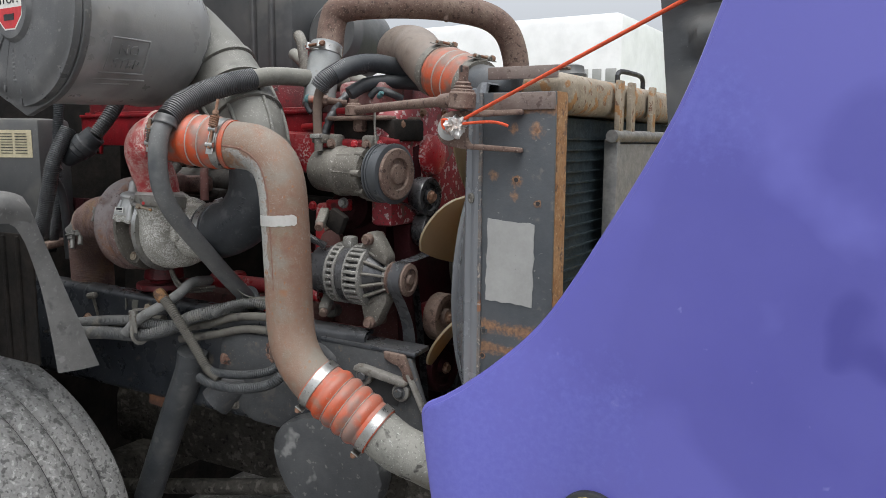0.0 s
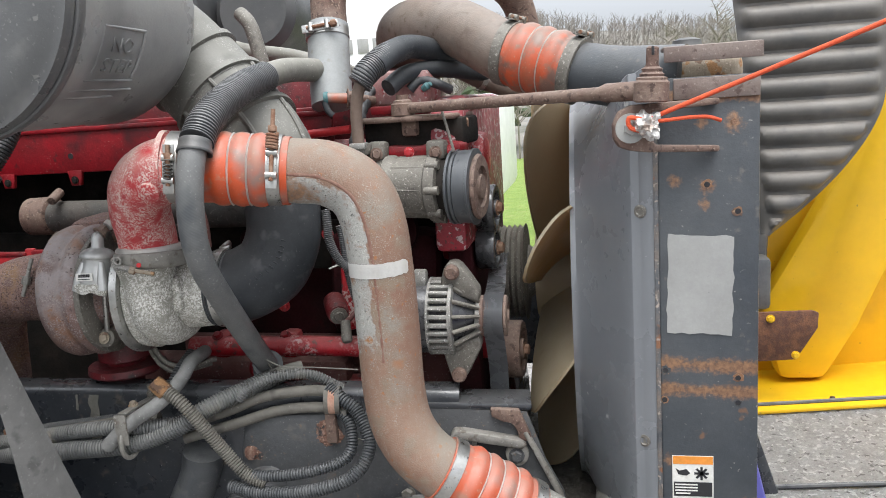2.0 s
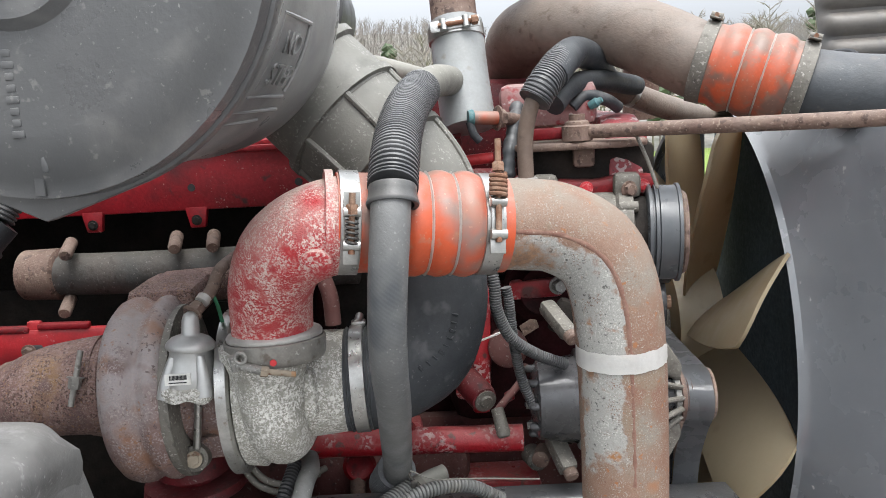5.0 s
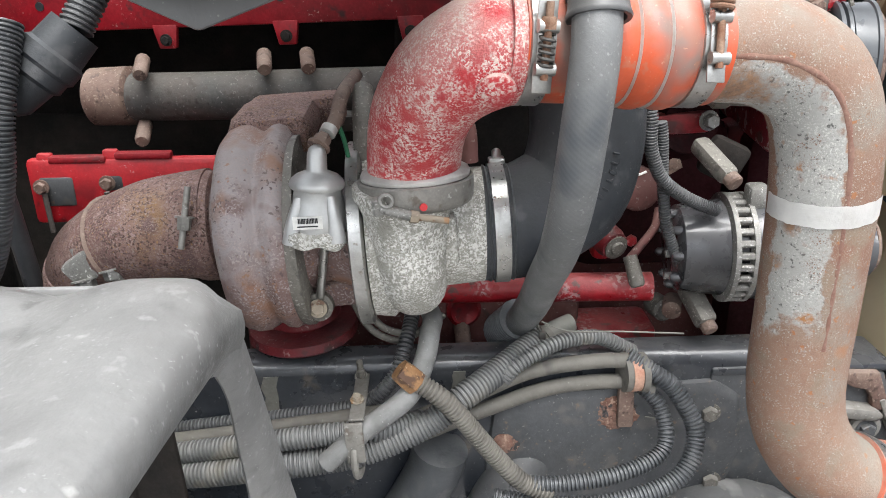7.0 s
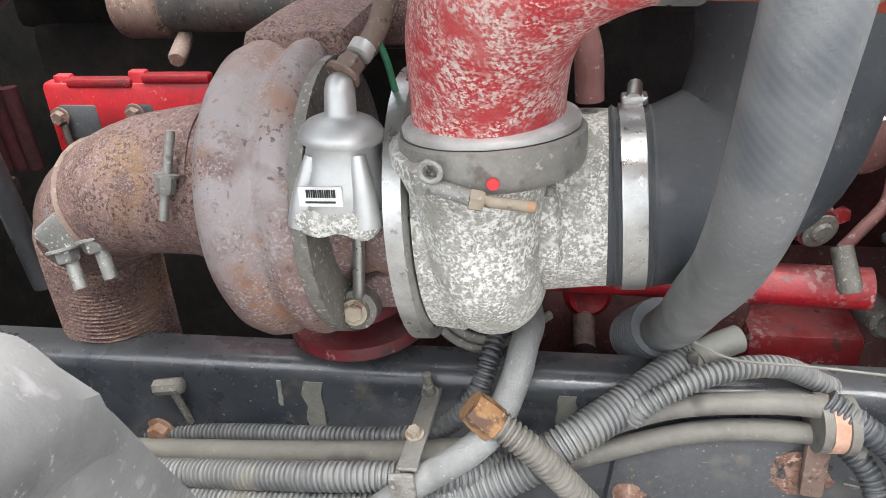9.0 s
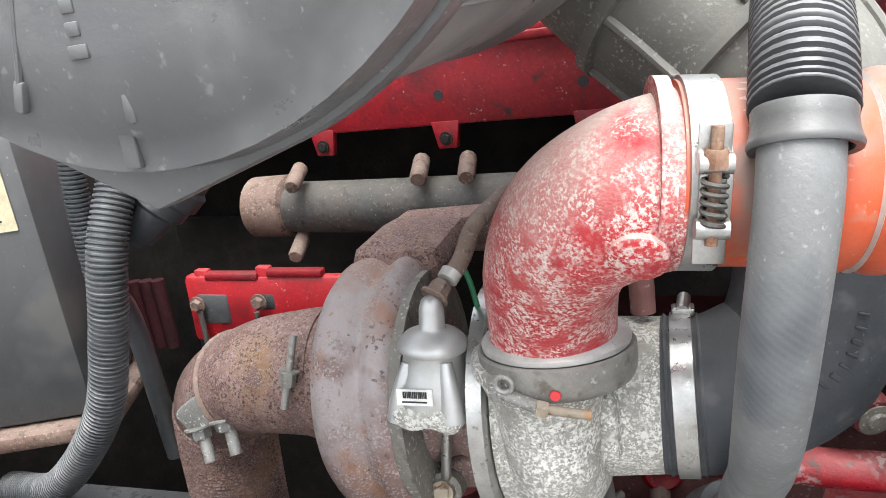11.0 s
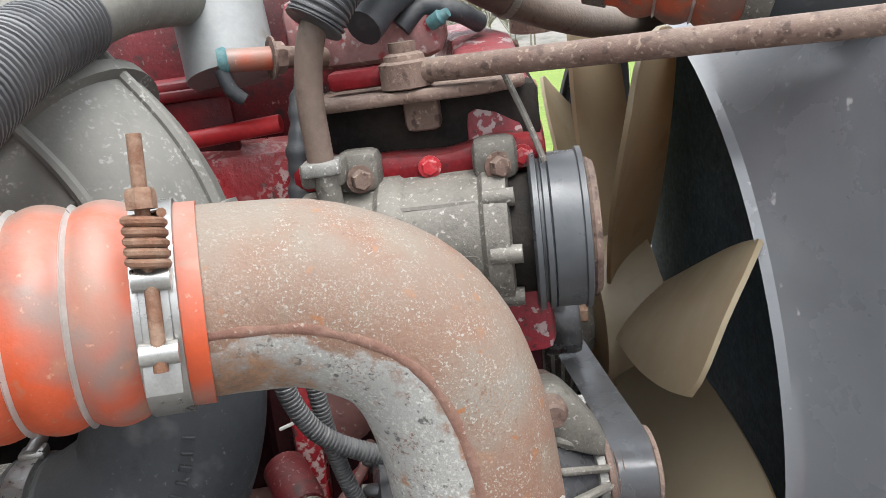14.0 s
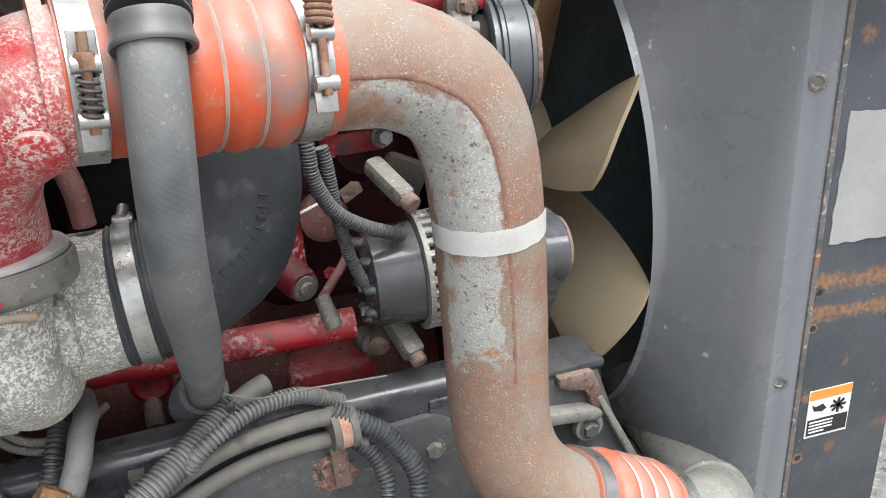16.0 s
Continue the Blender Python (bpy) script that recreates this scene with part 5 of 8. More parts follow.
def red_elbow():
    e = thing("compressor_outlet_elbow", "red painted aluminium elbow with white corrosion pitting", "pipe elbow", (-1.25, 1.40, 1.495))
    part("elbow", tube([(-1.10, 1.348, 1.636), (-1.13, 1.341, 1.639), (-1.172, 1.331, 1.634), (-1.210, 1.341, 1.612), (-1.234, 1.368, 1.575), (-1.245, 1.393, 1.535), (-1.249, 1.402, 1.492)], lambda s, L: .050 - .0045 * min(1, max(0, s - .04) / .10), .006, 36), M_REDPIT, e)
    part("bead", tube([S0 + SD * -.034, S0 + SD * -.026], .0535, .004, 36), M_REDPIT, e)
    part("boss", lathe([(-.006, .0165), (.0015, .0160), (.0030, .0140), (.0034, .0)], (-1.166, 1.2895, 1.609), (.04, -1, -.52), 28), M_REDPIT, e)
    R = V((-1.247, 1.402, 1.499))
    n = V((-.02, .1, 1)).normalized()
    part("end_lip", lathe([(-.002, .046), (0, .0535), (.004, .0540), (.007, .0520), (.010, .0455)], R + n * .006, n, 48), M_SHINY, e, "pale bare end lip")
    vb = part("v_band", lathe([(-.020, .0520), (-.018, .0545), (-.014, .0562), (-.004, .0572), (.004, .0572), (.006, .0555), (.005, .0535)], R, n, 56), M_STRAPSTEEL, e, "dull steel V-band clamp")
    part("t_bolt", tube([R + V((-.028, -.053, -.008)), R + V((.002, -.064, -.012))], .0048, .02, 12), M_ALTALU, vb)
    part("bolt_sleeve", tube([R + V((.000, -.064, -.012)), R + V((.034, -.054, -.021))], .0034, .02, 12), M_TANK, vb)
    part("nut", hexbolt(R + V((.000, -.064, -.012)), (.9, .2, -.25), .0062, .008, washer=False), M_TANK, vb)
    part("trunnion", lathe([(-.008, .0055), (.008, .0055), (.008, 0)], R + V((-.031, -.052, -.006)), (0, -.3, 1), 12), M_ALTALU, vb)
    part("loop", rings(bmesh.new(), [R + V((-.022 + .006 * math.cos(k * .524), -.060, .002 + .006 * math.sin(k * .524))) for k in range(13)], [.0018] * 13, 6), M_ALTALU, vb)
    part("paint_dot", lathe([(0, .0038), (.001, .0034), (.001, 0)], R + V((.012, -.0572, -.006)), (.2, -1, .1), 14), M_STICKER_RED, vb)


red_elbow()


def tclamp(parent, c, d, r, bolt_dir, name="t_bolt_clamp", spring=0.0, bolt_mat=None, turn=0.0, metal=M_STEEL):
    """A band with trunnions and a bolt that runs along bolt_dir on the open side."""
    d, b = V(d).normalized(), V(bolt_dir)
    b = (b - d * b.dot(d)).normalized()
    f = b.cross(d).normalized()
    if f.y > 0:
        f = -f
    f, b = f * math.cos(radians(turn)) + b * math.sin(radians(turn)), b * math.cos(radians(turn)) - f * math.sin(radians(turn))
    band = part(name, lathe([(-.010, r), (-.0095, r + .0018), (.0095, r + .0018), (.010, r)], c, d, 44), metal, parent, "bright steel T-bolt clamp")
    p = V(c) + f * (r + .007)
    for s in (-1, 1):
        bm = lathe([(-.008, .003), (-.008, .0052), (.008, .0052), (.008, .003)], p + b * (.016 * s) - f * .001, d, 14)
        part("trunnion", bm, metal, band)
        part("strap_loop", block((.016, .018, .002), axes(p + b * (.026 * s) - f * .0048, d, f), .0008), metal, band)
    part("bolt", tube([p - b * .024, p + b * max(spring, .034)], .0032, .01, 10), bolt_mat or M_RUSTBOLT, band)
    part("nut", hexbolt(p + b * (.046 if spring > 0 else .014 if spring < 0 else .024), b, .0065, .009, washer=False), bolt_mat or M_RUSTBOLT, band)
    part("saddle", block((.013, .034, .0025), axes(p - f * .0045, d, f), .001), metal, band)
    if spring < 0:
        pts = [p + b * (-.014 + .024 * i / 48) + (d * math.cos(i / 48 * 31.4) + f * math.sin(i / 48 * 31.4)) * .0056 for i in range(49)]
        part("spring", rings(bmesh.new(), pts, [.0014] * 49, 6), M_MANI, band, "dull coil spring")
    elif spring:
        pts = []
        for i in range(61):
            a = i / 60 * 5 * 2 * math.pi
            pts.append(p + b * (.022 + .022 * i / 60) + (d * math.cos(a) + f * math.sin(a)) * .0075)
        part("spring", rings(bmesh.new(), pts, [.0022] * 61, 8), M_RUSTBOLT, band, "rusty coil spring")
    return band


def hump(L, n, r, rise, lip=0.2, hi=0.82):
    def rad(s, total):
        a, b = L * lip, L * hi
        if s < a or s > b:
            return r
        k = (s - a) / (b - a) * n
        return r + rise * abs(math.sin(math.pi * k)) ** 0.8
    return rad


def sleeve(name, p0, p1, r, n, label, clamp_dirs, springs=(0.0, 0.0), ends=(0.1, 0.9), rise=.006, turns=(0, 0), lip=0.2, hi=0.82, mat=None):
    p0, p1 = V(p0), V(p1)
    L, d = (p1 - p0).length, (p1 - p0).normalized()
    e = thing(name, label, "hose", p0.lerp(p1, .5) - V((0, 0, r)))
    h = part("hose", tube([p0, p1], hump(L, n, r, rise, lip, hi), .0025, 44), mat or M_ORANGE, e, "orange silicone hump hose")
    for k in range(n + 1):
        c = p0 + d * (L * (lip + (hi - lip) * k / n))
        if 0 < k < n:
            part("wire_ring", rings(bmesh.new(), [c - d * .0015, c, c + d * .0015], [r + .0010, r + .0034, r + .0010], 44, False), M_SHINY, h, "thin steel ring")
    for f, b, sp, tn in zip(ends, clamp_dirs, springs, turns):
        tclamp(e, p0 + d * (L * f), d, r + .0006, b, spring=sp, turn=tn, metal=M_CASTALU if mat else M_STEEL)
    return e


sleeve("charge_air_hose", S0 + SD * -.022, S1 + SD * .018, 0.0510, 3, "orange silicone charge air hose with steel rings and clamps", (V((0, 0, 1)), V((0, 0, 1))), (-1.0, .078), (.066, .886), rise=.0045, turns=(2, 14), lip=.37, hi=.83)


def charge_pipe():
    e = thing("charge_air_pipe", "rust-brown S-bent metal charge air pipe with bare grey patches", "pipe", (-0.85, 1.40, 1.14))
    pts = [S1 - SD * .03, S1, (-0.966, 1.3825, 1.6215), (-0.928, 1.3865, 1.615), (-0.888, 1.389, 1.590), (-0.868, 1.390, 1.545), (-0.861, 1.391, 1.47), (-0.859, 1.394, 1.37), (-0.858, 1.396, 1.27), (-0.848, 1.394, 1.215), (-0.823, 1.393, 1.172), (-0.787, 1.394, 1.14), (-0.765, 1.397, 1.125)]
    part("pipe", tube(pts, .0485, .008, 44), M_PIPERUST, e)
    part("end_bead", tube([S1 - SD * .001, S1 + SD * .008], .0490, .004, 40), M_PIPE, e)
    # welded seam along the bend
    cs = spline(pts, .008)
    u, seam = None, []
    for i in range(3, len(cs) - 1):
        t = (cs[i + 1] - cs[i - 1]).normalized()
        u = V((0, 0, 1)) if u is None else u
        u = (u - t * u.dot(t)).normalized()
        w = t.cross(u)
        a = 2 * math.pi * .255
        seam.append(cs[i] + .0441 * (math.cos(a) * u + math.sin(a) * w))
    n = int(len(seam) * .62)
    part("weld_seam", rings(bmesh.new(), seam[:n], [(.0050 if i < n * .66 else .0047) + .0002 * math.sin(i * 1.9) for i in range(n)], 12), M_SEAM, e, "rusty weld seam")
    # torn strip of tape round the pipe
    bm = bmesh.new()
    cols = []
    rnd = random.Random(5)
    c = V((-0.861, 1.391, 1.474))
    for i in range(27):
        a = radians(-92 + i * 6.2)
        j = rnd.uniform(-.003, .003) if i in (0, 1, 25, 26) else rnd.uniform(-.0006, .0006)
        lift = (i - 13) * .00016 + (.0 if i < 22 else (i - 22) * .0006)
        w = .0108 - (0.004 if i == 26 else 0)
        d = V((math.sin(a), -math.cos(a), 0)) * .0495
        cols.append([bm.verts.new(c + d + V((0, 0, -w + j + lift))), bm.verts.new(c + d + V((0, 0, w + j + lift)))])
    for p, q in zip(cols, cols[1:]):
        bm.faces.new((p[0], q[0], q[1], p[1]))
    bmesh.ops.solidify(bm, geom=bm.faces[:], thickness=.0007)
    part("tape", bm, M_TAPE, e, "torn strip of white tape")


charge_pipe()
L0, L1 = V((-0.792, 1.393, 1.145)), V((-0.655, 1.425, 1.052))
sleeve("lower_charge_air_hose", L0, L1, 0.0525, 4, "orange silicone lower charge air hose with wide clamps", (V((.2, 0, 1)), V((.2, 0, 1))), (0.0, 0.0), (0.07, 0.93), turns=(-78, -78))


def cooler_elbow():
    e = thing("cooler_elbow", "grey oxidised cast elbow into the charge air cooler", "pipe elbow", (-0.52, 1.47, 0.96))
    d = (L1 - L0).normalized()
    part("elbow", tube([L1 - d * .03, L1, L1 + d * .05, (-0.575, 1.456, 1.003), (-0.535, 1.50, .972), (-0.515, 1.60, .955), (-0.505, 1.80, .95)], .0485, .008, 36), M_GREYPIPE, e)
    part("casting_bead", lathe([(-.008, .048), (-.004, .0515), (.004, .0515), (.008, .048)], (-0.534, 1.502, .9715), (.45, .85, -.35), 36), M_GREYPIPE, e)


cooler_elbow()


def upper_pipe():
    e = thing("upper_charge_air_pipe", "brown painted upper charge air pipe over the engine", "pipe", (-0.9, 1.85, 1.78))
    U0, U1 = V((-0.693, 1.703, 1.788)), V((-0.562, 1.656, 1.744))
    part("pipe", tube([(-0.925, 2.06, 1.72), (-0.935, 1.98, 1.805), (-0.928, 1.905, 1.847), (-0.88, 1.845, 1.860), (-0.80, 1.785, 1.848), (-0.745, 1.735, 1.820), U0, U0.lerp(U1, .2)], .053, .01, 36), M_UPPIPE, e)
    sleeve("upper_charge_air_hose", U0, U1, .055, 3, "orange silicone upper charge air hose with dark dirt", (V((.6, .2, .8)), V((.6, .2, .8))), (0.0, 0.0), (0.06, 0.94), turns=(70, 70), mat=M_ORANGEOLD)
    part("end_tube", tube([U1 - V((.03, -.014, -.006)), U1, (-0.51, 1.622, 1.732), (-0.46, 1.585, 1.726), (-0.40, 1.56, 1.722)], .049, .01, 32), M_POST, e, "slate grey end tube")


upper_pipe()


def arch_tube():
    e = thing("coolant_tube", "rusty arched coolant tube above the engine", "pipe", (-1.03, 1.74, 1.7))
    part("tube", tube([(-1.03, 1.75, 1.84), (-1.032, 1.77, 1.925), (-1.005, 1.78, 1.957), (-0.90, 1.85, 1.968), (-0.795, 1.95, 1.965), (-0.72, 2.05, 1.94), (-0.69, 2.1, 1.86), (-0.69, 2.12, 1.7)], .034, .01, 28), M_RUSTTUBE, e)
    h = part("grey_hose", tube([(-1.018, 1.692, 1.715), (-1.026, 1.72, 1.80), (-1.03, 1.742, 1.865)], .039, .01, 32), M_CLEARHOSE, e, "pale clouded coolant hose")
    tclamp(e, (-1.03, 1.735, 1.848), (-.1, .3, 1), .0395, V((1, 0, 0)))
    part("strap", block((.012, .03, .12), axes((-0.80, 1.93, 1.99), (1, .5, 0)), .004), M_RUSTTUBE, e)


arch_tube()


# ---------------------------------------------------------------- intake
DC = V((-1.335, 1.145, 1.89))


def air_cleaner():
    e = thing("air_cleaner", "large dusty black plastic air cleaner drum with ribbed end cap", "air cleaner", (-1.32, 1.4, 1.71))
    Y = V((0.045, 1, -0.02)).normalized()
    part("body", lathe([(0.03, .186), (.05, .182), (.13, .180), (.25, .174), (.28, .176), (.31, .174), (.33, .165), (.39, .115), (.40, 0)], DC, Y, 64), M_DRUMBODY, e)
    cap = part("end_cap", lathe([(-.012, .0), (-.014, .05), (-.014, .058), (-.006, .066), (-.004, .14), (.0, .172), (.004, .176), (.006, .19), (.02, .192), (.03, .185), (.035, .176)], DC, Y, 64), M_DRUM, e, "ribbed black end cap")
    for i in range(18):
        a = radians(i * 20 + 11)
        d = V((math.cos(a), 0, math.sin(a)))
        p, q = DC + d * .066 - Y * .006, DC + d * .165 - Y * .003
        part("rib", tube([p, q], .0016, .05, 8), M_DRUM, cap)
        part("rib_boss", block((.014, .006, .006), axes(DC + d * .163 - Y * .002, d, -Y), .002), M_DRUM, cap)
    # flange with a flat-sided foot at the bottom, and a raised bar on the face
    rim = []
    for i in range(120):
        deg = -94 + i * 3
        off = min(i * 3, 360 - i * 3)
        rr = .195 if off > 22 else .195 / math.cos(radians(22 - off))
        rim.append((rr * math.cos(radians(deg)), rr * math.sin(radians(deg))))
    fl = part("flange", slab(rim, .016, Matrix.Translation(DC + Y * .022) @ Matrix.Rotation(radians(90), 4, "X"), .003), M_DRUM, e)
    part("flange_step", lathe([(-.004, .176), (-.004, .184), (.004, .187), (.006, .176)], DC + Y * .010, Y, 64), M_DRUM, fl)
    for k in range(8):
        part("raised_mark", block((.007 + .003 * (k % 3 == 0), .0022, .0055), DC + V((-.012, -.0062, -.140 + k * .0085)), .0008), M_DRUM, cap)
    part("raised_arrow", slab([(-.012, .004), (0, .012), (.012, .004), (.004, .004), (.004, -.012), (-.004, -.012), (-.004, .004)], .004, Matrix.Translation(DC + V((-.006, .001, -.176))) @ Matrix.Rotation(radians(90), 4, "X"), .001), M_DRUM, cap)
    # raised step frame and lettering that follow the drum's flank
    th0 = radians(-31)

    def on_drum(x, y, h=0.0):
        a = th0 + y / .179
        r = .1795 - .012 * max(0, x) + h
        return DC + Y * (.130 + x) + V((math.cos(a), 0, math.sin(a))) * r

    for t, dz in (("NO", .020), ("STEP", -.010)):
        lo = letters(t, .029, Matrix.Identity(4), M_DRUMBODY, e, "raised_lettering", .0022)
        for v in lo.data.vertices:
            v.co = on_drum(v.co.x * 1.06, v.co.y + dz, v.co.z + .0004)
    for x0, y0, x1, y1 in ((-.045, .044, .045, .044), (-.045, .044, -.045, -.025), (.045, .044, .045, -.025), (-.052, -.034, .050, -.031), (-.068, -.052, .060, -.047), (-.065, -.066, .030, -.061), (-.085, .05, -.085, -.07)):
        part("raised_line", tube([on_drum(x0 + (x1 - x0) * k / 6, y0 + (y1 - y0) * k / 6) for k in range(7)], .0022, .02, 8), M_DRUMBODY, e)
    # octagonal warning sign
    sm = Matrix.Translation(DC - Y * .0155) @ Matrix.Rotation(radians(90), 4, "X")
    s = part("warning_sticker", slab([(.046 * math.cos(radians(22.5 + 45 * i)), .046 * math.sin(radians(22.5 + 45 * i))) for i in range(8)], .001, sm, 0), M_STICKER_WHITE, e, "octagonal red and white warning sticker")
    part("red_field", slab([(.043 * math.cos(radians(a)), .043 * math.sin(radians(a))) for a in (180, 202.5, 247.5, 292.5, 337.5, 360)], .0016, sm, 0), M_STICKER_RED, s)
    letters("STOP!", .026, Matrix.Translation((0, -.0012, .016)) @ sm, M_INKSHADE, s)
    part("bar", block((.034, .001, .012), DC - Y * .0168 + V((0, 0, -.018)), 0), M_INKSHADE, s)
    return e


air_cleaner()


def intake():
    e = thing("intake_duct", "weathered rubber and plastic air intake duct to the turbo", "air duct", (-1.1, 1.5, 1.36))
    part("black_elbow", tube([ax(-1.185), ax(-1.15), (-1.115, 1.492, 1.434), (-1.085, 1.502, 1.455), (-1.068, 1.522, 1.505), (-1.070, 1.532, 1.565), (-1.078, 1.535, 1.615)], .0635, .008, 36), M_RUBBER, e, "black rubber elbow hose")
    for k in range(9):
        g = k / 8
        p = V((-1.087, 1.434, 1.448)).lerp(V((-1.044, 1.461, 1.504)), g) + V((.009, .0, -.006)) * math.sin(math.pi * g)
        nrm = V((.20 + .15 * g, -.97 + .07 * g, .12 + .14 * g))
        m = axes(p + nrm * .001, V((.6 - .3 * g, .1, .45 + .5 * g)), nrm)
        part("raised_mark", block((.0022 if k % 3 else .004, .0085, .0022), m, .0006, 1), M_RUBBER, e)
    bp = [(-1.076, 1.537, 1.600), (-1.096, 1.545, 1.652), (-1.140, 1.562, 1.702), (-1.185, 1.575, 1.748)]
    boot = part("boot", tube(bp, lambda s, L: .074 + .012 * s / L, .006, 40), M_DUCT, e, "grey moulded rubber boot")
    cs = spline(bp, .006)
    for k in (2, len(cs) // 2, len(cs) - 3):
        t = (cs[k + 1] - cs[k - 1]).normalized()
        part("rib", lathe([(-.007, .071), (-.005, .0815 + .012 * k / len(cs)), (.005, .0815 + .012 * k / len(cs)), (.007, .071)], cs[k], t, 44), M_DUCT, boot)
    u = None
    for a0 in range(10, 360, 50):
        line = []
        u = V((0, 0, 1))
        for i in range(1, len(cs) - 1):
            t = (cs[i + 1] - cs[i - 1]).normalized()
            u = (u - t * u.dot(t)).normalized()
            w = t.cross(u)
            line.append(cs[i] + (.0755 + .012 * i / len(cs)) * (math.cos(radians(a0)) * u + math.sin(radians(a0)) * w))
        part("long_rib", rings(bmesh.new(), line, [.0045] * len(line), 8), M_DUCT, boot)
    part("duct", tube([(-1.172, 1.572, 1.735), (-1.222, 1.582, 1.786), (-1.272, 1.578, 1.838), (-1.31, 1.55, 1.875), (-1.32, 1.46, 1.89)], lambda s, L: .086 + .045 * max(0, (s - L + .14) / .14) ** 1.5, .008, 36), M_DUCT, e, "dusty grey plastic duct")
    part("duct_collar", lathe([(0, .086), (.003, .0925), (.013, .0925), (.016, .086)], (-1.222, 1.582, 1.786), (-.69, .02, .72)), M_DUCT, e)
    b = part("band_clamp", lathe([(-.0085, .064), (-.008, .0665), (.008, .0665), (.0085, .064)], ax(-1.168), TA, 44), M_STEEL, e, "bright steel band clamp")
    part("screw", lathe([(-.010, .0055), (.010, .0055), (.010, 0)], ax(-1.168) + V((0, .02, .070)), (0, 1, .2), 10), M_STEEL, b)
    part("screw_box", block((.018, .014, .007), axes(ax(-1.168) + V((0, .016, .067)), TA), .002), M_STEEL, b)
    for dx in (-.0125, .0125):
        part("hose_bead", lathe([(-.002, .0635), (0, .0655), (.002, .0635)], ax(-1.168 + dx), TA, 40), M_DUSTRUB, e)


intake()
solo("red_hose", tube([(-1.197, 1.487, 1.492), (-1.199, 1.49, 1.53), (-1.215, 1.505, 1.56), (-1.25, 1.54, 1.575)], .010, .006, 14), M_MAROON, "dark red hose stub rising behind the red elbow", "hose")


def breather():
    e = thing("coolant_hose", "dusty grey hose sheathed in black split loom, hanging before the turbo", "hose", (-1.14, 1.6, 1.2))
    pts = [(-1.089, 1.290, 1.670), (-1.091, 1.278, 1.64), (-1.095, 1.275, 1.605), (-1.099, 1.278, 1.57), (-1.103, 1.288, 1.53), (-1.107, 1.314, 1.485), (-1.112, 1.360, 1.435), (-1.120, 1.413, 1.385), (-1.130, 1.485, 1.317), (-1.146, 1.580, 1.238)]
    part("hose", tube(pts, .0192, .006, 28), M_BRAID, e)
    part("loom", loom([(-1.088, 1.300, 1.677), (-1.087, 1.328, 1.702), (-1.086, 1.380, 1.727), (-1.081, 1.450, 1.752), (-1.072, 1.525, 1.770)], .0240, .0049, 24), M_LOOM, e, "black split loom")
    part("cuff", lathe([(-.005, .0222), (-.003, .0234), (.002, .0232), (.007, .0238), (.011, .0250), (.013, .0256), (.015, .0248), (.0145, .0210), (.008, .0202)], (-1.088, 1.2955, 1.674), (0, -.42, -.90)), M_BLKPLA, e, "grey flared rubber cuff")
    part("upper_hose", tube([(-1.072, 1.52, 1.769), (-1.058, 1.58, 1.780), (-1.042, 1.68, 1.782), (-1.02, 1.80, 1.775)], .0210, .008, 24), M_BOOT, e, "pale rubber hose end")
    part("lower_cuff", loom([(-1.143, 1.56, 1.258), (-1.165, 1.605, 1.215)], .0265, .006, 20), M_HOSE, e)


breather()

# ---------------------------------------------------------------- front accessories
def compressor():
    e = thing("ac_compressor", "dusty grey cast air conditioning compressor with black pulley", "compressor", (-0.85, 1.62, 1.5))
    c, d = V((-0.79, 1.622, 1.562)), V((.99, -.12, -.02)).normalized()
    part("body", lathe([(-.19, .0), (-.19, .042), (-.18, .05), (-.12, .053), (-.115, .058), (-.10, .058), (-.095, .054), (-.036, .056), (-.032, .061), (-.014, .061), (-.012, .05)], c, d), M_CASTALU, e)
    for a in range(0, 360, 45):
        u = V((0, math.cos(radians(a)), math.sin(radians(a))))
        part("lug", tube([c - d * .036 + u * .057, c - d * .012 + u * .058], .0075, .02, 12), M_CASTALU, e)
        part("flute", tube([c - d * .12 + u * .052, c - d * .036 + u * .053], .0035, .03, 8), M_CASTALU, e)
    p = part("pulley", lathe([(.004, .05), (.004, .062), (.006, .066), (.010, .066), (.011, .060), (.013, .060), (.014, .0655), (.018, .0655), (.019, .062), (.020, .064), (.042, .064), (.043, .0665), (.047, .0665), (.048, .062), (.048, .05)], c, d, 48), M_PULLEY, e, "grey worn pulley with dark grooves")
    part("clutch_plate", lathe([(.04, .05), (.051, .057), (.056, .054), (.057, .036), (.052, .034), (.052, .022), (.058, .02), (.060, .0)], c, d, 40), M_RUSTTUBE, p, "rusty clutch plate")
    part("coil", lathe([(-.013, .040), (-.012, .050), (.006, .050)], c, d, 32), M_GRIMESHADE, e, "black clutch coil")
    part("port_block", block((.034, .032, .020), axes(c + V((-.155, -.01, .075)), d), .004), M_CASTALU, e)
    for x in (-.13, -.02):
        part("mount_ear", block((.036, .03, .034), axes(c + d * x + V((0, -.005, .066)), d), .008), M_CASTALU, e)
        part("bolt", hexbolt(c + d * x + V((0, -.022, .062)), (.3, -1, 0), .0085, .010), M_RUSTTUBE, e)


compressor()


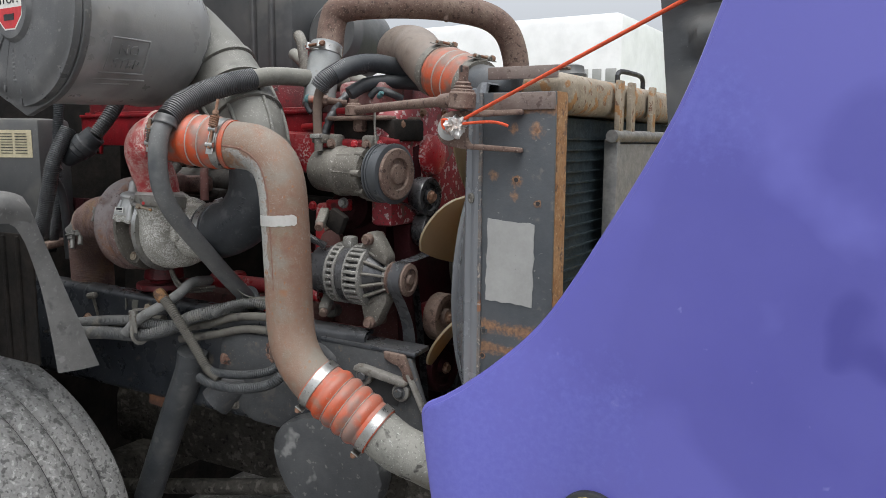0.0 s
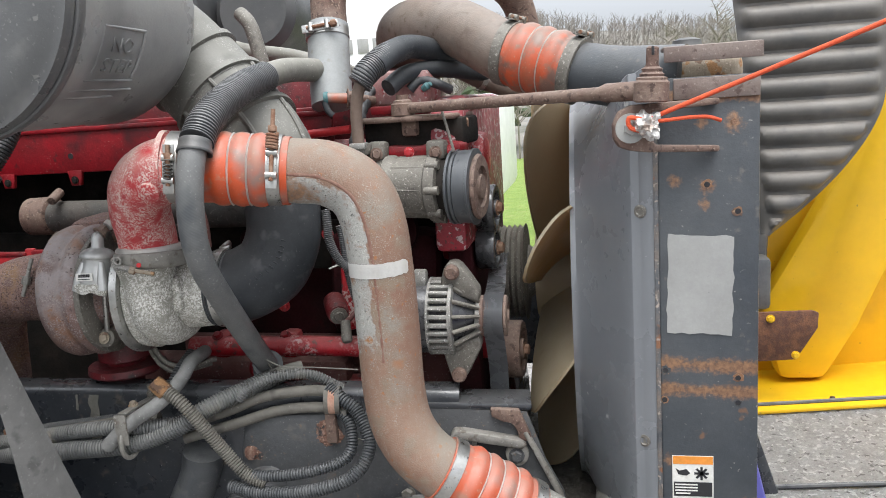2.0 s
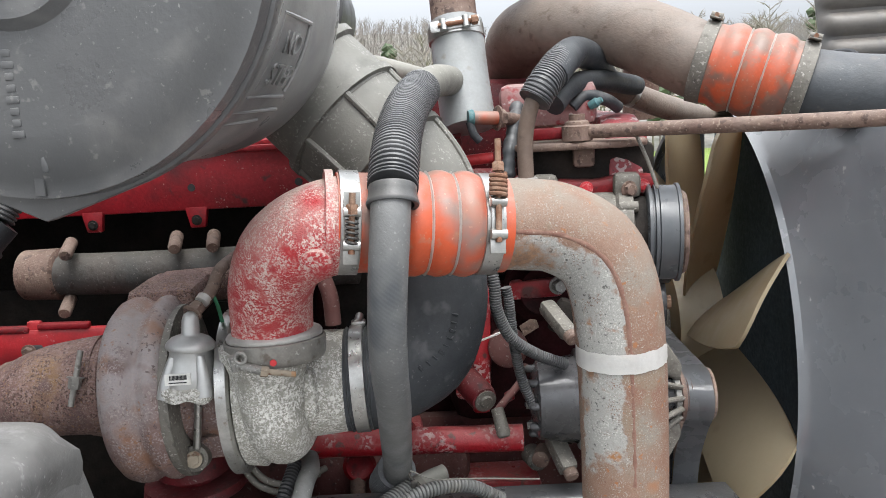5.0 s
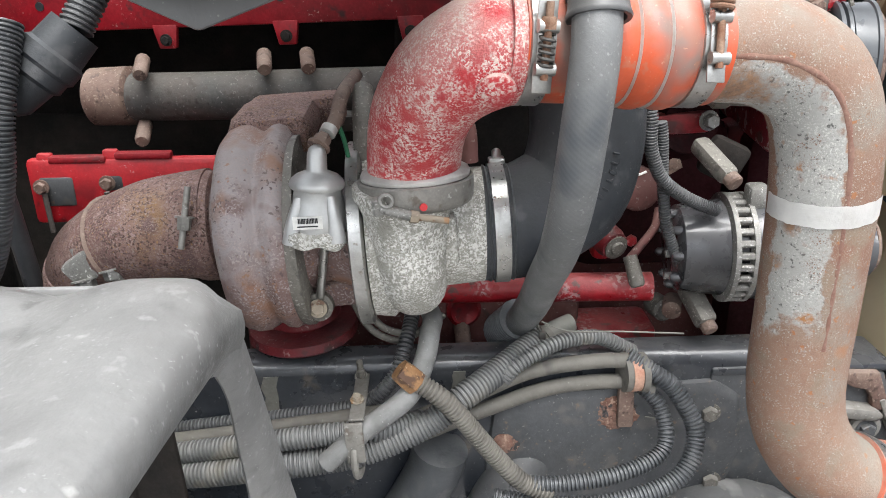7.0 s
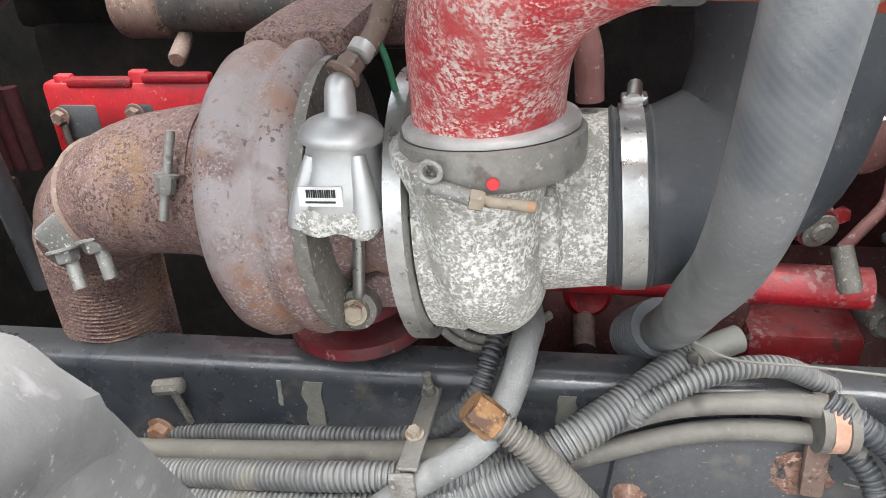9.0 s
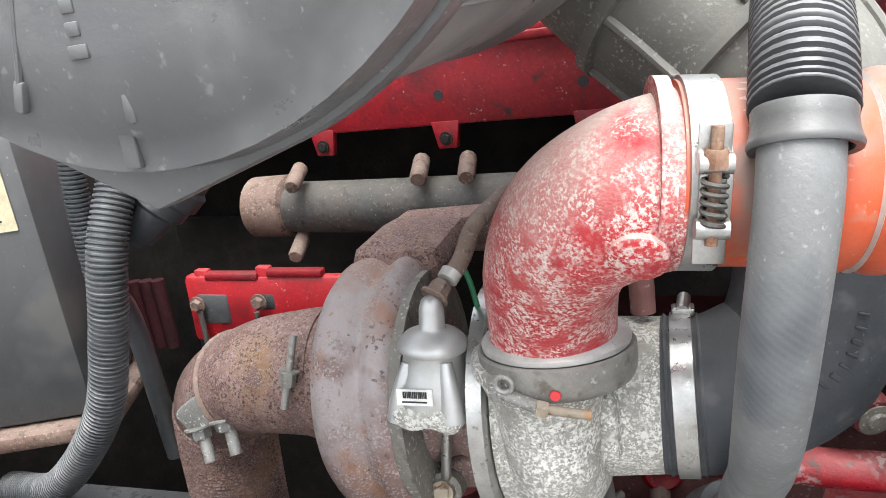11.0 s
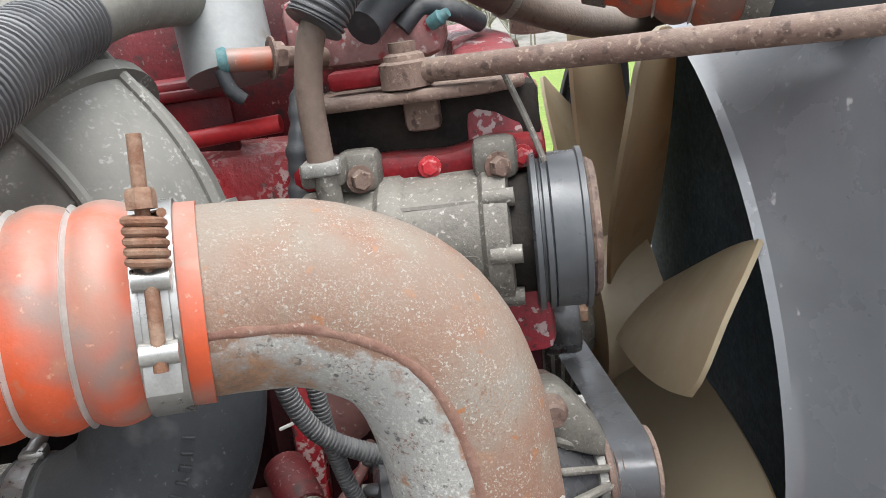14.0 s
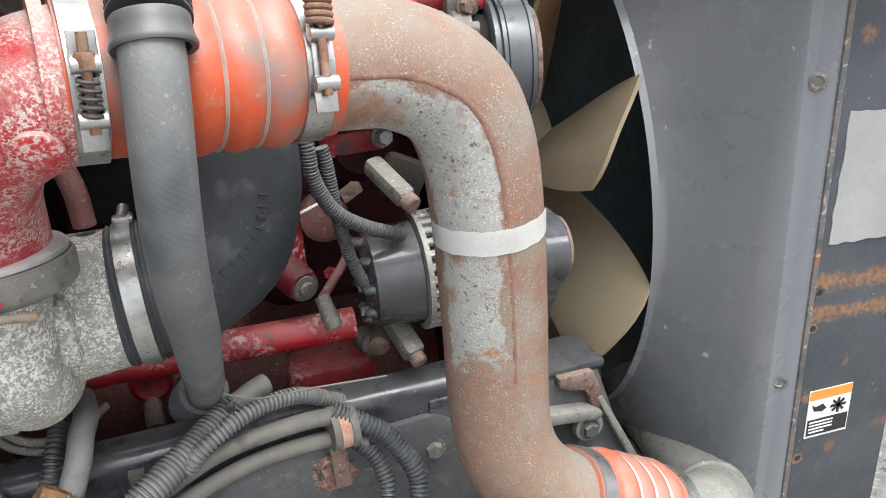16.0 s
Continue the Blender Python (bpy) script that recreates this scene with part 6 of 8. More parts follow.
def comp_bracket():
    e = thing("compressor_bracket", "rusty plate over a dark casting and a red bracket", "bracket", (-0.86, 1.70, 1.6))
    x = (.985, -.1, 0)
    m = axes((-0.865, 1.655, 1.632), x)
    part("red_bracket", slab([(-.11, .004), (-.09, .014), (-.06, .004), (-.03, .006), (.02, .003), (.06, .012), (.10, .006), (.10, -.012), (.05, -.016), (-.02, -.02), (-.11, -.016)], .05, m @ Matrix.Rotation(radians(90), 4, "X"), .006), M_RED, e, "bright red bracket")
    for dx in (-.085, .005, .08):
        part("bolt", hexbolt(m @ V((dx, -.026, -.006)), (0, -1, 0), .007, .005), M_REDPEEL, e)
    part("dark_casting", block((.19, .11, .05), axes((-0.855, 1.712, 1.657), x), .008), M_GRIMESHADE, e)
    part("web", block((.22, .09, .10), axes((-0.88, 1.735, 1.58), x), .012), M_BLOCK, e)
    part("plate", slab([(-.075, -.068), (.06, -.072), (.09, -.05), (.09, .08), (-.09, .08), (-.09, -.05)], .010, axes((-0.862, 1.690, 1.684), x), .004), M_RUSTTUBE, e, "rust-brown mounting plate")
    part("pillar", block((.03, .02, .03), axes((-0.862, 1.650, 1.668), x), .006), M_RUSTTUBE, e)
    part("top_box", block((.14, .09, .065), axes((-0.90, 1.75, 1.74), x), .014), M_FADED, e, "pinkish housing with peeled paint")
    part("red_foot", block((.05, .02, .016), axes((-0.91, 1.660, 1.701), x), .005), M_RED, e)
    part("teal_plug", lathe([(0, .006), (.012, .007), (.014, .005), (.02, .004)], (-0.845, 1.70, 1.735), (.6, -.3, .3), 12), M_TEAL, e, "teal tape on a plug")
    part("wire_clump", tube([(-0.87, 1.70, 1.735), (-.85, 1.705, 1.75), (-.82, 1.71, 1.742), (-.80, 1.73, 1.73)], .009, .006, 10), M_RUBBER, e)
    part("thin_rod", tube([(-.80, 1.62, 1.705), (-.785, 1.60, 1.66), (-.775, 1.59, 1.625)], .0026, .01, 8), M_CASTALU, e)


comp_bracket()


def stay_rod():
    e = thing("stay_rod", "brown rusty radiator stay rod with swivel ends", "rod", (-0.7, 1.55, 1.7))
    a, b = V((-0.871, 1.640, 1.702)), V((-0.465, 1.412, 1.706))
    part("rod", tube([a, a.lerp(b, .1), b], lambda s, L: .0095 + (.004 if s > L - .07 else 0), .01, 18), M_RUSTTUBE, e)
    part("swivel", lathe([(-.012, .018), (-.011, .021), (.008, .021), (.010, .017), (.014, .016), (.016, .011), (.024, .011), (.024, 0)], a, (0, 0, 1), 28), M_RUSTTUBE, e, "rubber-bushed swivel")
    part("bush", lathe([(-.017, .020), (-.015, .024), (.010, .024), (.013, .021), (.016, .021), (.018, .016), (.021, .017), (.024, .0135), (.028, .0145), (.031, .010), (.033, .010)], b + V((.004, -.002, 0)), (.05, 0, 1), 28), M_RUSTTUBE, e, "rubber-bushed rod end")
    part("bolt", lathe([(.030, .0085), (.056, .0085), (.058, .006), (.058, 0)], b + V((.004, -.002, 0)), (.05, 0, 1), 12), M_RUSTTUBE, e)
    part("bolt_slot", block((.004, .010, .012), b + V((.0065, -.0065, .052)), .001), M_INKSHADE, e)


stay_rod()


def alternator():
    e = thing("alternator", "oxidised aluminium alternator with slotted frame and dark stator ring", "alternator", (-0.83, 1.6, 1.28))
    c, d = V((-0.826, 1.608, 1.332)), V((.999, .03, -.02)).normalized()
    up = V((0, 0, 1))
    side = d.cross(up).normalized()
    part("rear_cover", lathe([(-.124, 0), (-.124, .044), (-.117, .055), (-.075, .060), (-.065, .062), (-.06, .056)], c, d, 40), M_BELT, e, "black rear cover")
    part("stator", lathe([(-.034, .06), (-.034, .0665), (-.012, .0665), (-.012, .06)], c, d, 48), M_BELT, e, "dark laminated stator ring")
    part("winding", lathe([(-.06, .05), (-.055, .058), (.026, .058), (.030, .05)], c, d, 36), M_BELT, e)
    for lo, hi in ((-.064, -.054), (-.042, -.032), (-.014, -.006), (.024, .034)):
        part("frame_ring", lathe([(lo, .056), (lo + .002, .070), (hi - .002, .070), (hi, .056)], c, d, 48), M_ALTALU, e)
    for i in range(28):
        a = radians(i * 360 / 28)
        u = up * math.cos(a) + side * math.sin(a)
        for s0, s1 in ((-.058, -.038), (-.010, .028)):
            part("slot_bar", block((s1 - s0, .0085, .010), axes(c + d * (s0 + s1) / 2 + u * .0645, d, u), .002, 1), M_ALTALU, e)
        if i % 2 == 0:
            part("spoke", block((.056, .0065, .009), axes(c + d * .056 + u * .047, (d * .046 - u * .031), u), .002, 1), M_CASTALU, e)
    part("front_dark", lathe([(.026, .060), (.034, .056), (.076, .024), (.076, 0)], c, d, 36), M_BELT, e)
    part("nose", lathe([(.066, .024), (.070, .033), (.078, .032), (.082, .024), (.086, .02)], c, d), M_ALTALU, e)
    part("pulley", lathe([(.076, .02), (.078, .036), (.083, .037), (.085, .032)] + [(.086 + i * .003, .031 if i % 2 else .034) for i in range(10)] + [(.118, .034), (.120, .037), (.124, .036), (.126, .026), (.122, .024), (.122, .012), (.128, .010), (.128, 0)], c, d, 40), M_RUSTTUBE, e, "rusty pulley")
    for pts, z, s0 in (([(.008, .056), (.016, .088), (.024, .102), (.043, .102), (.058, .084), (.080, .050), (.077, .030), (.03, .046)], .086, .034), ([(.008, -.056), (.018, -.094), (.025, -.114), (.044, -.116), (.056, -.098), (.080, -.050), (.077, -.030), (.03, -.046)], -.101, .036)):
        arm = part("ear", slab(pts if z < 0 else pts[::-1], .040, axes(c + side * .006, d, up) @ Matrix.Rotation(radians(90), 4, "X"), .007), M_CASTALU, e, "dirty cast mounting ear")
        part("bolt", lathe([(-.05, .0135), (.006, .0135), (.008, .010), (.014, .0095), (.014, 0)], c + d * s0 + side * .028 + up * z, side, 16), M_RUSTTUBE, arm)
    part("rear_tab", block((.026, .03, .030), axes(c + d * -.026 + side * .012 + up * .072, d), .006), M_ALTALU, e)
    for p, q, w in ((V((-.922, 1.590, 1.468)), V((-.905, 1.556, 1.450)), .026), (V((-.920, 1.600, 1.272)), V((-.909, 1.572, 1.252)), .030)):
        arm = part("rear_arm", block(((q - p).length + .024, w * .85, w * .8), axes(p.lerp(q, .5), q - p), .006), M_CASTALU, e, "dirty mounting arm")
        part("web", block((.05, .022, .05), axes(p + V((.028, .012, -.018 if p.z > 1.4 else .022)), (1, -.1, -.5 if p.z > 1.4 else .5)), .008), M_GRIMESHADE, arm)
        part("bolt", lathe([(0, .0100), (.010, .0100), (.012, .008), (.012, 0)], q + (q - p).normalized() * .011, q - p, 14), M_RUSTTUBE, arm)
    for i in range(9):
        a = radians(200 + i * 40)
        u = up * math.cos(a) + side * math.sin(a)
        part("cover_stud", lathe([(0, .006), (.012, .006), (.016, .003)], c + d * -.116 + u * .046, -d, 8), M_BELT, e)
    for i in range(3):
        part("terminal", lathe([(0, .005), (.014, .005), (.014, 0)], c + d * -.120 + side * .02 + up * (.03 - i * .03), -d, 8), M_ALTALU, e)


alternator()


def idlers():
    for c, r, mat in (((-0.745, 1.742, 1.505), .043, M_BELT), ((-0.75, 1.76, 1.425), .04, M_BELT), ((-0.71, 1.765, 1.217), .055, M_RUSTTUBE), ((-0.745, 1.813, 1.077), .060, M_BLOCK)):
        e = thing("idler_pulley", "black belt idler pulley on the engine front" if mat == M_BELT else "dull brown belt pulley low on the engine front", "pulley", V(c) - V((0, 0, r)), group="idler pulleys")
        part("wheel", lathe([(-.018, r * .5), (-.018, r), (-.015, r * 1.04), (.015, r * 1.04), (.018, r), (.018, r * .78), (.010, r * .74), (.010, r * .4), (.020, r * .36), (.02, 0)], c, (.99, -.06, 0), 36), mat, e)
        part("hub_bolt", hexbolt(V(c) + V((.02, -.003, 0)), (.985, -.15, 0), .011, .01), M_RUSTBOLT, e)
        part("bracket", block((.08, .05, .05), V(c) + V((-.055, .03, 0)), .01), M_RED, e)


idlers()


def front_cover():
    e = thing("timing_cover", "red timing cover with heavily peeling paint", "engine cover", (-0.80, 1.9, 0.85))
    m = axes((-0.80, 1.92, 1.3), (0, 1, 0), (0, 0, 1))
    r = m @ Matrix.Rotation(radians(90), 4, "X")
    part("upper_plate", slab([(-.28, .14), (-.27, .36), (-.25, .40), (-.18, .42), (.3, .42), (.3, .14)], .06, r, .012), M_REDFLAKE, e, "flaking red upper plate")
    part("lower_plate", slab([(-.20, .14), (.3, .14), (.3, -.4), (-.16, -.4)], .05, r, .01), M_BLOCK, e, "lower plate darkened for oil and shade")
    for y, z in ((-.25, .2), (-.255, .3), (-.24, .37), (-.15, .40), (-.05, .40)):
        part("bolt", hexbolt(m @ V((y, 0, z)) + V((.03, 0, 0)), (1, 0, 0), .009, .008), M_RUSTBOLT, e)
    part("boss", lathe([(0, .05), (.02, .046), (.025, .03), (.025, 0)], (-0.77, 1.80, 1.60), (1, 0, 0), 24), M_REDPEEL, e)
    part("damper", lathe([(0, .05), (.0, .12), (.05, .125), (.055, .10), (.055, .05), (.06, 0)], (-0.77, 1.98, 1.0), (1, 0, 0), 40), M_BELT, e, "dark crank damper")


front_cover()
FC = V((-0.628, 1.985, 1.325))


def fan():
    e = thing("cooling_fan", "beige plastic engine cooling fan with broad blades", "fan", FC - V((0, 0, .12)))
    part("hub", lathe([(-.05, .05), (-.045, .10), (.03, .11), (.035, .06), (.05, .05), (.05, 0)], FC, (1, 0, 0), 40), M_FAN, e)
    part("pulley", lathe([(-.13, .06), (-.13, .105)] + [(-.125 + i * .006, .105 if i % 2 else .098) for i in range(9)] + [(-.07, .108), (-.065, .06), (-.05, .05)], FC, (1, 0, 0), 48), M_CASTALU, e, "ribbed metal fan pulley")
    for i in range(9):
        a0 = radians(i * 40 + 199.7)
        bm = bmesh.new()
        rows = []
        for k in range(11):
            s = k / 10
            rr = .095 + .322 * s
            half = .046 + .034 * math.sin(min(1, s * 1.15) * 1.57)
            tw = radians(49 - 17 * s)
            row = []
            for j in range(9):
                q = j / 8 * 2 - 1
                w = q * half
                ang = a0 + math.cos(tw) * w / rr
                bow = .014 * (1 - q * q)
                rk = rr - .026 * s ** 5 * abs(q) ** 3
                row.append(bm.verts.new(FC + V((-math.sin(tw) * w - bow * math.cos(tw), rk * math.cos(ang), rk * math.sin(ang)))))
            rows.append(row)
        for p, q in zip(rows, rows[1:]):
            for j in range(8):
                bm.faces.new((p[j], p[j + 1], q[j + 1], q[j]))
        bmesh.ops.recalc_face_normals(bm, faces=bm.faces[:])
        bmesh.ops.solidify(bm, geom=bm.faces[:], thickness=.005)
        part("blade", bm, M_FAN, e)


fan()


def belt():
    e = thing("drive_belt", "black ribbed drive belt round alternator and fan pulleys", "belt", (-0.715, 1.65, 1.2))
    d = V((.985, -.15, 0)).normalized()

    def strap(pts, w=.036):
        bm = bmesh.new()
        cs = spline(pts, .01)
        rows = []
        for i, c in enumerate(cs):
            rows.append([bm.verts.new(c - d * w / 2), bm.verts.new(c + d * w / 2)])
        for p, q in zip(rows, rows[1:]):
            bm.faces.new((p[0], p[1], q[1], q[0]))
        bmesh.ops.solidify(bm, geom=bm.faces[:], thickness=.004)
        return bm

    A = V((-0.724, 1.611, 1.330))
    part("belt_run", strap([(-0.748, 1.93, 1.386), (-0.739, 1.80, 1.378), (-0.730, 1.70, 1.370), A + V((0, .012, .037)), A + V((0, -.012, .034)), A + V((0, -.032, .016)), A + V((0, -.036, -.004)), A + V((0, -.028, -.024)), A + V((-.001, .0, -.06)), (-0.727, 1.645, 1.20), (-0.731, 1.655, 1.08), (-0.734, 1.662, .98)]), M_STRAP, e, "belt back with sky sheen in its colour")
    part("back_run", strap([(-0.726, 1.66, 1.345), (-0.738, 1.70, 1.25), (-0.742, 1.73, 1.10), (-0.745, 1.75, .98)], .022), M_BELT, e)
    part("upper_run", strap([(-0.752, 1.59, 1.51), (-0.752, 1.66, 1.495), (-0.752, 1.72, 1.47), (-0.752, 1.75, 1.463)], .022), M_BELT, e)


belt()

# ---------------------------------------------------------------- radiator
def radiator():
    e = thing("radiator", "radiator with slate grey steel side channel, rust streaks and dark fins", "radiator", (-0.38, 2.0, 0.75))
    post = part("side_channel", block((.142, .006, .95), V((-0.379, 1.471, 1.245)), .002), M_POSTRUST, e, "slate grey steel side channel")
    part("rear_flange", block((.007, .012, .95), V((-0.4535, 1.471, 1.245)), .001), M_POSTEDGE, post, "chipped channel edge")
    part("front_flange", block((.006, .048, .95), V((-0.311, 1.499, 1.245)), .002), M_OCHRE, post, "rusted channel edge")
    re_ = random.Random(33)
    patch_edge = [(x + re_.uniform(-.0018, .0018), z + re_.uniform(-.0018, .0018)) for x, z in
                  [(-.049 + .094 * k / 9, -.075 - .004 * k / 9) for k in range(9)] + [(.045 + .004 * k / 12, -.079 + .151 * k / 12) for k in range(12)]
                  + [(.049 - .095 * k / 9, .072 + .006 * k / 9) for k in range(9)] + [(-.046 - .003 * k / 12, .078 - .153 * k / 12) for k in range(12)]]
    part("bare_patch", slab(patch_edge, .0012, axes((-0.391, 1.4672, 1.415), (1, 0, 0)) @ Matrix.Rotation(radians(90), 4, "X"), 0), M_PLATE, post, "bare grey primer patch")
    rr = random.Random(21)
    for x, z, halo in ((-.381, 1.565, .010), (-.338, 1.524, .009), (-.443, 1.280, .009), (-.337, 1.268, .009), (-.445, 1.232, .007), (-.337, 1.228, .007), (-.440, 1.038, .010), (-.344, 1.654, .0)):
        if halo:
            ring = [(halo * rr.uniform(.6, 1.05) * math.cos(k * .449), halo * rr.uniform(.6, 1.05) * math.sin(k * .449)) for k in range(14)]
            part("rust_ring", slab(ring[::-1], .0008, axes((x, 1.4674, z), (1, 0, 0)) @ Matrix.Rotation(radians(90), 4, "X"), 0), M_RUSTPAINT, post)
        part("hole", lathe([(0, .0042), (.0012, .0042), (.0013, 0)], (x, 1.4678, z), (0, -1, 0), 12), M_INKSHADE if halo else M_RUSTBOLT, post)
    # warning label
    lb = part("warning_label", block((.062, .001, .072), V((-0.404, 1.4672, 1.103)), 0), M_STICKER_WHITE, post, "white and orange fan warning label")
    part("orange_strip", block((.060, .001, .013), V((-0.404, 1.4664, 1.132)), 0), M_STICKER_ORANGE, lb)
    part("text_field", block((.058, .001, .024), V((-0.404, 1.4664, 1.083)), 0), M_INKSHADE, lb)
    for i in range(4):
        part("text_bar", block((.034 - (i == 3) * .012, .001, .002), V((-0.414 - (i == 3) * .005, 1.4658, 1.091 - i * .005)), 0), M_STICKER_WHITE, lb)
    for i in range(4):
        a = radians(45 * i)
        part("fan_mark", block((.022, .001, .0035), axes((-0.391, 1.4664, 1.110), (math.cos(a), 0, math.sin(a)), (0, 1, 0)) @ Matrix.Rotation(radians(90), 4, "X"), 0), M_INKSHADE, lb)
    part("hand_mark", slab([(-.012, .004), (-.006, .0), (.004, .003), (.010, -.004), (.004, -.008), (-.008, -.006)], .001, axes((-0.418, 1.4664, 1.114), (1, 0, 0)) @ Matrix.Rotation(radians(90), 4, "X"), 0), M_INKSHADE, lb)
    part("core", block((.07, 1.06, .92), V((-0.385, 2.03, 1.22)), .004), M_FIN, e, "dark radiator core")
    for i in range(40):
        part("core_fin", block((.006, 1.02, .003), V((-0.347, 2.04, .80 + i * .0215)), 0), M_FIN, e)
    part("condenser", block((.02, .58, .76), V((-0.310, 2.07, 1.25)), .004), M_COND, e, "grey condenser in front of the core")
    part("condenser_edge", block((.03, .02, .78), V((-0.310, 1.78, 1.25)), .004), M_COND, e)
    part("condenser_tube", tube([(-0.305, 1.76, 1.645), (-0.305, 2.38, 1.645)], .013, .05, 14), M_COND, e)
    t = part("top_tank", block((.12, 1.03, .075), V((-0.376, 2.055, 1.722)), .022, 3), M_TANK, e, "brown top tank with peeling paint")
    part("grab_handle", tube([(-.36, 1.95, 1.76), (-.36, 1.96, 1.79), (-.36, 2.05, 1.795), (-.36, 2.14, 1.79), (-.36, 2.15, 1.76)], .006, .01, 8), M_INKSHADE, t)
    part("top_lip", block((.135, .05, .006), V((-0.372, 1.50, 1.762)), .002), M_LIP, t)
    part("lip_edge", block((.135, .004, .022), V((-0.372, 1.466, 1.753)), .0015), M_LIP, t, "brown folded sheet lip")
    part("lower_strip", block((.118, .006, .030), V((-0.368, 1.4655, 1.7035)), .0015), M_LIP, t, "brown folded sheet strip")
    part("filler_cap", lathe([(0, .03), (.012, .03), (.016, .026), (.028, .024), (.032, .012), (.032, 0)], (-0.38, 1.72, 1.757), (0, 0, 1)), M_BLKPLA, t, "black filler cap")
    for y in (1.80, 1.88, 2.04, 2.3):
        part("tank_strap", block((.012, .03, .12), V((-0.304, y, 1.70)), .003), M_TANK, t)
    # U-shaped bracket with a bolt
    out = [(-.030, -.030), (-.004, -.034), (.10, -.040), (.10, -.031), (.006, -.024), (.001, -.014), (.001, .022), (.10, .027), (.10, .036), (-.028, .034), (-.046, .026), (-.055, .008), (-.054, -.012), (-.046, -.024)]
    br = part("bracket", slab(out, .014, axes((-0.462, 1.432, 1.653), (1, .30, 0)) @ Matrix.Rotation(radians(90), 4, "X"), .003), M_RUSTTUBE, e, "rusty bent bracket")
    part("washer", lathe([(0, .021), (.003, .021), (.0035, .009), (.003, .009), (.003, 0)], (-0.490, 1.414, 1.655), (.1, -1, 0), 24), M_PLATE, br, "galvanised washer")
    part("bolt", hexbolt((-0.490, 1.411, 1.655), (.1, -1, 0), .010, .007, washer=False), M_PLATE, br)
    return e


radiator()


def shroud():
    e = thing("fan_shroud", "grey plastic fan shroud with round opening", "shroud", (-0.5, 1.6, 0.85))
    n = 96
    c, Ro = V((0, 2.02, 1.30)), .425
    outer = ((-.4505, 1.0), (-.462, 1.0), (-.468, .985), (-.474, .965), (-.477, .950), (-.489, .938), (-.495, .90), (-.508, .74), (-.524, .55), (-.540, .36), (-.556, .19), (-.570, .07), (-.578, .015), (-.587, .0))
    bm = bmesh.new()
    rows = []
    for back in (0, 1):
        for x, k in (outer if not back else reversed(outer)):
            row = []
            for i in range(n):
                a = 2 * math.pi * i / n
                cy, cz = math.cos(a), math.sin(a)
                sq = min((.552 if cy < 0 else .53) / max(abs(cy), 1e-6), .47 / max(abs(cz), 1e-6))
                r = Ro * (1 - k) + sq * k - .005 * back
                row.append(bm.verts.new((x + .003 * back - .05 * max(0, cy) * (1 - k), c.y + cy * r, c.z - .03 * k + cz * r)))
            rows.append(row)
    rows.append(rows[0])
    for p, q in zip(rows, rows[1:]):
        for i in range(n):
            bm.faces.new((p[i], q[i], q[(i + 1) % n], p[(i + 1) % n]))
    bmesh.ops.recalc_face_normals(bm, faces=bm.faces[:])
    geom = bm.verts[:] + bm.edges[:] + bm.faces[:]
    cutting = bmesh.ops.bisect_plane(bm, geom=geom, plane_co=(0, 0, .985), plane_no=(.15, 0, -1), clear_outer=True)
    bmesh.ops.holes_fill(bm, edges=[g for g in cutting["geom_cut"] if isinstance(g, bmesh.types.BMEdge)], sides=0)
    bmesh.ops.recalc_face_normals(bm, faces=bm.faces[:])
    part("shell", bm, M_SHROUD, e, smooth=30)
    for z in (1.528, 1.16):
        part("screw_eye", lathe([(-.004, .010), (.0015, .010), (.0025, .0065), (.0005, .005), (.0005, 0)], (-0.476, 1.4745, z), (-.55, -1, 0), 18), M_CASTALU, e)


shroud()


def rope():
    e = thing("cord", "taut orange cord tied to the radiator bracket", "cord", (-0.484, 1.41, 1.63))
    a, b = V((-0.478, 1.408, 1.662)), V((-0.102, 1.299, 1.803))
    part("line", tube([a, b, b + (b - a) * 1.5], .0032, .02, 10), M_ROPE, e)
    part("knot", tube([a, a + V((.016, -.012, .006)), a + V((.010, -.014, -.010)), a + V((-.012, -.010, -.006)), a + V((-.014, -.012, .008)), a + V((.006, -.014, .004))], .0033, .004, 8), M_ROPE, e)
    part("tail", tube([a, a + V((.035, -.012, .002)), a + V((.065, -.012, .004)), a + V((.090, -.006, .003)), a + V((.108, .0, -.003))], .0026, .006, 8), M_ROPE, e)
    bm = bmesh.new()
    bmesh.ops.create_icosphere(bm, subdivisions=4, radius=.017, matrix=Matrix.Translation(V((-0.468, 1.398, 1.660))))
    for v in bm.verts:
        v.co += (v.co - V((-0.468, 1.398, 1.660))) * (.55 * noise.noise(v.co * 70) + .5 * noise.noise(v.co * 190))
    part("wrap", bm, M_FOIL, e, "crumpled pale tape wrap", smooth=0)


rope()

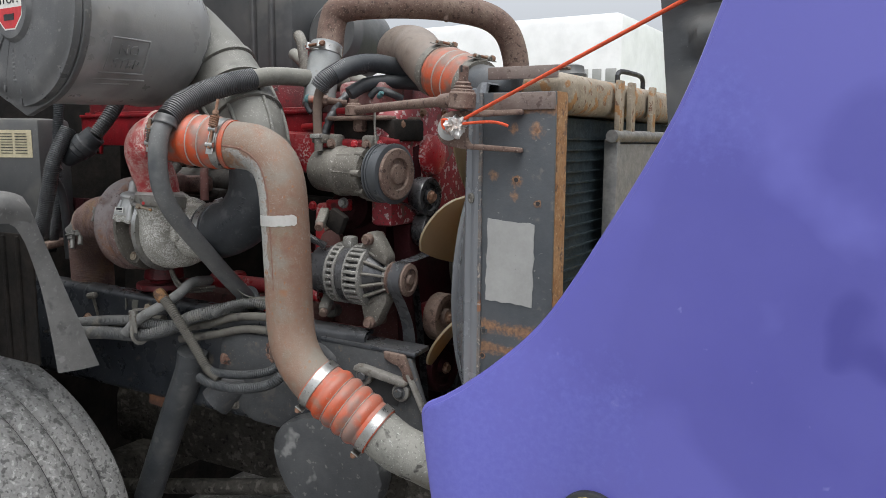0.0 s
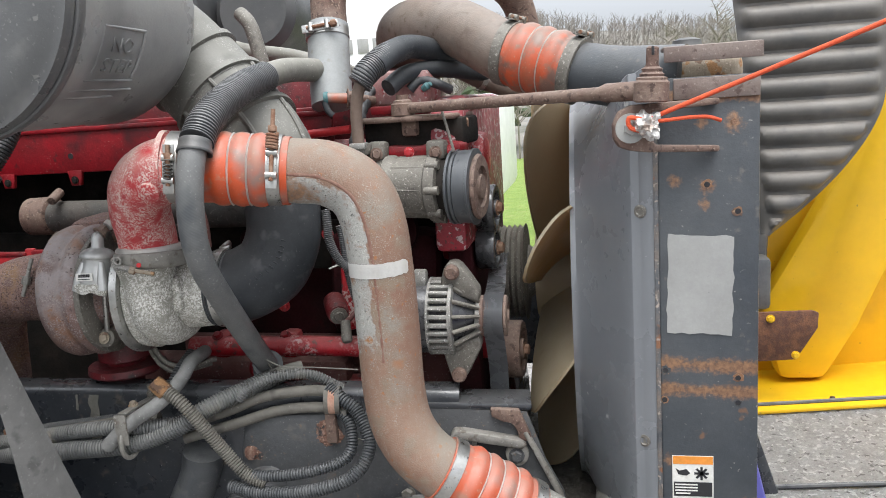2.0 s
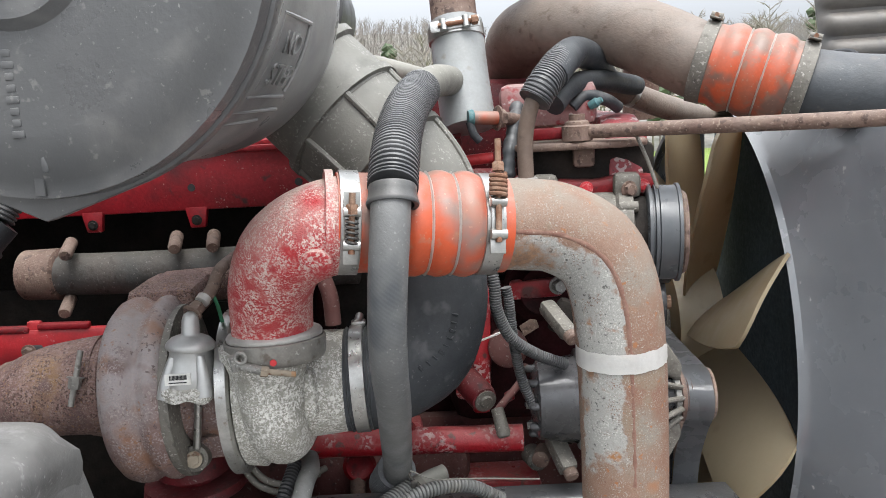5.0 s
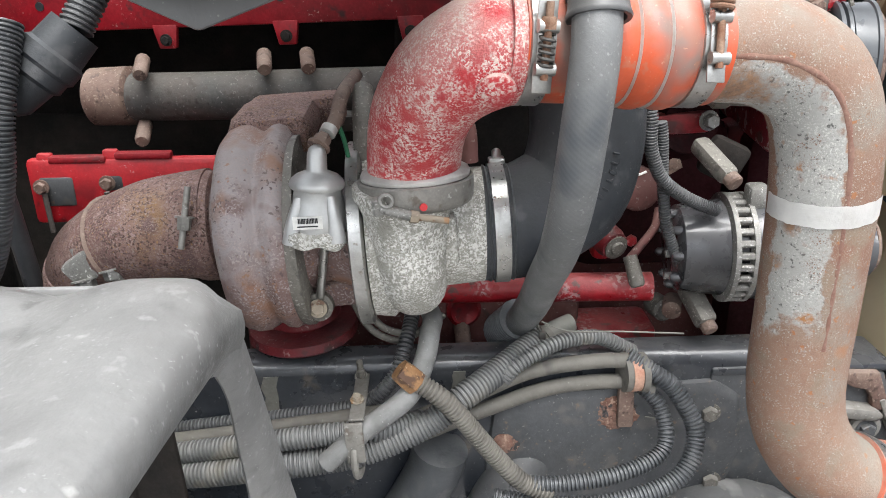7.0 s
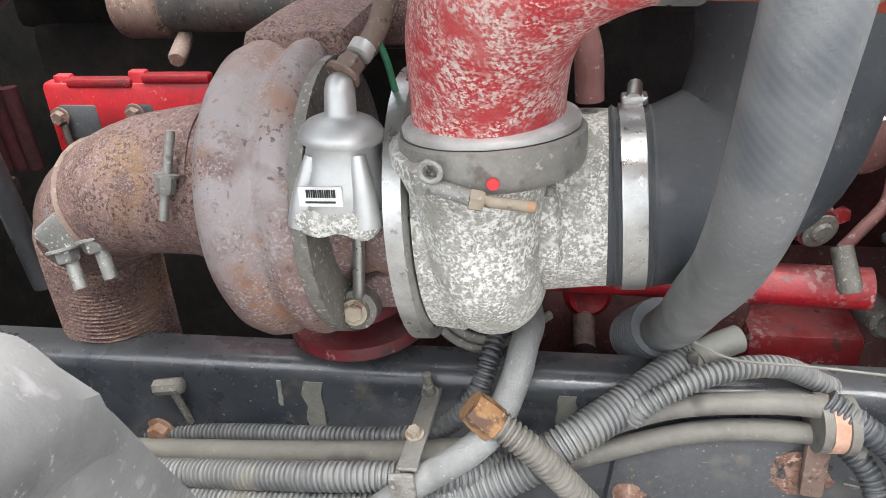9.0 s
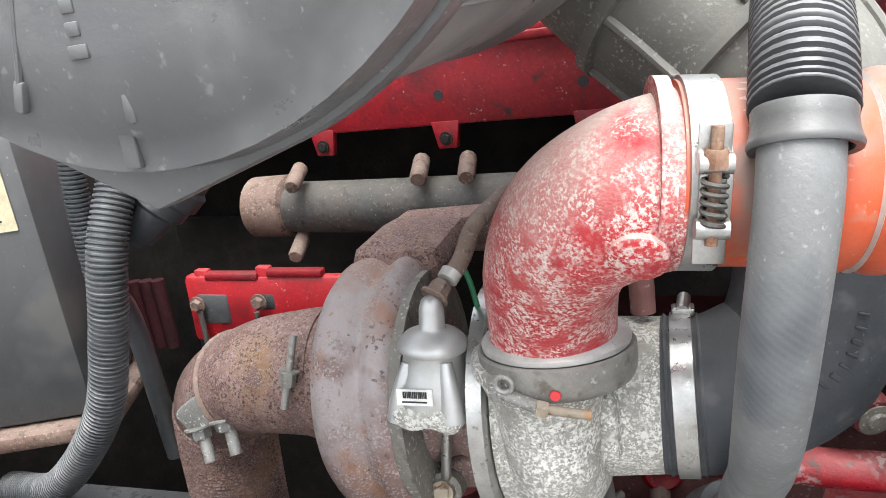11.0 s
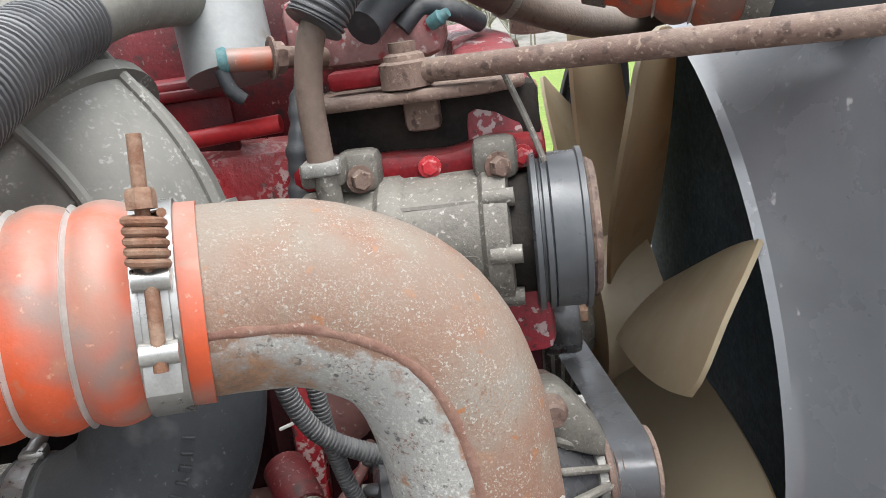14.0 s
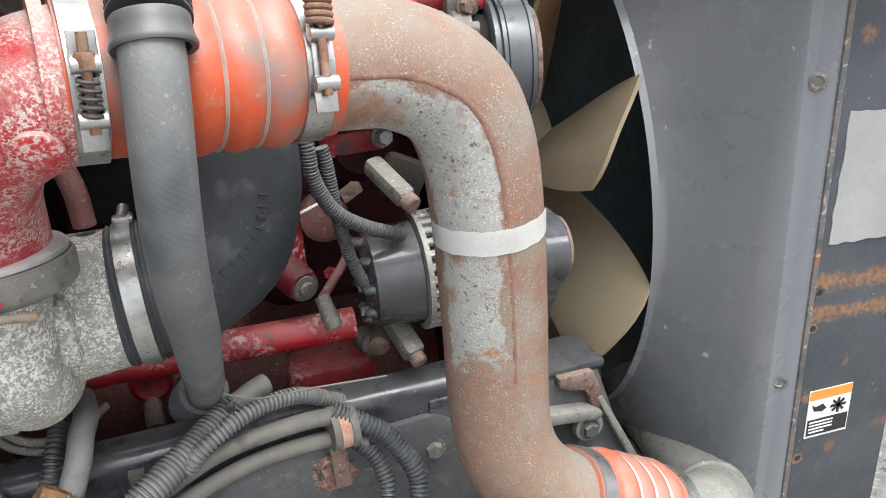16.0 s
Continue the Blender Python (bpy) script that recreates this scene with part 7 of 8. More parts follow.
# ---------------------------------------------------------------- tilted hood
def hood():
    e = thing("hood", "tilted truck hood, purple outside and yellow inside", "hood", (0.4, 1.9, GROUND))
    m = Matrix.Translation((0, 0.85, 0)) @ Matrix.Rotation(radians(90), 4, "X")
    edge = spline([(0.127, 1.90, 0), (0.098, 1.775, 0), (0.087, 1.74, 0), (0.057, 1.66, 0), (0.002, 1.56, 0), (-0.058, 1.467, 0), (-0.118, 1.409, 0), (-0.165, 1.375, 0), (-0.187, 1.362, 0), (-0.188, 1.34, 0), (-0.178, 1.27, 0), (-0.15, 1.10, 0), (-0.10, 0.9, 0)], .02)
    out = [(p.x, p.y) for p in edge] + [(0.9, 0.9), (0.9, 1.90)]
    skin = part("fender_skin", slab(out, .006, m, .002), M_BLEACHED, e, "purple painted fender with scuffs")
    part("rolled_edge", tube([(p.x, .853, p.y) for p in edge], .0045, .02, 8), M_PURPLE, skin)
    lamp = part("marker_lamp", lathe([(0, .030), (.012, .030), (.016, .026), (.017, 0)], (-0.006, .848, 1.284), (0, -1, 0), 32), M_LENS, e, "round amber marker lamp")
    part("bezel", lathe([(-.002, .034), (.006, .034), (.008, .030), (.008, .028)], (-0.006, .848, 1.284), (0, -1, 0), 32), M_INKSHADE, lamp)

    def duct(o, right, left, low, high, top, pitch, depth, margin, mat, label):
        """An intake duct with stacked level ridges: left edge, lower and right outline in metres."""
        m = axes(o, right)
        bm = bmesh.new()
        g = []
        nz, nx = int((top - low) / pitch * 10), 30
        for j in range(nz + 1):
            z = low + (top - low) * j / nz
            x0, x1 = left(z), high(z)
            row = []
            for i in range(nx + 1):
                x = x0 + (x1 - x0) * i / nx
                end = max(0, min(1, (x - x0 - margin) / .012)) * max(0, min(1, (x1 - .02 - x) / .012))
                ph = (z / pitch) % 1
                d = depth * (math.sin(math.pi * ph / .7) ** .6 if ph < .7 else 0) * end ** .5
                row.append(bm.verts.new(m @ V((x, -d - .02 * math.sin(math.pi * i / nx), z))))
            g.append(row)
        for a, b in zip(g, g[1:]):
            for i in range(nx):
                bm.faces.new((a[i], a[i + 1], b[i + 1], b[i]))
        bmesh.ops.recalc_face_normals(bm, faces=bm.faces[:])
        bmesh.ops.solidify(bm, geom=bm.faces[:], thickness=.006)
        return part("intake_duct", bm, mat, e, label)

    duct((0, 1.30, 0), (1, -.12, 0), lambda z: -.031 - (z - 1.274) * .105, .9, lambda z: .5, 2.05, .070, .020, .045, M_BLKPLA, "black corrugated air intake duct")
    duct((0, 2.6, 0), (1, .03, 0), lambda z: -.082 - (z - 1.277) * .13, 1.28, lambda z: .225 - .30 * max(0, (1.66 - z) / .385) ** 1.7, 2.2, .064, .018, .02, M_FARDUCT, "dusty brown-grey corrugated air intake duct")
    # yellow inner hood on the far side
    m = axes((0, 2.90, 0), (1, 0.03, 0)) @ Matrix.Rotation(radians(90), 4, "X")
    part("inner_panel", slab([(-.246, 1.50), (-.127, 1.60), (.0, 1.72), (.15, 2.3), (1.1, 2.3), (1.1, .70), (-.17, .70), (-.225, .92), (-.243, 1.17)], .02, m, .006), M_YELLOW, e, "yellow painted inner hood panel")
    part("inner_web", slab([(-.056, 1.0), (-.056, 1.03), (.096, 1.307), (.2, 1.52), (.25, 1.66), (.285, 1.95), (.30, 2.3), (.42, 2.3), (.42, 1.7), (.36, 1.26), (.23, .95), (.135, .78), (.0, .78)], .10, axes((0, 2.80, 0), (1, 0.02, 0)) @ Matrix.Rotation(radians(90), 4, "X"), .03), M_YELLOW, e, "curved yellow stiffener web")
    part("floor_flange", block((1.3, .34, .012), axes((.46, 2.74, .795), (1, .02, .075)), .004), M_YELLOW, e)
    for x, y in ((.12, 2.62), (.32, 2.61), (.52, 2.62)):
        part("rivet", lathe([(0, .008), (.004, .007), (.004, 0)], (x, y, .769 + x * .075), (0, 0, 1), 12), M_RAIL, e)
    h = part("headlamp_housing", slab([(-.173, 1.03), (-.215, 1.14), (-.247, 1.32), (-.229, 1.39), (-.162, 1.445), (-.05, 1.44), (-.03, 1.28), (-.04, 1.03)], .10, axes((0, 2.80, 0), (1, 0, 0)) @ Matrix.Rotation(radians(90), 4, "X"), .03), M_LAMPGREY, e, "grey dusty plastic headlamp housing")
    part("socket_box", block((.12, .08, .16), V((-.10, 2.72, 1.11)), .015), M_LAMPGREY, h)
    part("cover", block((.07, .02, .07), V((-.12, 2.74, 1.27)), .006), M_RUBBER, h)
    part("grommet", lathe([(0, .028), (.01, .026), (.014, .016), (.03, .014)], (-.115, 2.69, 1.17), (-.4, -.6, .8), 20), M_RUBBER, h)
    part("cable", tube([(-0.125, 2.67, 1.185), (-0.15, 2.64, 1.2), (-0.22, 2.58, 1.18), (-0.28, 2.52, 1.11), (-.31, 2.5, 1.0)], .011, .02, 12), M_RUBBER, h)
    g = part("hinge_plate", slab([(-.205, 1.045), (.055, 1.052), (.071, 1.045), (.069, 1.0), (.012, .905), (-.202, .892)], .012, axes((0.0, 2.60, 0), (1, 0, 0)) @ Matrix.Rotation(radians(90), 4, "X"), .003), M_RUSTPLATE, e, "rusted hinge plate")
    for x, z in ((-.06, 1.03), (-.12, .925), (.01, .92)):
        part("bolt", hexbolt((x, 2.593, z), (0, -1, 0), .009, .007), M_YELLOW, g)
    part("hinge_bar", block((.12, .05, .03), V((-.255, 2.62, 1.03)), .006), M_RAIL, g)
    # quilted heat blanket on the hood's floor
    bm = bmesh.new()
    rows = []
    for j in range(31):
        rows.append([bm.verts.new((-.155 + 1.25 * i / 50, 1.35 + 1.27 * j / 30, .60 + (.145 + .075 * (1.25 * i / 50)) * j / 30 + .006 * noise.noise(V((i * .7, j * .7, 0))))) for i in range(51)])
    for a, b in zip(rows, rows[1:]):
        for i in range(50):
            bm.faces.new((a[i], a[i + 1], b[i + 1], b[i]))
    bmesh.ops.solidify(bm, geom=bm.faces[:], thickness=.008)
    q = part("heat_blanket", bm, M_BLANKET, e, "grey quilted foil heat blanket")
    part("braid", tube([(-.15, 2.2, .706), (.2, 2.21, .724), (.6, 2.2, .742), (1.0, 2.2, .762)], .007, .02, 8), M_LOOM, q)
    part("edge_braid", tube([(-.15, 2.60, .758), (.2, 2.60, .784), (.6, 2.6, .814), (1.0, 2.6, .844)], .007, .02, 8), M_LOOM, q)
    return e


hood()


def bumper():
    e = thing("bumper", "purple painted bumper end with black edge strip", "bumper", (-0.22, 2.1, GROUND))
    out = [(-.299, 1.13), (-.237, 1.12), (-.205, .9), (-.14, .62), (-.10, GROUND), (-.20, GROUND), (-.24, .72), (-.266, .955)]
    part("shell", slab(out, .03, axes((0, 2.12, 0), (1, 0, 0)) @ Matrix.Rotation(radians(90), 4, "X"), .01), M_PURPLE, e)
    part("edge_strip", slab([(-.217, .945), (-.20, .945), (-.12, .70), (-.05, GROUND), (-.10, GROUND), (-.16, .70)], .03, axes((0, 2.2, 0), (1, 0, 0)) @ Matrix.Rotation(radians(90), 4, "X"), .006), M_RAIL, e, "black edge strip")
    bm = bmesh.new()
    rn = random.Random(4)
    for i in range(260):
        s = rn.random()
        p = V((-.300 + .09 * s + rn.uniform(-.022, .022), 2.06 + rn.uniform(-.04, .03), 1.06 - .75 * s))
        q = p + V((rn.uniform(-.015, .03), rn.uniform(-.02, .02), -rn.uniform(.05, .12)))
        rings(bm, [p, p.lerp(q, .5) + V((rn.uniform(-.012, .012), 0, 0)), q], [.0022, .003, .0015], 4)
    tagged(part("dry_grass", bm, M_STRAW, e, "dry grass caught behind the bumper"), "dry grass caught behind the bumper", kind="stuff")


bumper()

# ---------------------------------------------------------------- fender liner, boxes on the cab side
def liner():
    e = thing("fender_liner", "sun-bleached grey plastic fender liner over the wheel", "fender liner", (-1.45, 1.15, 1.12))
    bm = bmesh.new()
    g = []
    nx, ny = 26, 30
    for i in range(nx + 1):
        u = (i / nx) ** 1.6
        x = -1.352 - .68 * u
        row = []
        for j in range(ny + 1):
            y = .80 + .355 * j / ny
            if i == 0 and j == 0:
                for s in range(5, 0, -1):
                    g.append([bm.verts.new((-1.352 - .010 * (s / 5) ** 2 + .006 * math.sin(math.pi * s / 5), .80 + .355 * q / ny, 1.512 - .012 * max(0, (.355 * q / ny - .31) / .045) ** 2 - (.034 + .055 * q / ny * .36) * s / 5)) for q in range(ny + 1)])
            k = max(0, (y - 1.110) / .045)
            edge = max(0, 1 - (-1.352 - x) / .03)
            z = 1.524 - .012 * edge ** 2 - .012 * k ** 2 + .006 * noise.noise(V((x * 6, y * 6, 1))) - .012 * math.exp(-((x + 1.47) / .03) ** 2)
            row.append(bm.verts.new((x - .012 * edge * k, y, z)))
        g.append(row)
    for a, b in zip(g, g[1:]):
        for j in range(ny):
            bm.faces.new((a[j], a[j + 1], b[j + 1], b[j]))
    bmesh.ops.recalc_face_normals(bm, faces=bm.faces[:])
    bmesh.ops.solidify(bm, geom=bm.faces[:], thickness=.005)
    part("deck", bm, M_FENDER, e)
    # skirt along the deck's edge, running down into the leg beside the wheel arch
    bm = bmesh.new()
    outer = [V(p) for p in ((-1.3585, 1.146, 1.496), (-1.3595, 1.155, 1.488), (-1.360, 1.164, 1.470), (-1.361, 1.178, 1.433), (-1.364, 1.203, 1.372), (-1.367, 1.228, 1.31), (-1.372, 1.277, 1.189), (-1.376, 1.31, 1.11))]
    inner = [V(p) for p in ((-1.367, 1.118, 1.459), (-1.367, 1.126, 1.455), (-1.368, 1.134, 1.446), (-1.370, 1.150, 1.418), (-1.378, 1.172, 1.362), (-1.384, 1.190, 1.30), (-1.392, 1.208, 1.205), (-1.398, 1.222, 1.11))]
    so, si = spline(outer, .012), spline(inner, .012)
    rows = []
    for i in range(61):
        p, q = so[round(i * (len(so) - 1) / 60)], si[round(i * (len(si) - 1) / 60)]
        rows.append([bm.verts.new(p.lerp(q, k / 5) + V((.005, -.003, 0)) * math.sin(math.pi * k / 5)) for k in range(6)])
    for a, b in zip(rows, rows[1:]):
        for k in range(5):
            bm.faces.new((a[k], a[k + 1], b[k + 1], b[k]))
    bmesh.ops.recalc_face_normals(bm, faces=bm.faces[:])
    bmesh.ops.solidify(bm, geom=bm.faces[:], thickness=.004)
    part("leg", bm, M_FENDER, e)
    part("back_skirt", block((.64, .006, .05), V((-1.69, 1.152, 1.486)), .002), M_FENDER, e)
    # Wall and ribs are coloured near black for the shade under the deck.
    part("inner_wall", block((.6, .006, .30), V((-1.75, 1.215, 1.27)), .002), M_GRIMESHADE, e, "inner wheel arch wall, shade under the deck in its colour")
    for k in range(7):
        part("wall_rib", block((.012, .010, .29), V((-1.50 - k * .055, 1.210, 1.27)), .004), M_GRIMESHADE, e)


liner()


def fuse_box():
    e = thing("fuse_box", "dusty black plastic fuse box with cream label", "fuse box", (-1.95, 1.5, 1.3))
    m = axes((-1.98, 1.50, 1.52), (.9, .43, 0))
    part("case", block((.26, .16, .34), m, .015), M_BLKPLA, e)
    lb = part("label", block((.14, .001, .075), m @ Matrix.Translation((.04, -.0815, .10)), 0), M_CREAM, e, "cream paper label with fine print")
    for i in range(8):
        for k in range(3):
            part("text_bar", block((.034, .001, .002), m @ Matrix.Translation((-.005 + k * .042, -.0825, .127 - i * .0075)), 0), M_INKSHADE, lb)
    part("tray", block((.3, .2, .02), m @ Matrix.Translation((0, 0, -.18)), .006), M_RUSTTUBE, e)


fuse_box()


def rear_light_block():
    e = thing("light_blocking_wall", "added dark wall behind the engine that blocks light", "bulkhead", (-2.25, 2.0, 0.6), kind="structure")
    # Plain walls added to keep rear light out; their colour is darkened as shade.
    part("panel", block((.04, 2.1, 2.84), V((-2.25, 1.95, 1.58)), .01), M_GRIMESHADE, e)
    part("side", block((.35, .03, .8), V((-2.06, 1.22, 1.1)), .01), M_GRIMESHADE, e)


rear_light_block()


def heater_box():
    e = thing("heater_box", "black plastic heater box at the cab cowl", "heater box", (-1.7, 2.2, 1.78))
    part("case", block((.5, .4, .4), V((-1.75, 2.35, 2.0)), .03), M_BLKPLA, e)
    part("blower", lathe([(-.1, 0), (-.1, .09), (-.08, .11), (.08, .11), (.1, .09), (.1, 0)], (-1.38, 2.3, 1.96), (0, -1, .1)), M_BLKPLA, e)
    for x in (-1.66, -1.58):
        part("rib", block((.02, .02, .36), V((x, 2.145, 2.0)), .005), M_BLKPLA, e)
    part("heater_line", tube([(-1.45, 2.1, 1.9), (-1.35, 2.05, 1.86), (-1.2, 2.0, 1.83), (-1.05, 1.95, 1.78)], .018, .02, 14), M_BOOT, e)
    part("elbow", tube([(-1.30, 1.95, 1.93), (-1.27, 1.93, 1.90), (-1.25, 1.92, 1.83), (-1.24, 1.92, 1.78)], .016, .01, 12), M_CASTALU, e)


heater_box()


def far_side():
    e = thing("far_side_light_block", "plain far side fender and rail added to close off light", "fender", (-1.3, 2.9, 0.5))
    # Plain far side shapes, added to cut light bouncing up under the engine.
    part("rail", block((1.7, .08, .27), V((-1.38, 2.48, 1.08)), .01), M_RAIL, e)
    part("wheel", lathe([(-.14, .3), (-.15, .44), (-.12, .49), (.12, .49), (.15, .44), (.14, .3)], (-1.8, 2.85, GROUND + .49), (0, 1, 0), 40), M_TYRE, e)
    part("liner", block((.9, .5, .02), V((-1.75, 2.85, 1.45)), .01), M_BLKPLA, e)
    part("axle", block((.12, 1.6, .12), V((-1.8, 2.0, .62)), .03), M_DIRT, e)


far_side()


def white_truck():
    e = thing("white_truck", "white box truck parked on the gravel behind", "truck", (-4.5, 10, GROUND))
    part("body", block((3.9, 2.2, 2.8), V((-4.60, 10.2, 1.72)), .12), M_WHITE, e)
    part("nose", block((1.5, 2.1, 1.25), V((-2.4, 10.2, 1.15)), .12), M_WHITE, e)
    part("cab_window", block((.5, .03, .7), V((-5.2, 9.09, 2.1)), .05), M_GLASS, e)
    for x in (-5.4, -3.0):
        part("wheel", lathe([(-.14, .3), (-.15, .42), (-.12, .46), (.12, .46), (.15, .42), (.14, .3)], (x, 9.3, GROUND + .46), (0, 1, 0), 32), M_TYRE, e)
    for k, w in enumerate((.09, .13, .11, .13)):
        part("lettering_bar", block((w, .01, .16), V((-3.30 + k * .17, 9.095, 2.40)), .005), M_PLATE, e)
    for i in range(9):
        part("louvre", block((.35, .02, .03), V((-2.72, 9.09, .95 + i * .075)), .005), M_INKSHADE, e)


white_truck()


def connector():
    e = thing("cable_connector", "round grey cable connector with threaded collar", "connector", (-1.66, 1.47, 1.55))
    a, b = V((-1.612, 1.505, 1.645)), V((-1.690, 1.452, 1.562))
    d = (b - a).normalized()
    part("plug", lathe([(0, .028), (.03, .030), (.034, .034), (.05, .034), (.054, .030), (.066, .030), (.07, .025), (.10, .02), (.11, .012)], a, d, 24), M_RUBBER, e)
    part("cable", tube([b, b + d * .03, b + V((-.03, .02, -.08)), b + V((-.03, .03, -.25))], .011, .01, 12), M_LOOM, e)
    part("lead", loom([a, a + V((.02, .03, .05)), a + V((.02, .08, .12))], .018, .006), M_LOOM, e)


connector()
solo("wiring_loom", loom([(-1.66, 1.46, 1.66), (-1.668, 1.42, 1.58), (-1.685, 1.41, 1.50), (-1.73, 1.41, 1.40), (-1.84, 1.42, 1.30), (-1.95, 1.44, 1.27)], .018, .005, 16), M_DUSTRUB, "black corrugated wiring loom hanging by the fuse box", "wiring loom", group="wiring looms")
solo("wiring_loom", loom([(-1.78, 1.52, 1.75), (-1.79, 1.51, 1.6), (-1.80, 1.51, 1.45), (-1.86, 1.52, 1.32)], .013, .005, 14), M_RUBBER, "thin black corrugated wiring loom behind the fuse box", "wiring loom", group="wiring looms")

# ---------------------------------------------------------------- wiring on the rail
def wires():
    R = M_LOOMGREY
    specs = [
        ("thick grey corrugated conduit along the chassis rail", loom, R, .0156, [(-1.66, 1.425, 1.138), (-1.55, 1.393, 1.148), (-1.44, 1.390, 1.161), (-1.337, 1.406, 1.167), (-1.258, 1.428, 1.190), (-1.213, 1.448, 1.215), (-1.170, 1.485, 1.229), (-1.120, 1.535, 1.242)]),
        ("pale hose end tied with a zip tie", tube, M_BOOT, .0125, [(-1.130, 1.526, 1.239), (-1.112, 1.538, 1.245), (-1.095, 1.55, 1.249), (-1.078, 1.562, 1.25)]),
        ("grey corrugated conduit above the thick one", loom, R, .0122, [(-1.66, 1.41, 1.150), (-1.617, 1.404, 1.160), (-1.448, 1.396, 1.190), (-1.365, 1.400, 1.199), (-1.31, 1.412, 1.196), (-1.26, 1.44, 1.19)]),
        ("thin black corrugated conduit along the rail", loom, M_LOOM, .0085, [(-1.64, 1.463, 1.151), (-1.522, 1.458, 1.172), (-1.421, 1.452, 1.188), (-1.335, 1.452, 1.204), (-1.295, 1.462, 1.235), (-1.281, 1.485, 1.268), (-1.275, 1.53, 1.29)]),
        ("smooth flat grey hose along the rail", tube, M_CABLE, .0115, [(-1.66, 1.446, 1.142), (-1.5, 1.436, 1.171), (-1.357, 1.432, 1.196), (-1.30, 1.44, 1.20)]),
        ("pale braided hose rising over the rail", tube, M_PALEHOSE, .0122, [(-1.368, 1.383, 1.172), (-1.325, 1.388, 1.210), (-1.272, 1.410, 1.244), (-1.255, 1.450, 1.268), (-1.250, 1.478, 1.288), (-1.249, 1.505, 1.291), (-1.26, 1.55, 1.285)]),
        ("grey corrugated conduit behind the brown cables", loom, R, .0088, [(-1.165, 1.475, 1.222), (-1.145, 1.482, 1.240), (-1.099, 1.505, 1.254), (-1.047, 1.530, 1.247), (-1.0, 1.55, 1.214)]),
        ("brown rubber cable along the rail", tube, M_CABLE, .0095, [(-1.27, 1.458, 1.180), (-1.199, 1.488, 1.193), (-1.126, 1.503, 1.217), (-1.032, 1.510, 1.226), (-.985, 1.505, 1.218)]),
        ("brown rubber cable along the rail", tube, M_CABLE, .0095, [(-1.27, 1.460, 1.153), (-1.185, 1.492, 1.169), (-1.103, 1.508, 1.189), (-1.023, 1.514, 1.193), (-.978, 1.507, 1.185)]),
        ("dark corrugated conduit looping off the rail", loom, M_DUSTRUB, .0108, [(-1.012, 1.512, 1.230), (-0.98, 1.500, 1.212), (-0.955, 1.496, 1.190), (-0.932, 1.474, 1.142), (-0.958, 1.445, 1.098), (-1.034, 1.428, 1.077), (-1.121, 1.428, 1.072), (-1.18, 1.435, 1.078)]),
        ("dark corrugated conduit looping off the rail", loom, M_DUSTRUB, .0092, [(-1.005, 1.515, 1.198), (-0.972, 1.497, 1.165), (-0.972, 1.468, 1.123), (-1.030, 1.443, 1.106), (-1.11, 1.432, 1.100), (-1.16, 1.436, 1.105)]),
        ("brown hose stub with a ribbed sleeve and orange tip", loom, M_CABLE, .0108, [(-1.266, 1.411, 1.266), (-1.235, 1.408, 1.242), (-1.212, 1.413, 1.209), (-1.177, 1.428, 1.146), (-1.145, 1.430, 1.106), (-1.11, 1.432, 1.088)]),
        ("thick black hose hanging down from the rail", tube, M_DUSTRUB, .036, [(-1.246, 1.476, 1.122), (-1.263, 1.480, 1.07), (-1.335, 1.488, .94), (-1.42, 1.495, .776), (-1.47, 1.50, .68)]),
    ]
    for label, f, mat, r, pts in specs:
        bm = f(pts, r) if f is loom else f(pts, r, .008, 18)
        solo("cable", bm, mat, label, "cable", group="cables on the rail")
    e = thing("hose_tip", "worn orange hose tip", "hose end", (-1.27, 1.41, 1.262))
    part("tip", lathe([(0, .013), (.012, .0145), (.026, .0145), (.028, .012)], (-1.280, 1.409, 1.279), (.7, .03, -.72), 8), M_OCHRE, e)
    e = thing("cable_strap", "steel strap bracket holding the cables to the rail", "bracket", (-1.33, 1.45, 1.15))
    part("strap", block((.017, .004, .118), axes((-1.333, 1.437, 1.226), (1, .1, 0.02), (0.03, .96, -.12)), .0015), M_STRAPSTEEL, e)
    part("lower_strap", block((.021, .005, .055), axes((-1.331, 1.376, 1.205), (1, .1, 0), (0.05, -.05, 1)), .002), M_STRAPSTEEL, e)
    part("bolt", hexbolt((-1.339, 1.484, 1.222), (0, -.3, .9), .006, .012), M_CASTALU, e)
    part("stud", lathe([(0, .004), (.016, .004), (.017, 0)], (-1.339, 1.484, 1.230), (0, -.2, 1), 10), M_CASTALU, e)
    part("bolt", hexbolt((-1.333, 1.420, 1.232), (0, -.2, .95), .006, .007), M_TANK, e)
    part("ring", rings(bmesh.new(), [V((-1.333, 1.398, 1.178)) + V((0, .026 * math.cos(k * .3307), .030 * math.sin(k * .3307))) for k in range(20)], [.0045] * 20, 8), M_STRAPSTEEL, e)
    e = thing("p_clip", "rubber-lined clip holding two cables", "clip", (-1.0, 1.5, 1.15))
    for dx in (-.010, .010):
        part("band", lathe([(-.004, .0215), (-.004, .0245), (.004, .0245), (.004, .0215)], (-1.005 + dx, 1.511, 1.208), (1, .2, -.05)), M_CABLE, e)
    part("strap", lathe([(-.006, .0215), (-.006, .0238), (.006, .0238), (.006, .0215)], (-1.005, 1.511, 1.208), (1, .2, -.05)), M_ORANGEDUST, e)
    part("tab", block((.02, .014, .06), V((-1.012, 1.512, 1.158)), .004), M_RUSTTUBE, e)
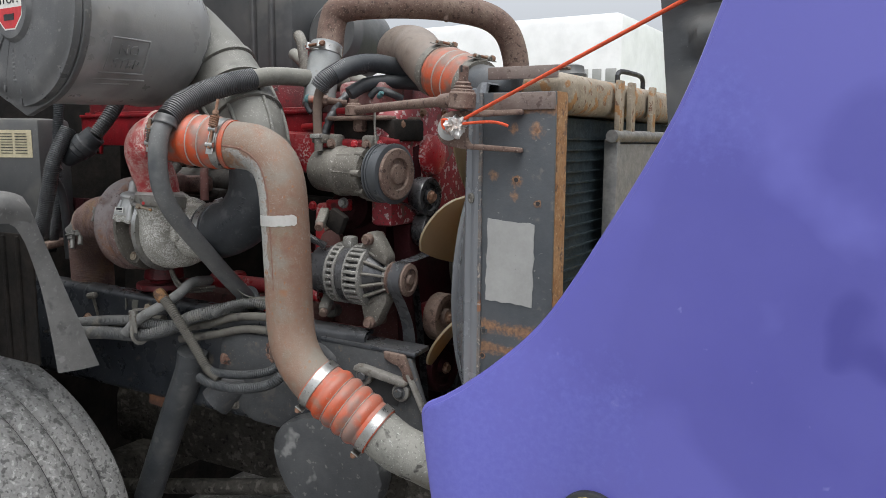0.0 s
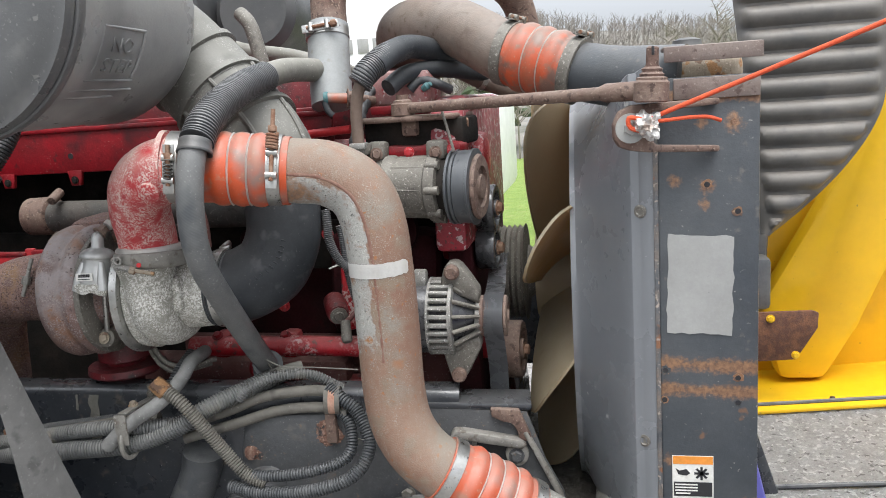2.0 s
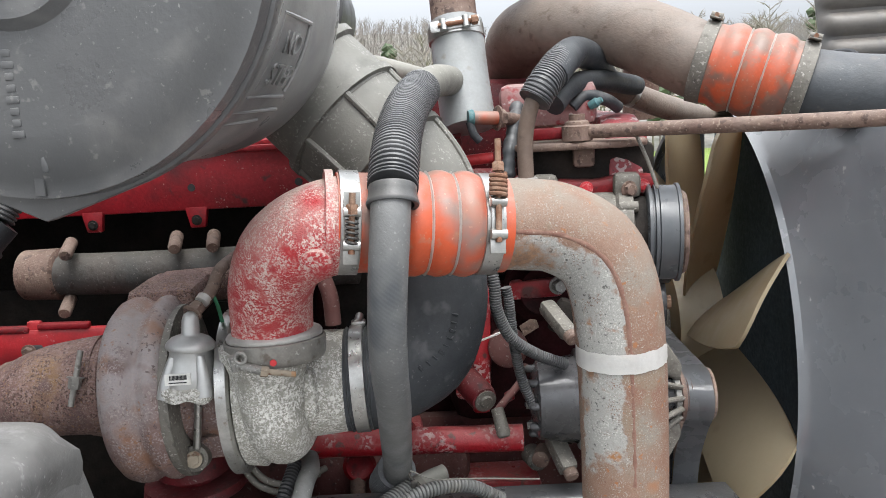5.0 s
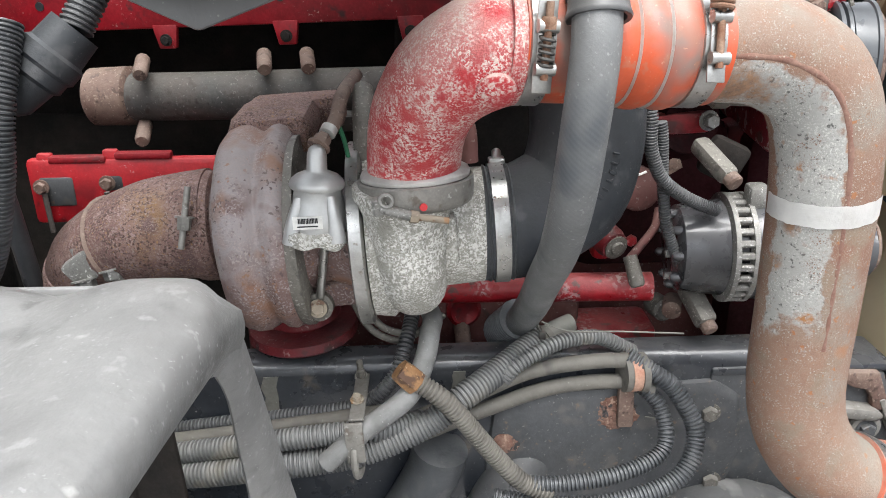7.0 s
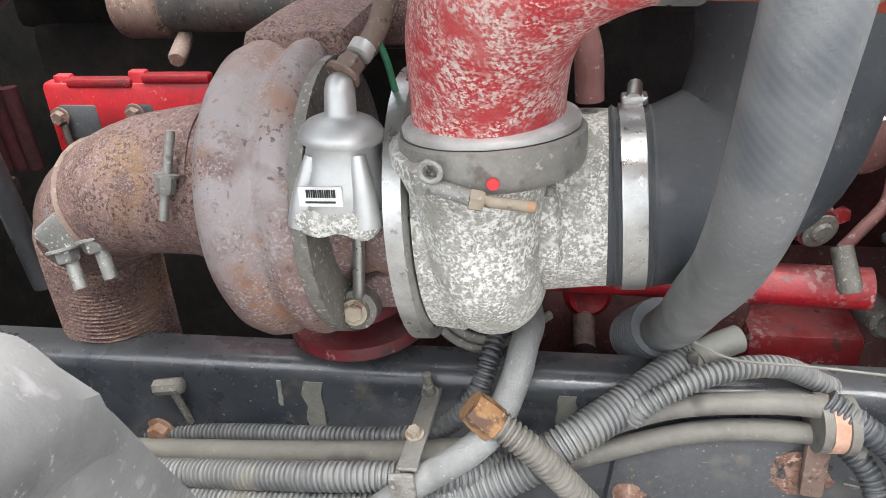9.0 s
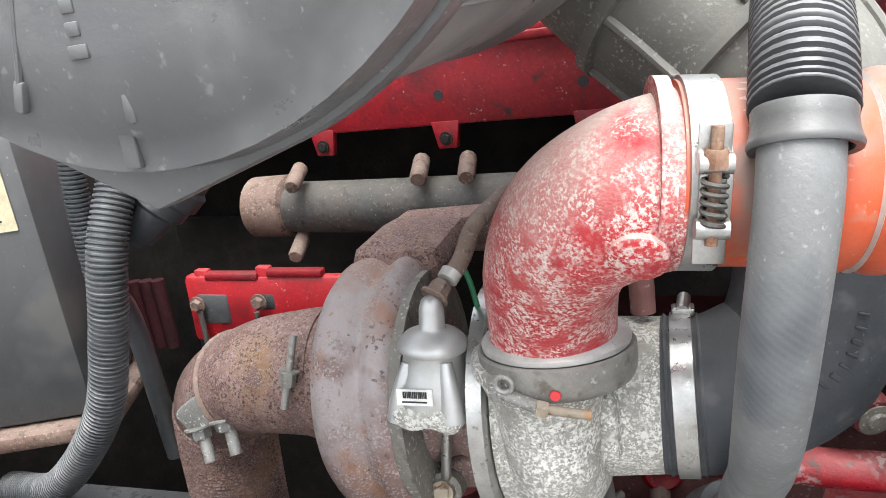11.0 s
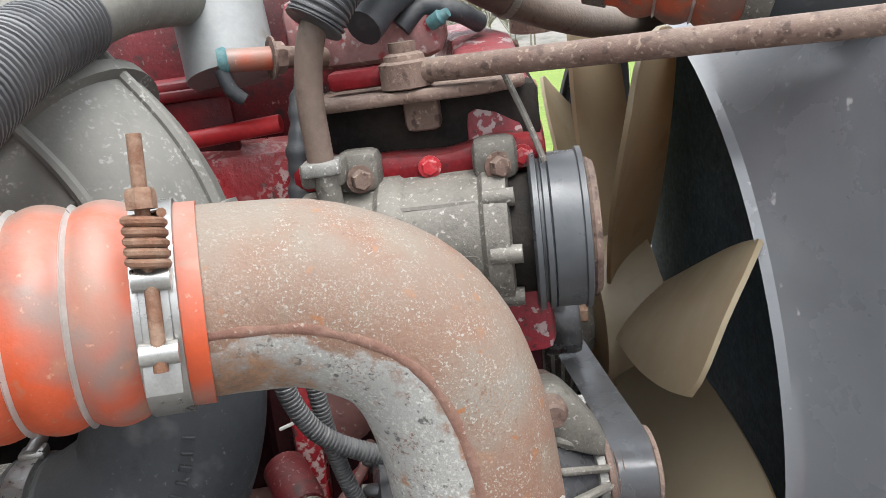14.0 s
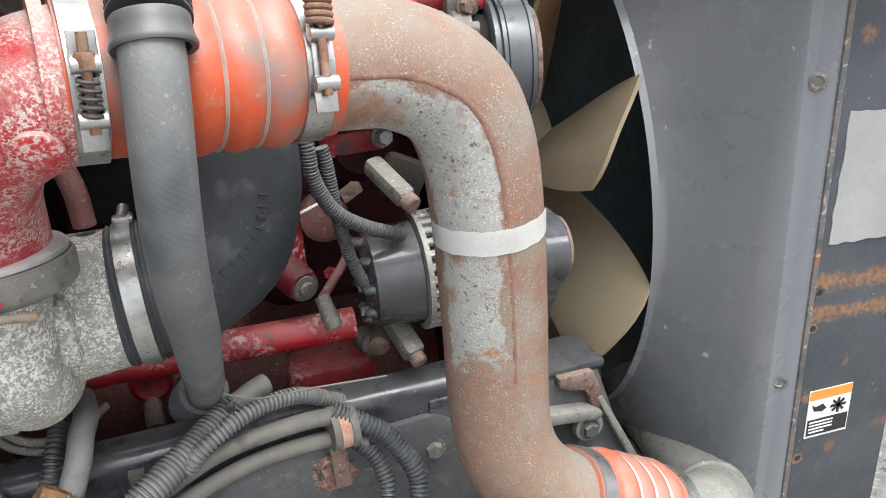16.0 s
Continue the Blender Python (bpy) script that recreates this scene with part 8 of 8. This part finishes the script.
    solo("zip_tie", tube([(-1.118, 1.505, 1.284), (-1.085, 1.50, 1.273), (-1.029, 1.50, 1.272), (-.95, 1.50, 1.268)], .0012, .01, 6), M_BOOT, "long pale zip tie tail", "zip tie")


wires()


def tie_band():
    e = thing("zip_tie", "grey zip tie binding the hose to the conduit", "zip tie", (-1.11, 1.53, 1.23))
    d = V((.45, .5, .16)).normalized()
    part("band", lathe([(-.004, .0125), (-.004, .0142), (.004, .0142), (.004, .0125)], (-1.112, 1.538, 1.245), d, 24), M_CABLE, e)
    part("head", block((.009, .008, .010), V((-1.116, 1.522, 1.256)), .002), M_CABLE, e)
    part("tail", tube([(-1.116, 1.522, 1.256), (-1.121, 1.520, 1.270), (-1.126, 1.518, 1.282)], .0016, .005, 6), M_CABLE, e)


tie_band()


def rust_scab():
    """Flaked rust on the steering gear's cover: an uneven crust with ragged edges."""
    for o, s in ((V((-1.024, 1.5185, 1.142)), .027), (V((-1.172, 1.5185, 1.097)), .014)):
        bm = bmesh.new()
        bmesh.ops.create_icosphere(bm, subdivisions=4, radius=1.0)
        for v in bm.verts:
            k = 1 + .45 * noise.noise(v.co * 2.1 + o * 9) + .25 * noise.noise(v.co * 6)
            v.co = o + V((v.co.x * s * k, v.co.y * .0028 * (1 + 1.5 * noise.noise(v.co * 9)), v.co.z * s * k * .9))
        solo("rust_scab", bm, M_SCAB, "flaking red-brown rust scab on the steering gear", "rust", smooth=20)


rust_scab()


def sensors():
    e = thing("sensor_plug", "dirty red cylinder plug with bare metal end on the engine side", "sensor", (-1.03, 1.63, 1.31))
    part("body", lathe([(0, .021), (.05, .021), (.055, .0185), (.06, .0185), (.062, .010), (.062, 0)], (-1.043, 1.668, 1.345), (.42, -.85, -.2), 24), M_REDDARK, e)
    part("end_face", lathe([(0, .0165), (.002, .0165), (.003, .010), (.006, .008), (.006, 0)], V((-1.043, 1.668, 1.345)) + V((.42, -.85, -.2)).normalized() * .062, (.42, -.85, -.2), 20), M_CASTALU, e, "bare metal end face")
    e = thing("wire_plug", "small grey wire plug on a red lead", "connector", (-1.0, 1.57, 1.29))
    part("plug", lathe([(0, .009), (.035, .010), (.04, .008), (.04, 0)], (-1.0, 1.60, 1.325), (.2, -.55, -.8), 12), M_CASTALU, e)
    part("lead", tube([(-1.0, 1.60, 1.322), (-.985, 1.61, 1.336), (-.965, 1.63, 1.352), (-.955, 1.66, 1.365)], .0055, .006, 10), M_MAROON, e)
    e = thing("red_box", "red painted pump housing below the alternator", "pump", (-1.0, 1.72, 1.1))
    part("housing", block((.120, .08, .085), axes((-1.0, 1.742, 1.118), RX), .010), M_REDPEEL, e)
    part("plug", lathe([(0, .016), (.03, .016), (.034, .012), (.034, 0)], (-0.952, 1.665, 1.224), (.3, -1, .1), 18), M_CASTALU, e)
    solo("wire", loom([(-0.998, 1.545, 1.54), (-0.995, 1.54, 1.518), (-0.993, 1.54, 1.484), (-0.977, 1.545, 1.446), (-0.944, 1.555, 1.418), (-0.905, 1.572, 1.396)], .0075, .0034, 14), M_LOOM, "grey corrugated alternator wire", "cable")
    solo("wire", loom([(-0.980, 1.56, 1.51), (-0.977, 1.56, 1.491), (-0.973, 1.56, 1.433), (-0.962, 1.565, 1.371), (-0.937, 1.572, 1.312)], .0066, .0034, 14), M_LOOM, "grey corrugated alternator wire", "cable")
    part("tip", block((.010, .008, .014), V((-0.936, 1.570, 1.309)), .002), M_BOOT, e, "pale terminal tip")
    solo("zip_tie", tube([(-1.021, 1.60, 1.425), (-1.0, 1.598, 1.433), (-0.985, 1.60, 1.438)], .0016, .01, 6), M_TAPE, "short white zip tie tail behind the pipe", "zip tie")
    solo("spacer_tube", lathe([(0, .006), (.0, .0125), (.03, .0125), (.032, .010), (.032, 0)], (-0.935, 1.63, 1.245), (-.25, -1, 0), 18), M_RUSTTUBE, "short brown spacer tube beside the alternator", "tube")
    e = thing("red_bracket", "small red bracket with a dull bolt above the alternator", "bracket", (-0.94, 1.66, 1.47))
    part("plate", block((.075, .02, .028), axes((-0.935, 1.665, 1.481), (1, -.05, .05)), .006), M_REDPEEL, e)
    part("bolt", hexbolt((-0.905, 1.640, 1.489), (.2, -1, .1), .0095, .014), M_ALTALU, e)


sensors()


def top_hoses():
    e = thing("heater_hose", "black heater hose with split loom above the compressor", "hose", (-0.9, 1.65, 1.68))
    part("hose", tube([(-0.905, 1.608, 1.778), (-0.885, 1.645, 1.800), (-0.863, 1.70, 1.811), (-0.832, 1.76, 1.803), (-0.80, 1.84, 1.772)], .0215, .008, 20), M_RUBBER, e)
    part("loom", loom([(-0.931, 1.588, 1.748), (-0.917, 1.596, 1.768), (-0.893, 1.632, 1.794), (-0.872, 1.68, 1.808)], .0215, .0040), M_LOOM, e)
    tb = part("metal_tube", tube([(-0.806, 1.83, 1.778), (-0.775, 1.85, 1.758), (-0.735, 1.875, 1.738), (-0.66, 1.92, 1.712), (-0.56, 2.02, 1.69), (-.42, 2.08, 1.70)], .020, .01, 18), M_UPPIPE, e, "dusty pink-brown metal tube")
    part("band", lathe([(-.005, .020), (-.005, .0222), (.005, .0222), (.005, .020)], (-0.757, 1.862, 1.748), (.75, .47, -.38), 24), M_STEEL, tb)
    part("pipe", tube([(-0.945, 1.600, 1.645), (-0.944, 1.598, 1.70), (-0.935, 1.595, 1.74), (-0.92, 1.603, 1.765)], .0105, .006, 16), M_UPPIPE, e, "thin bent metal pipe")
    part("foot", block((.030, .026, .011), V((-0.945, 1.60, 1.643)), .003), M_ALTALU, e)
    part("foot_stud", lathe([(0, .010), (.03, .010), (.032, 0)], (-0.943, 1.60, 1.610), (0, 0, 1), 14), M_CASTALU, e)
    solo("hose", tube([(-0.90, 1.66, 1.74), (-0.87, 1.70, 1.765), (-0.82, 1.76, 1.77), (-0.75, 1.85, 1.76)], .016, .01, 16), M_RUBBER, "thin black hose beside the heater hose", "hose")
    e = thing("orange_fitting", "orange and brass pipe fitting with teal tape", "fitting", (-1.0, 1.69, 1.71))
    part("body", tube([(-1.012, 1.650, 1.730), (-0.978, 1.660, 1.727)], .0095, .02, 16), M_ORANGE, e)
    part("brass_end", tube([(-0.980, 1.660, 1.727), (-0.968, 1.668, 1.726), (-0.94, 1.70, 1.720)], .009, .01, 14), M_RUSTTUBE, e)
    part("tape", lathe([(0, .010), (.006, .0115), (.008, .010)], (-1.018, 1.648, 1.730), (1, .2, 0), 14), M_TEAL, e)
    part("nut", hexbolt((-0.978, 1.661, 1.727), (.9, .4, -.1), .013, .012), M_RUSTTUBE, e)
    part("tape_tail", tube([(-1.016, 1.646, 1.724), (-1.012, 1.645, 1.708), (-1.004, 1.648, 1.698)], .006, .006, 10), M_RUBBER, e)
    solo("wiring_loom", tube([(-0.975, 1.65, 1.60), (-0.968, 1.655, 1.65), (-.960, 1.67, 1.69), (-.950, 1.70, 1.73), (-.94, 1.76, 1.76)], lambda s, L: .0105 + .0012 * math.sin(s * 160) + .0008 * math.sin(s * 410), .004, 18), M_DUSTRUB, "dull taped wiring bundle beside the compressor", "wiring loom")
    solo("red_tube", tube([(-1.07, 1.695, 1.666), (-.985, 1.688, 1.671)], .008, .02, 12), M_STICKER_RED, "bright red tube on the engine top", "tube")


top_hoses()
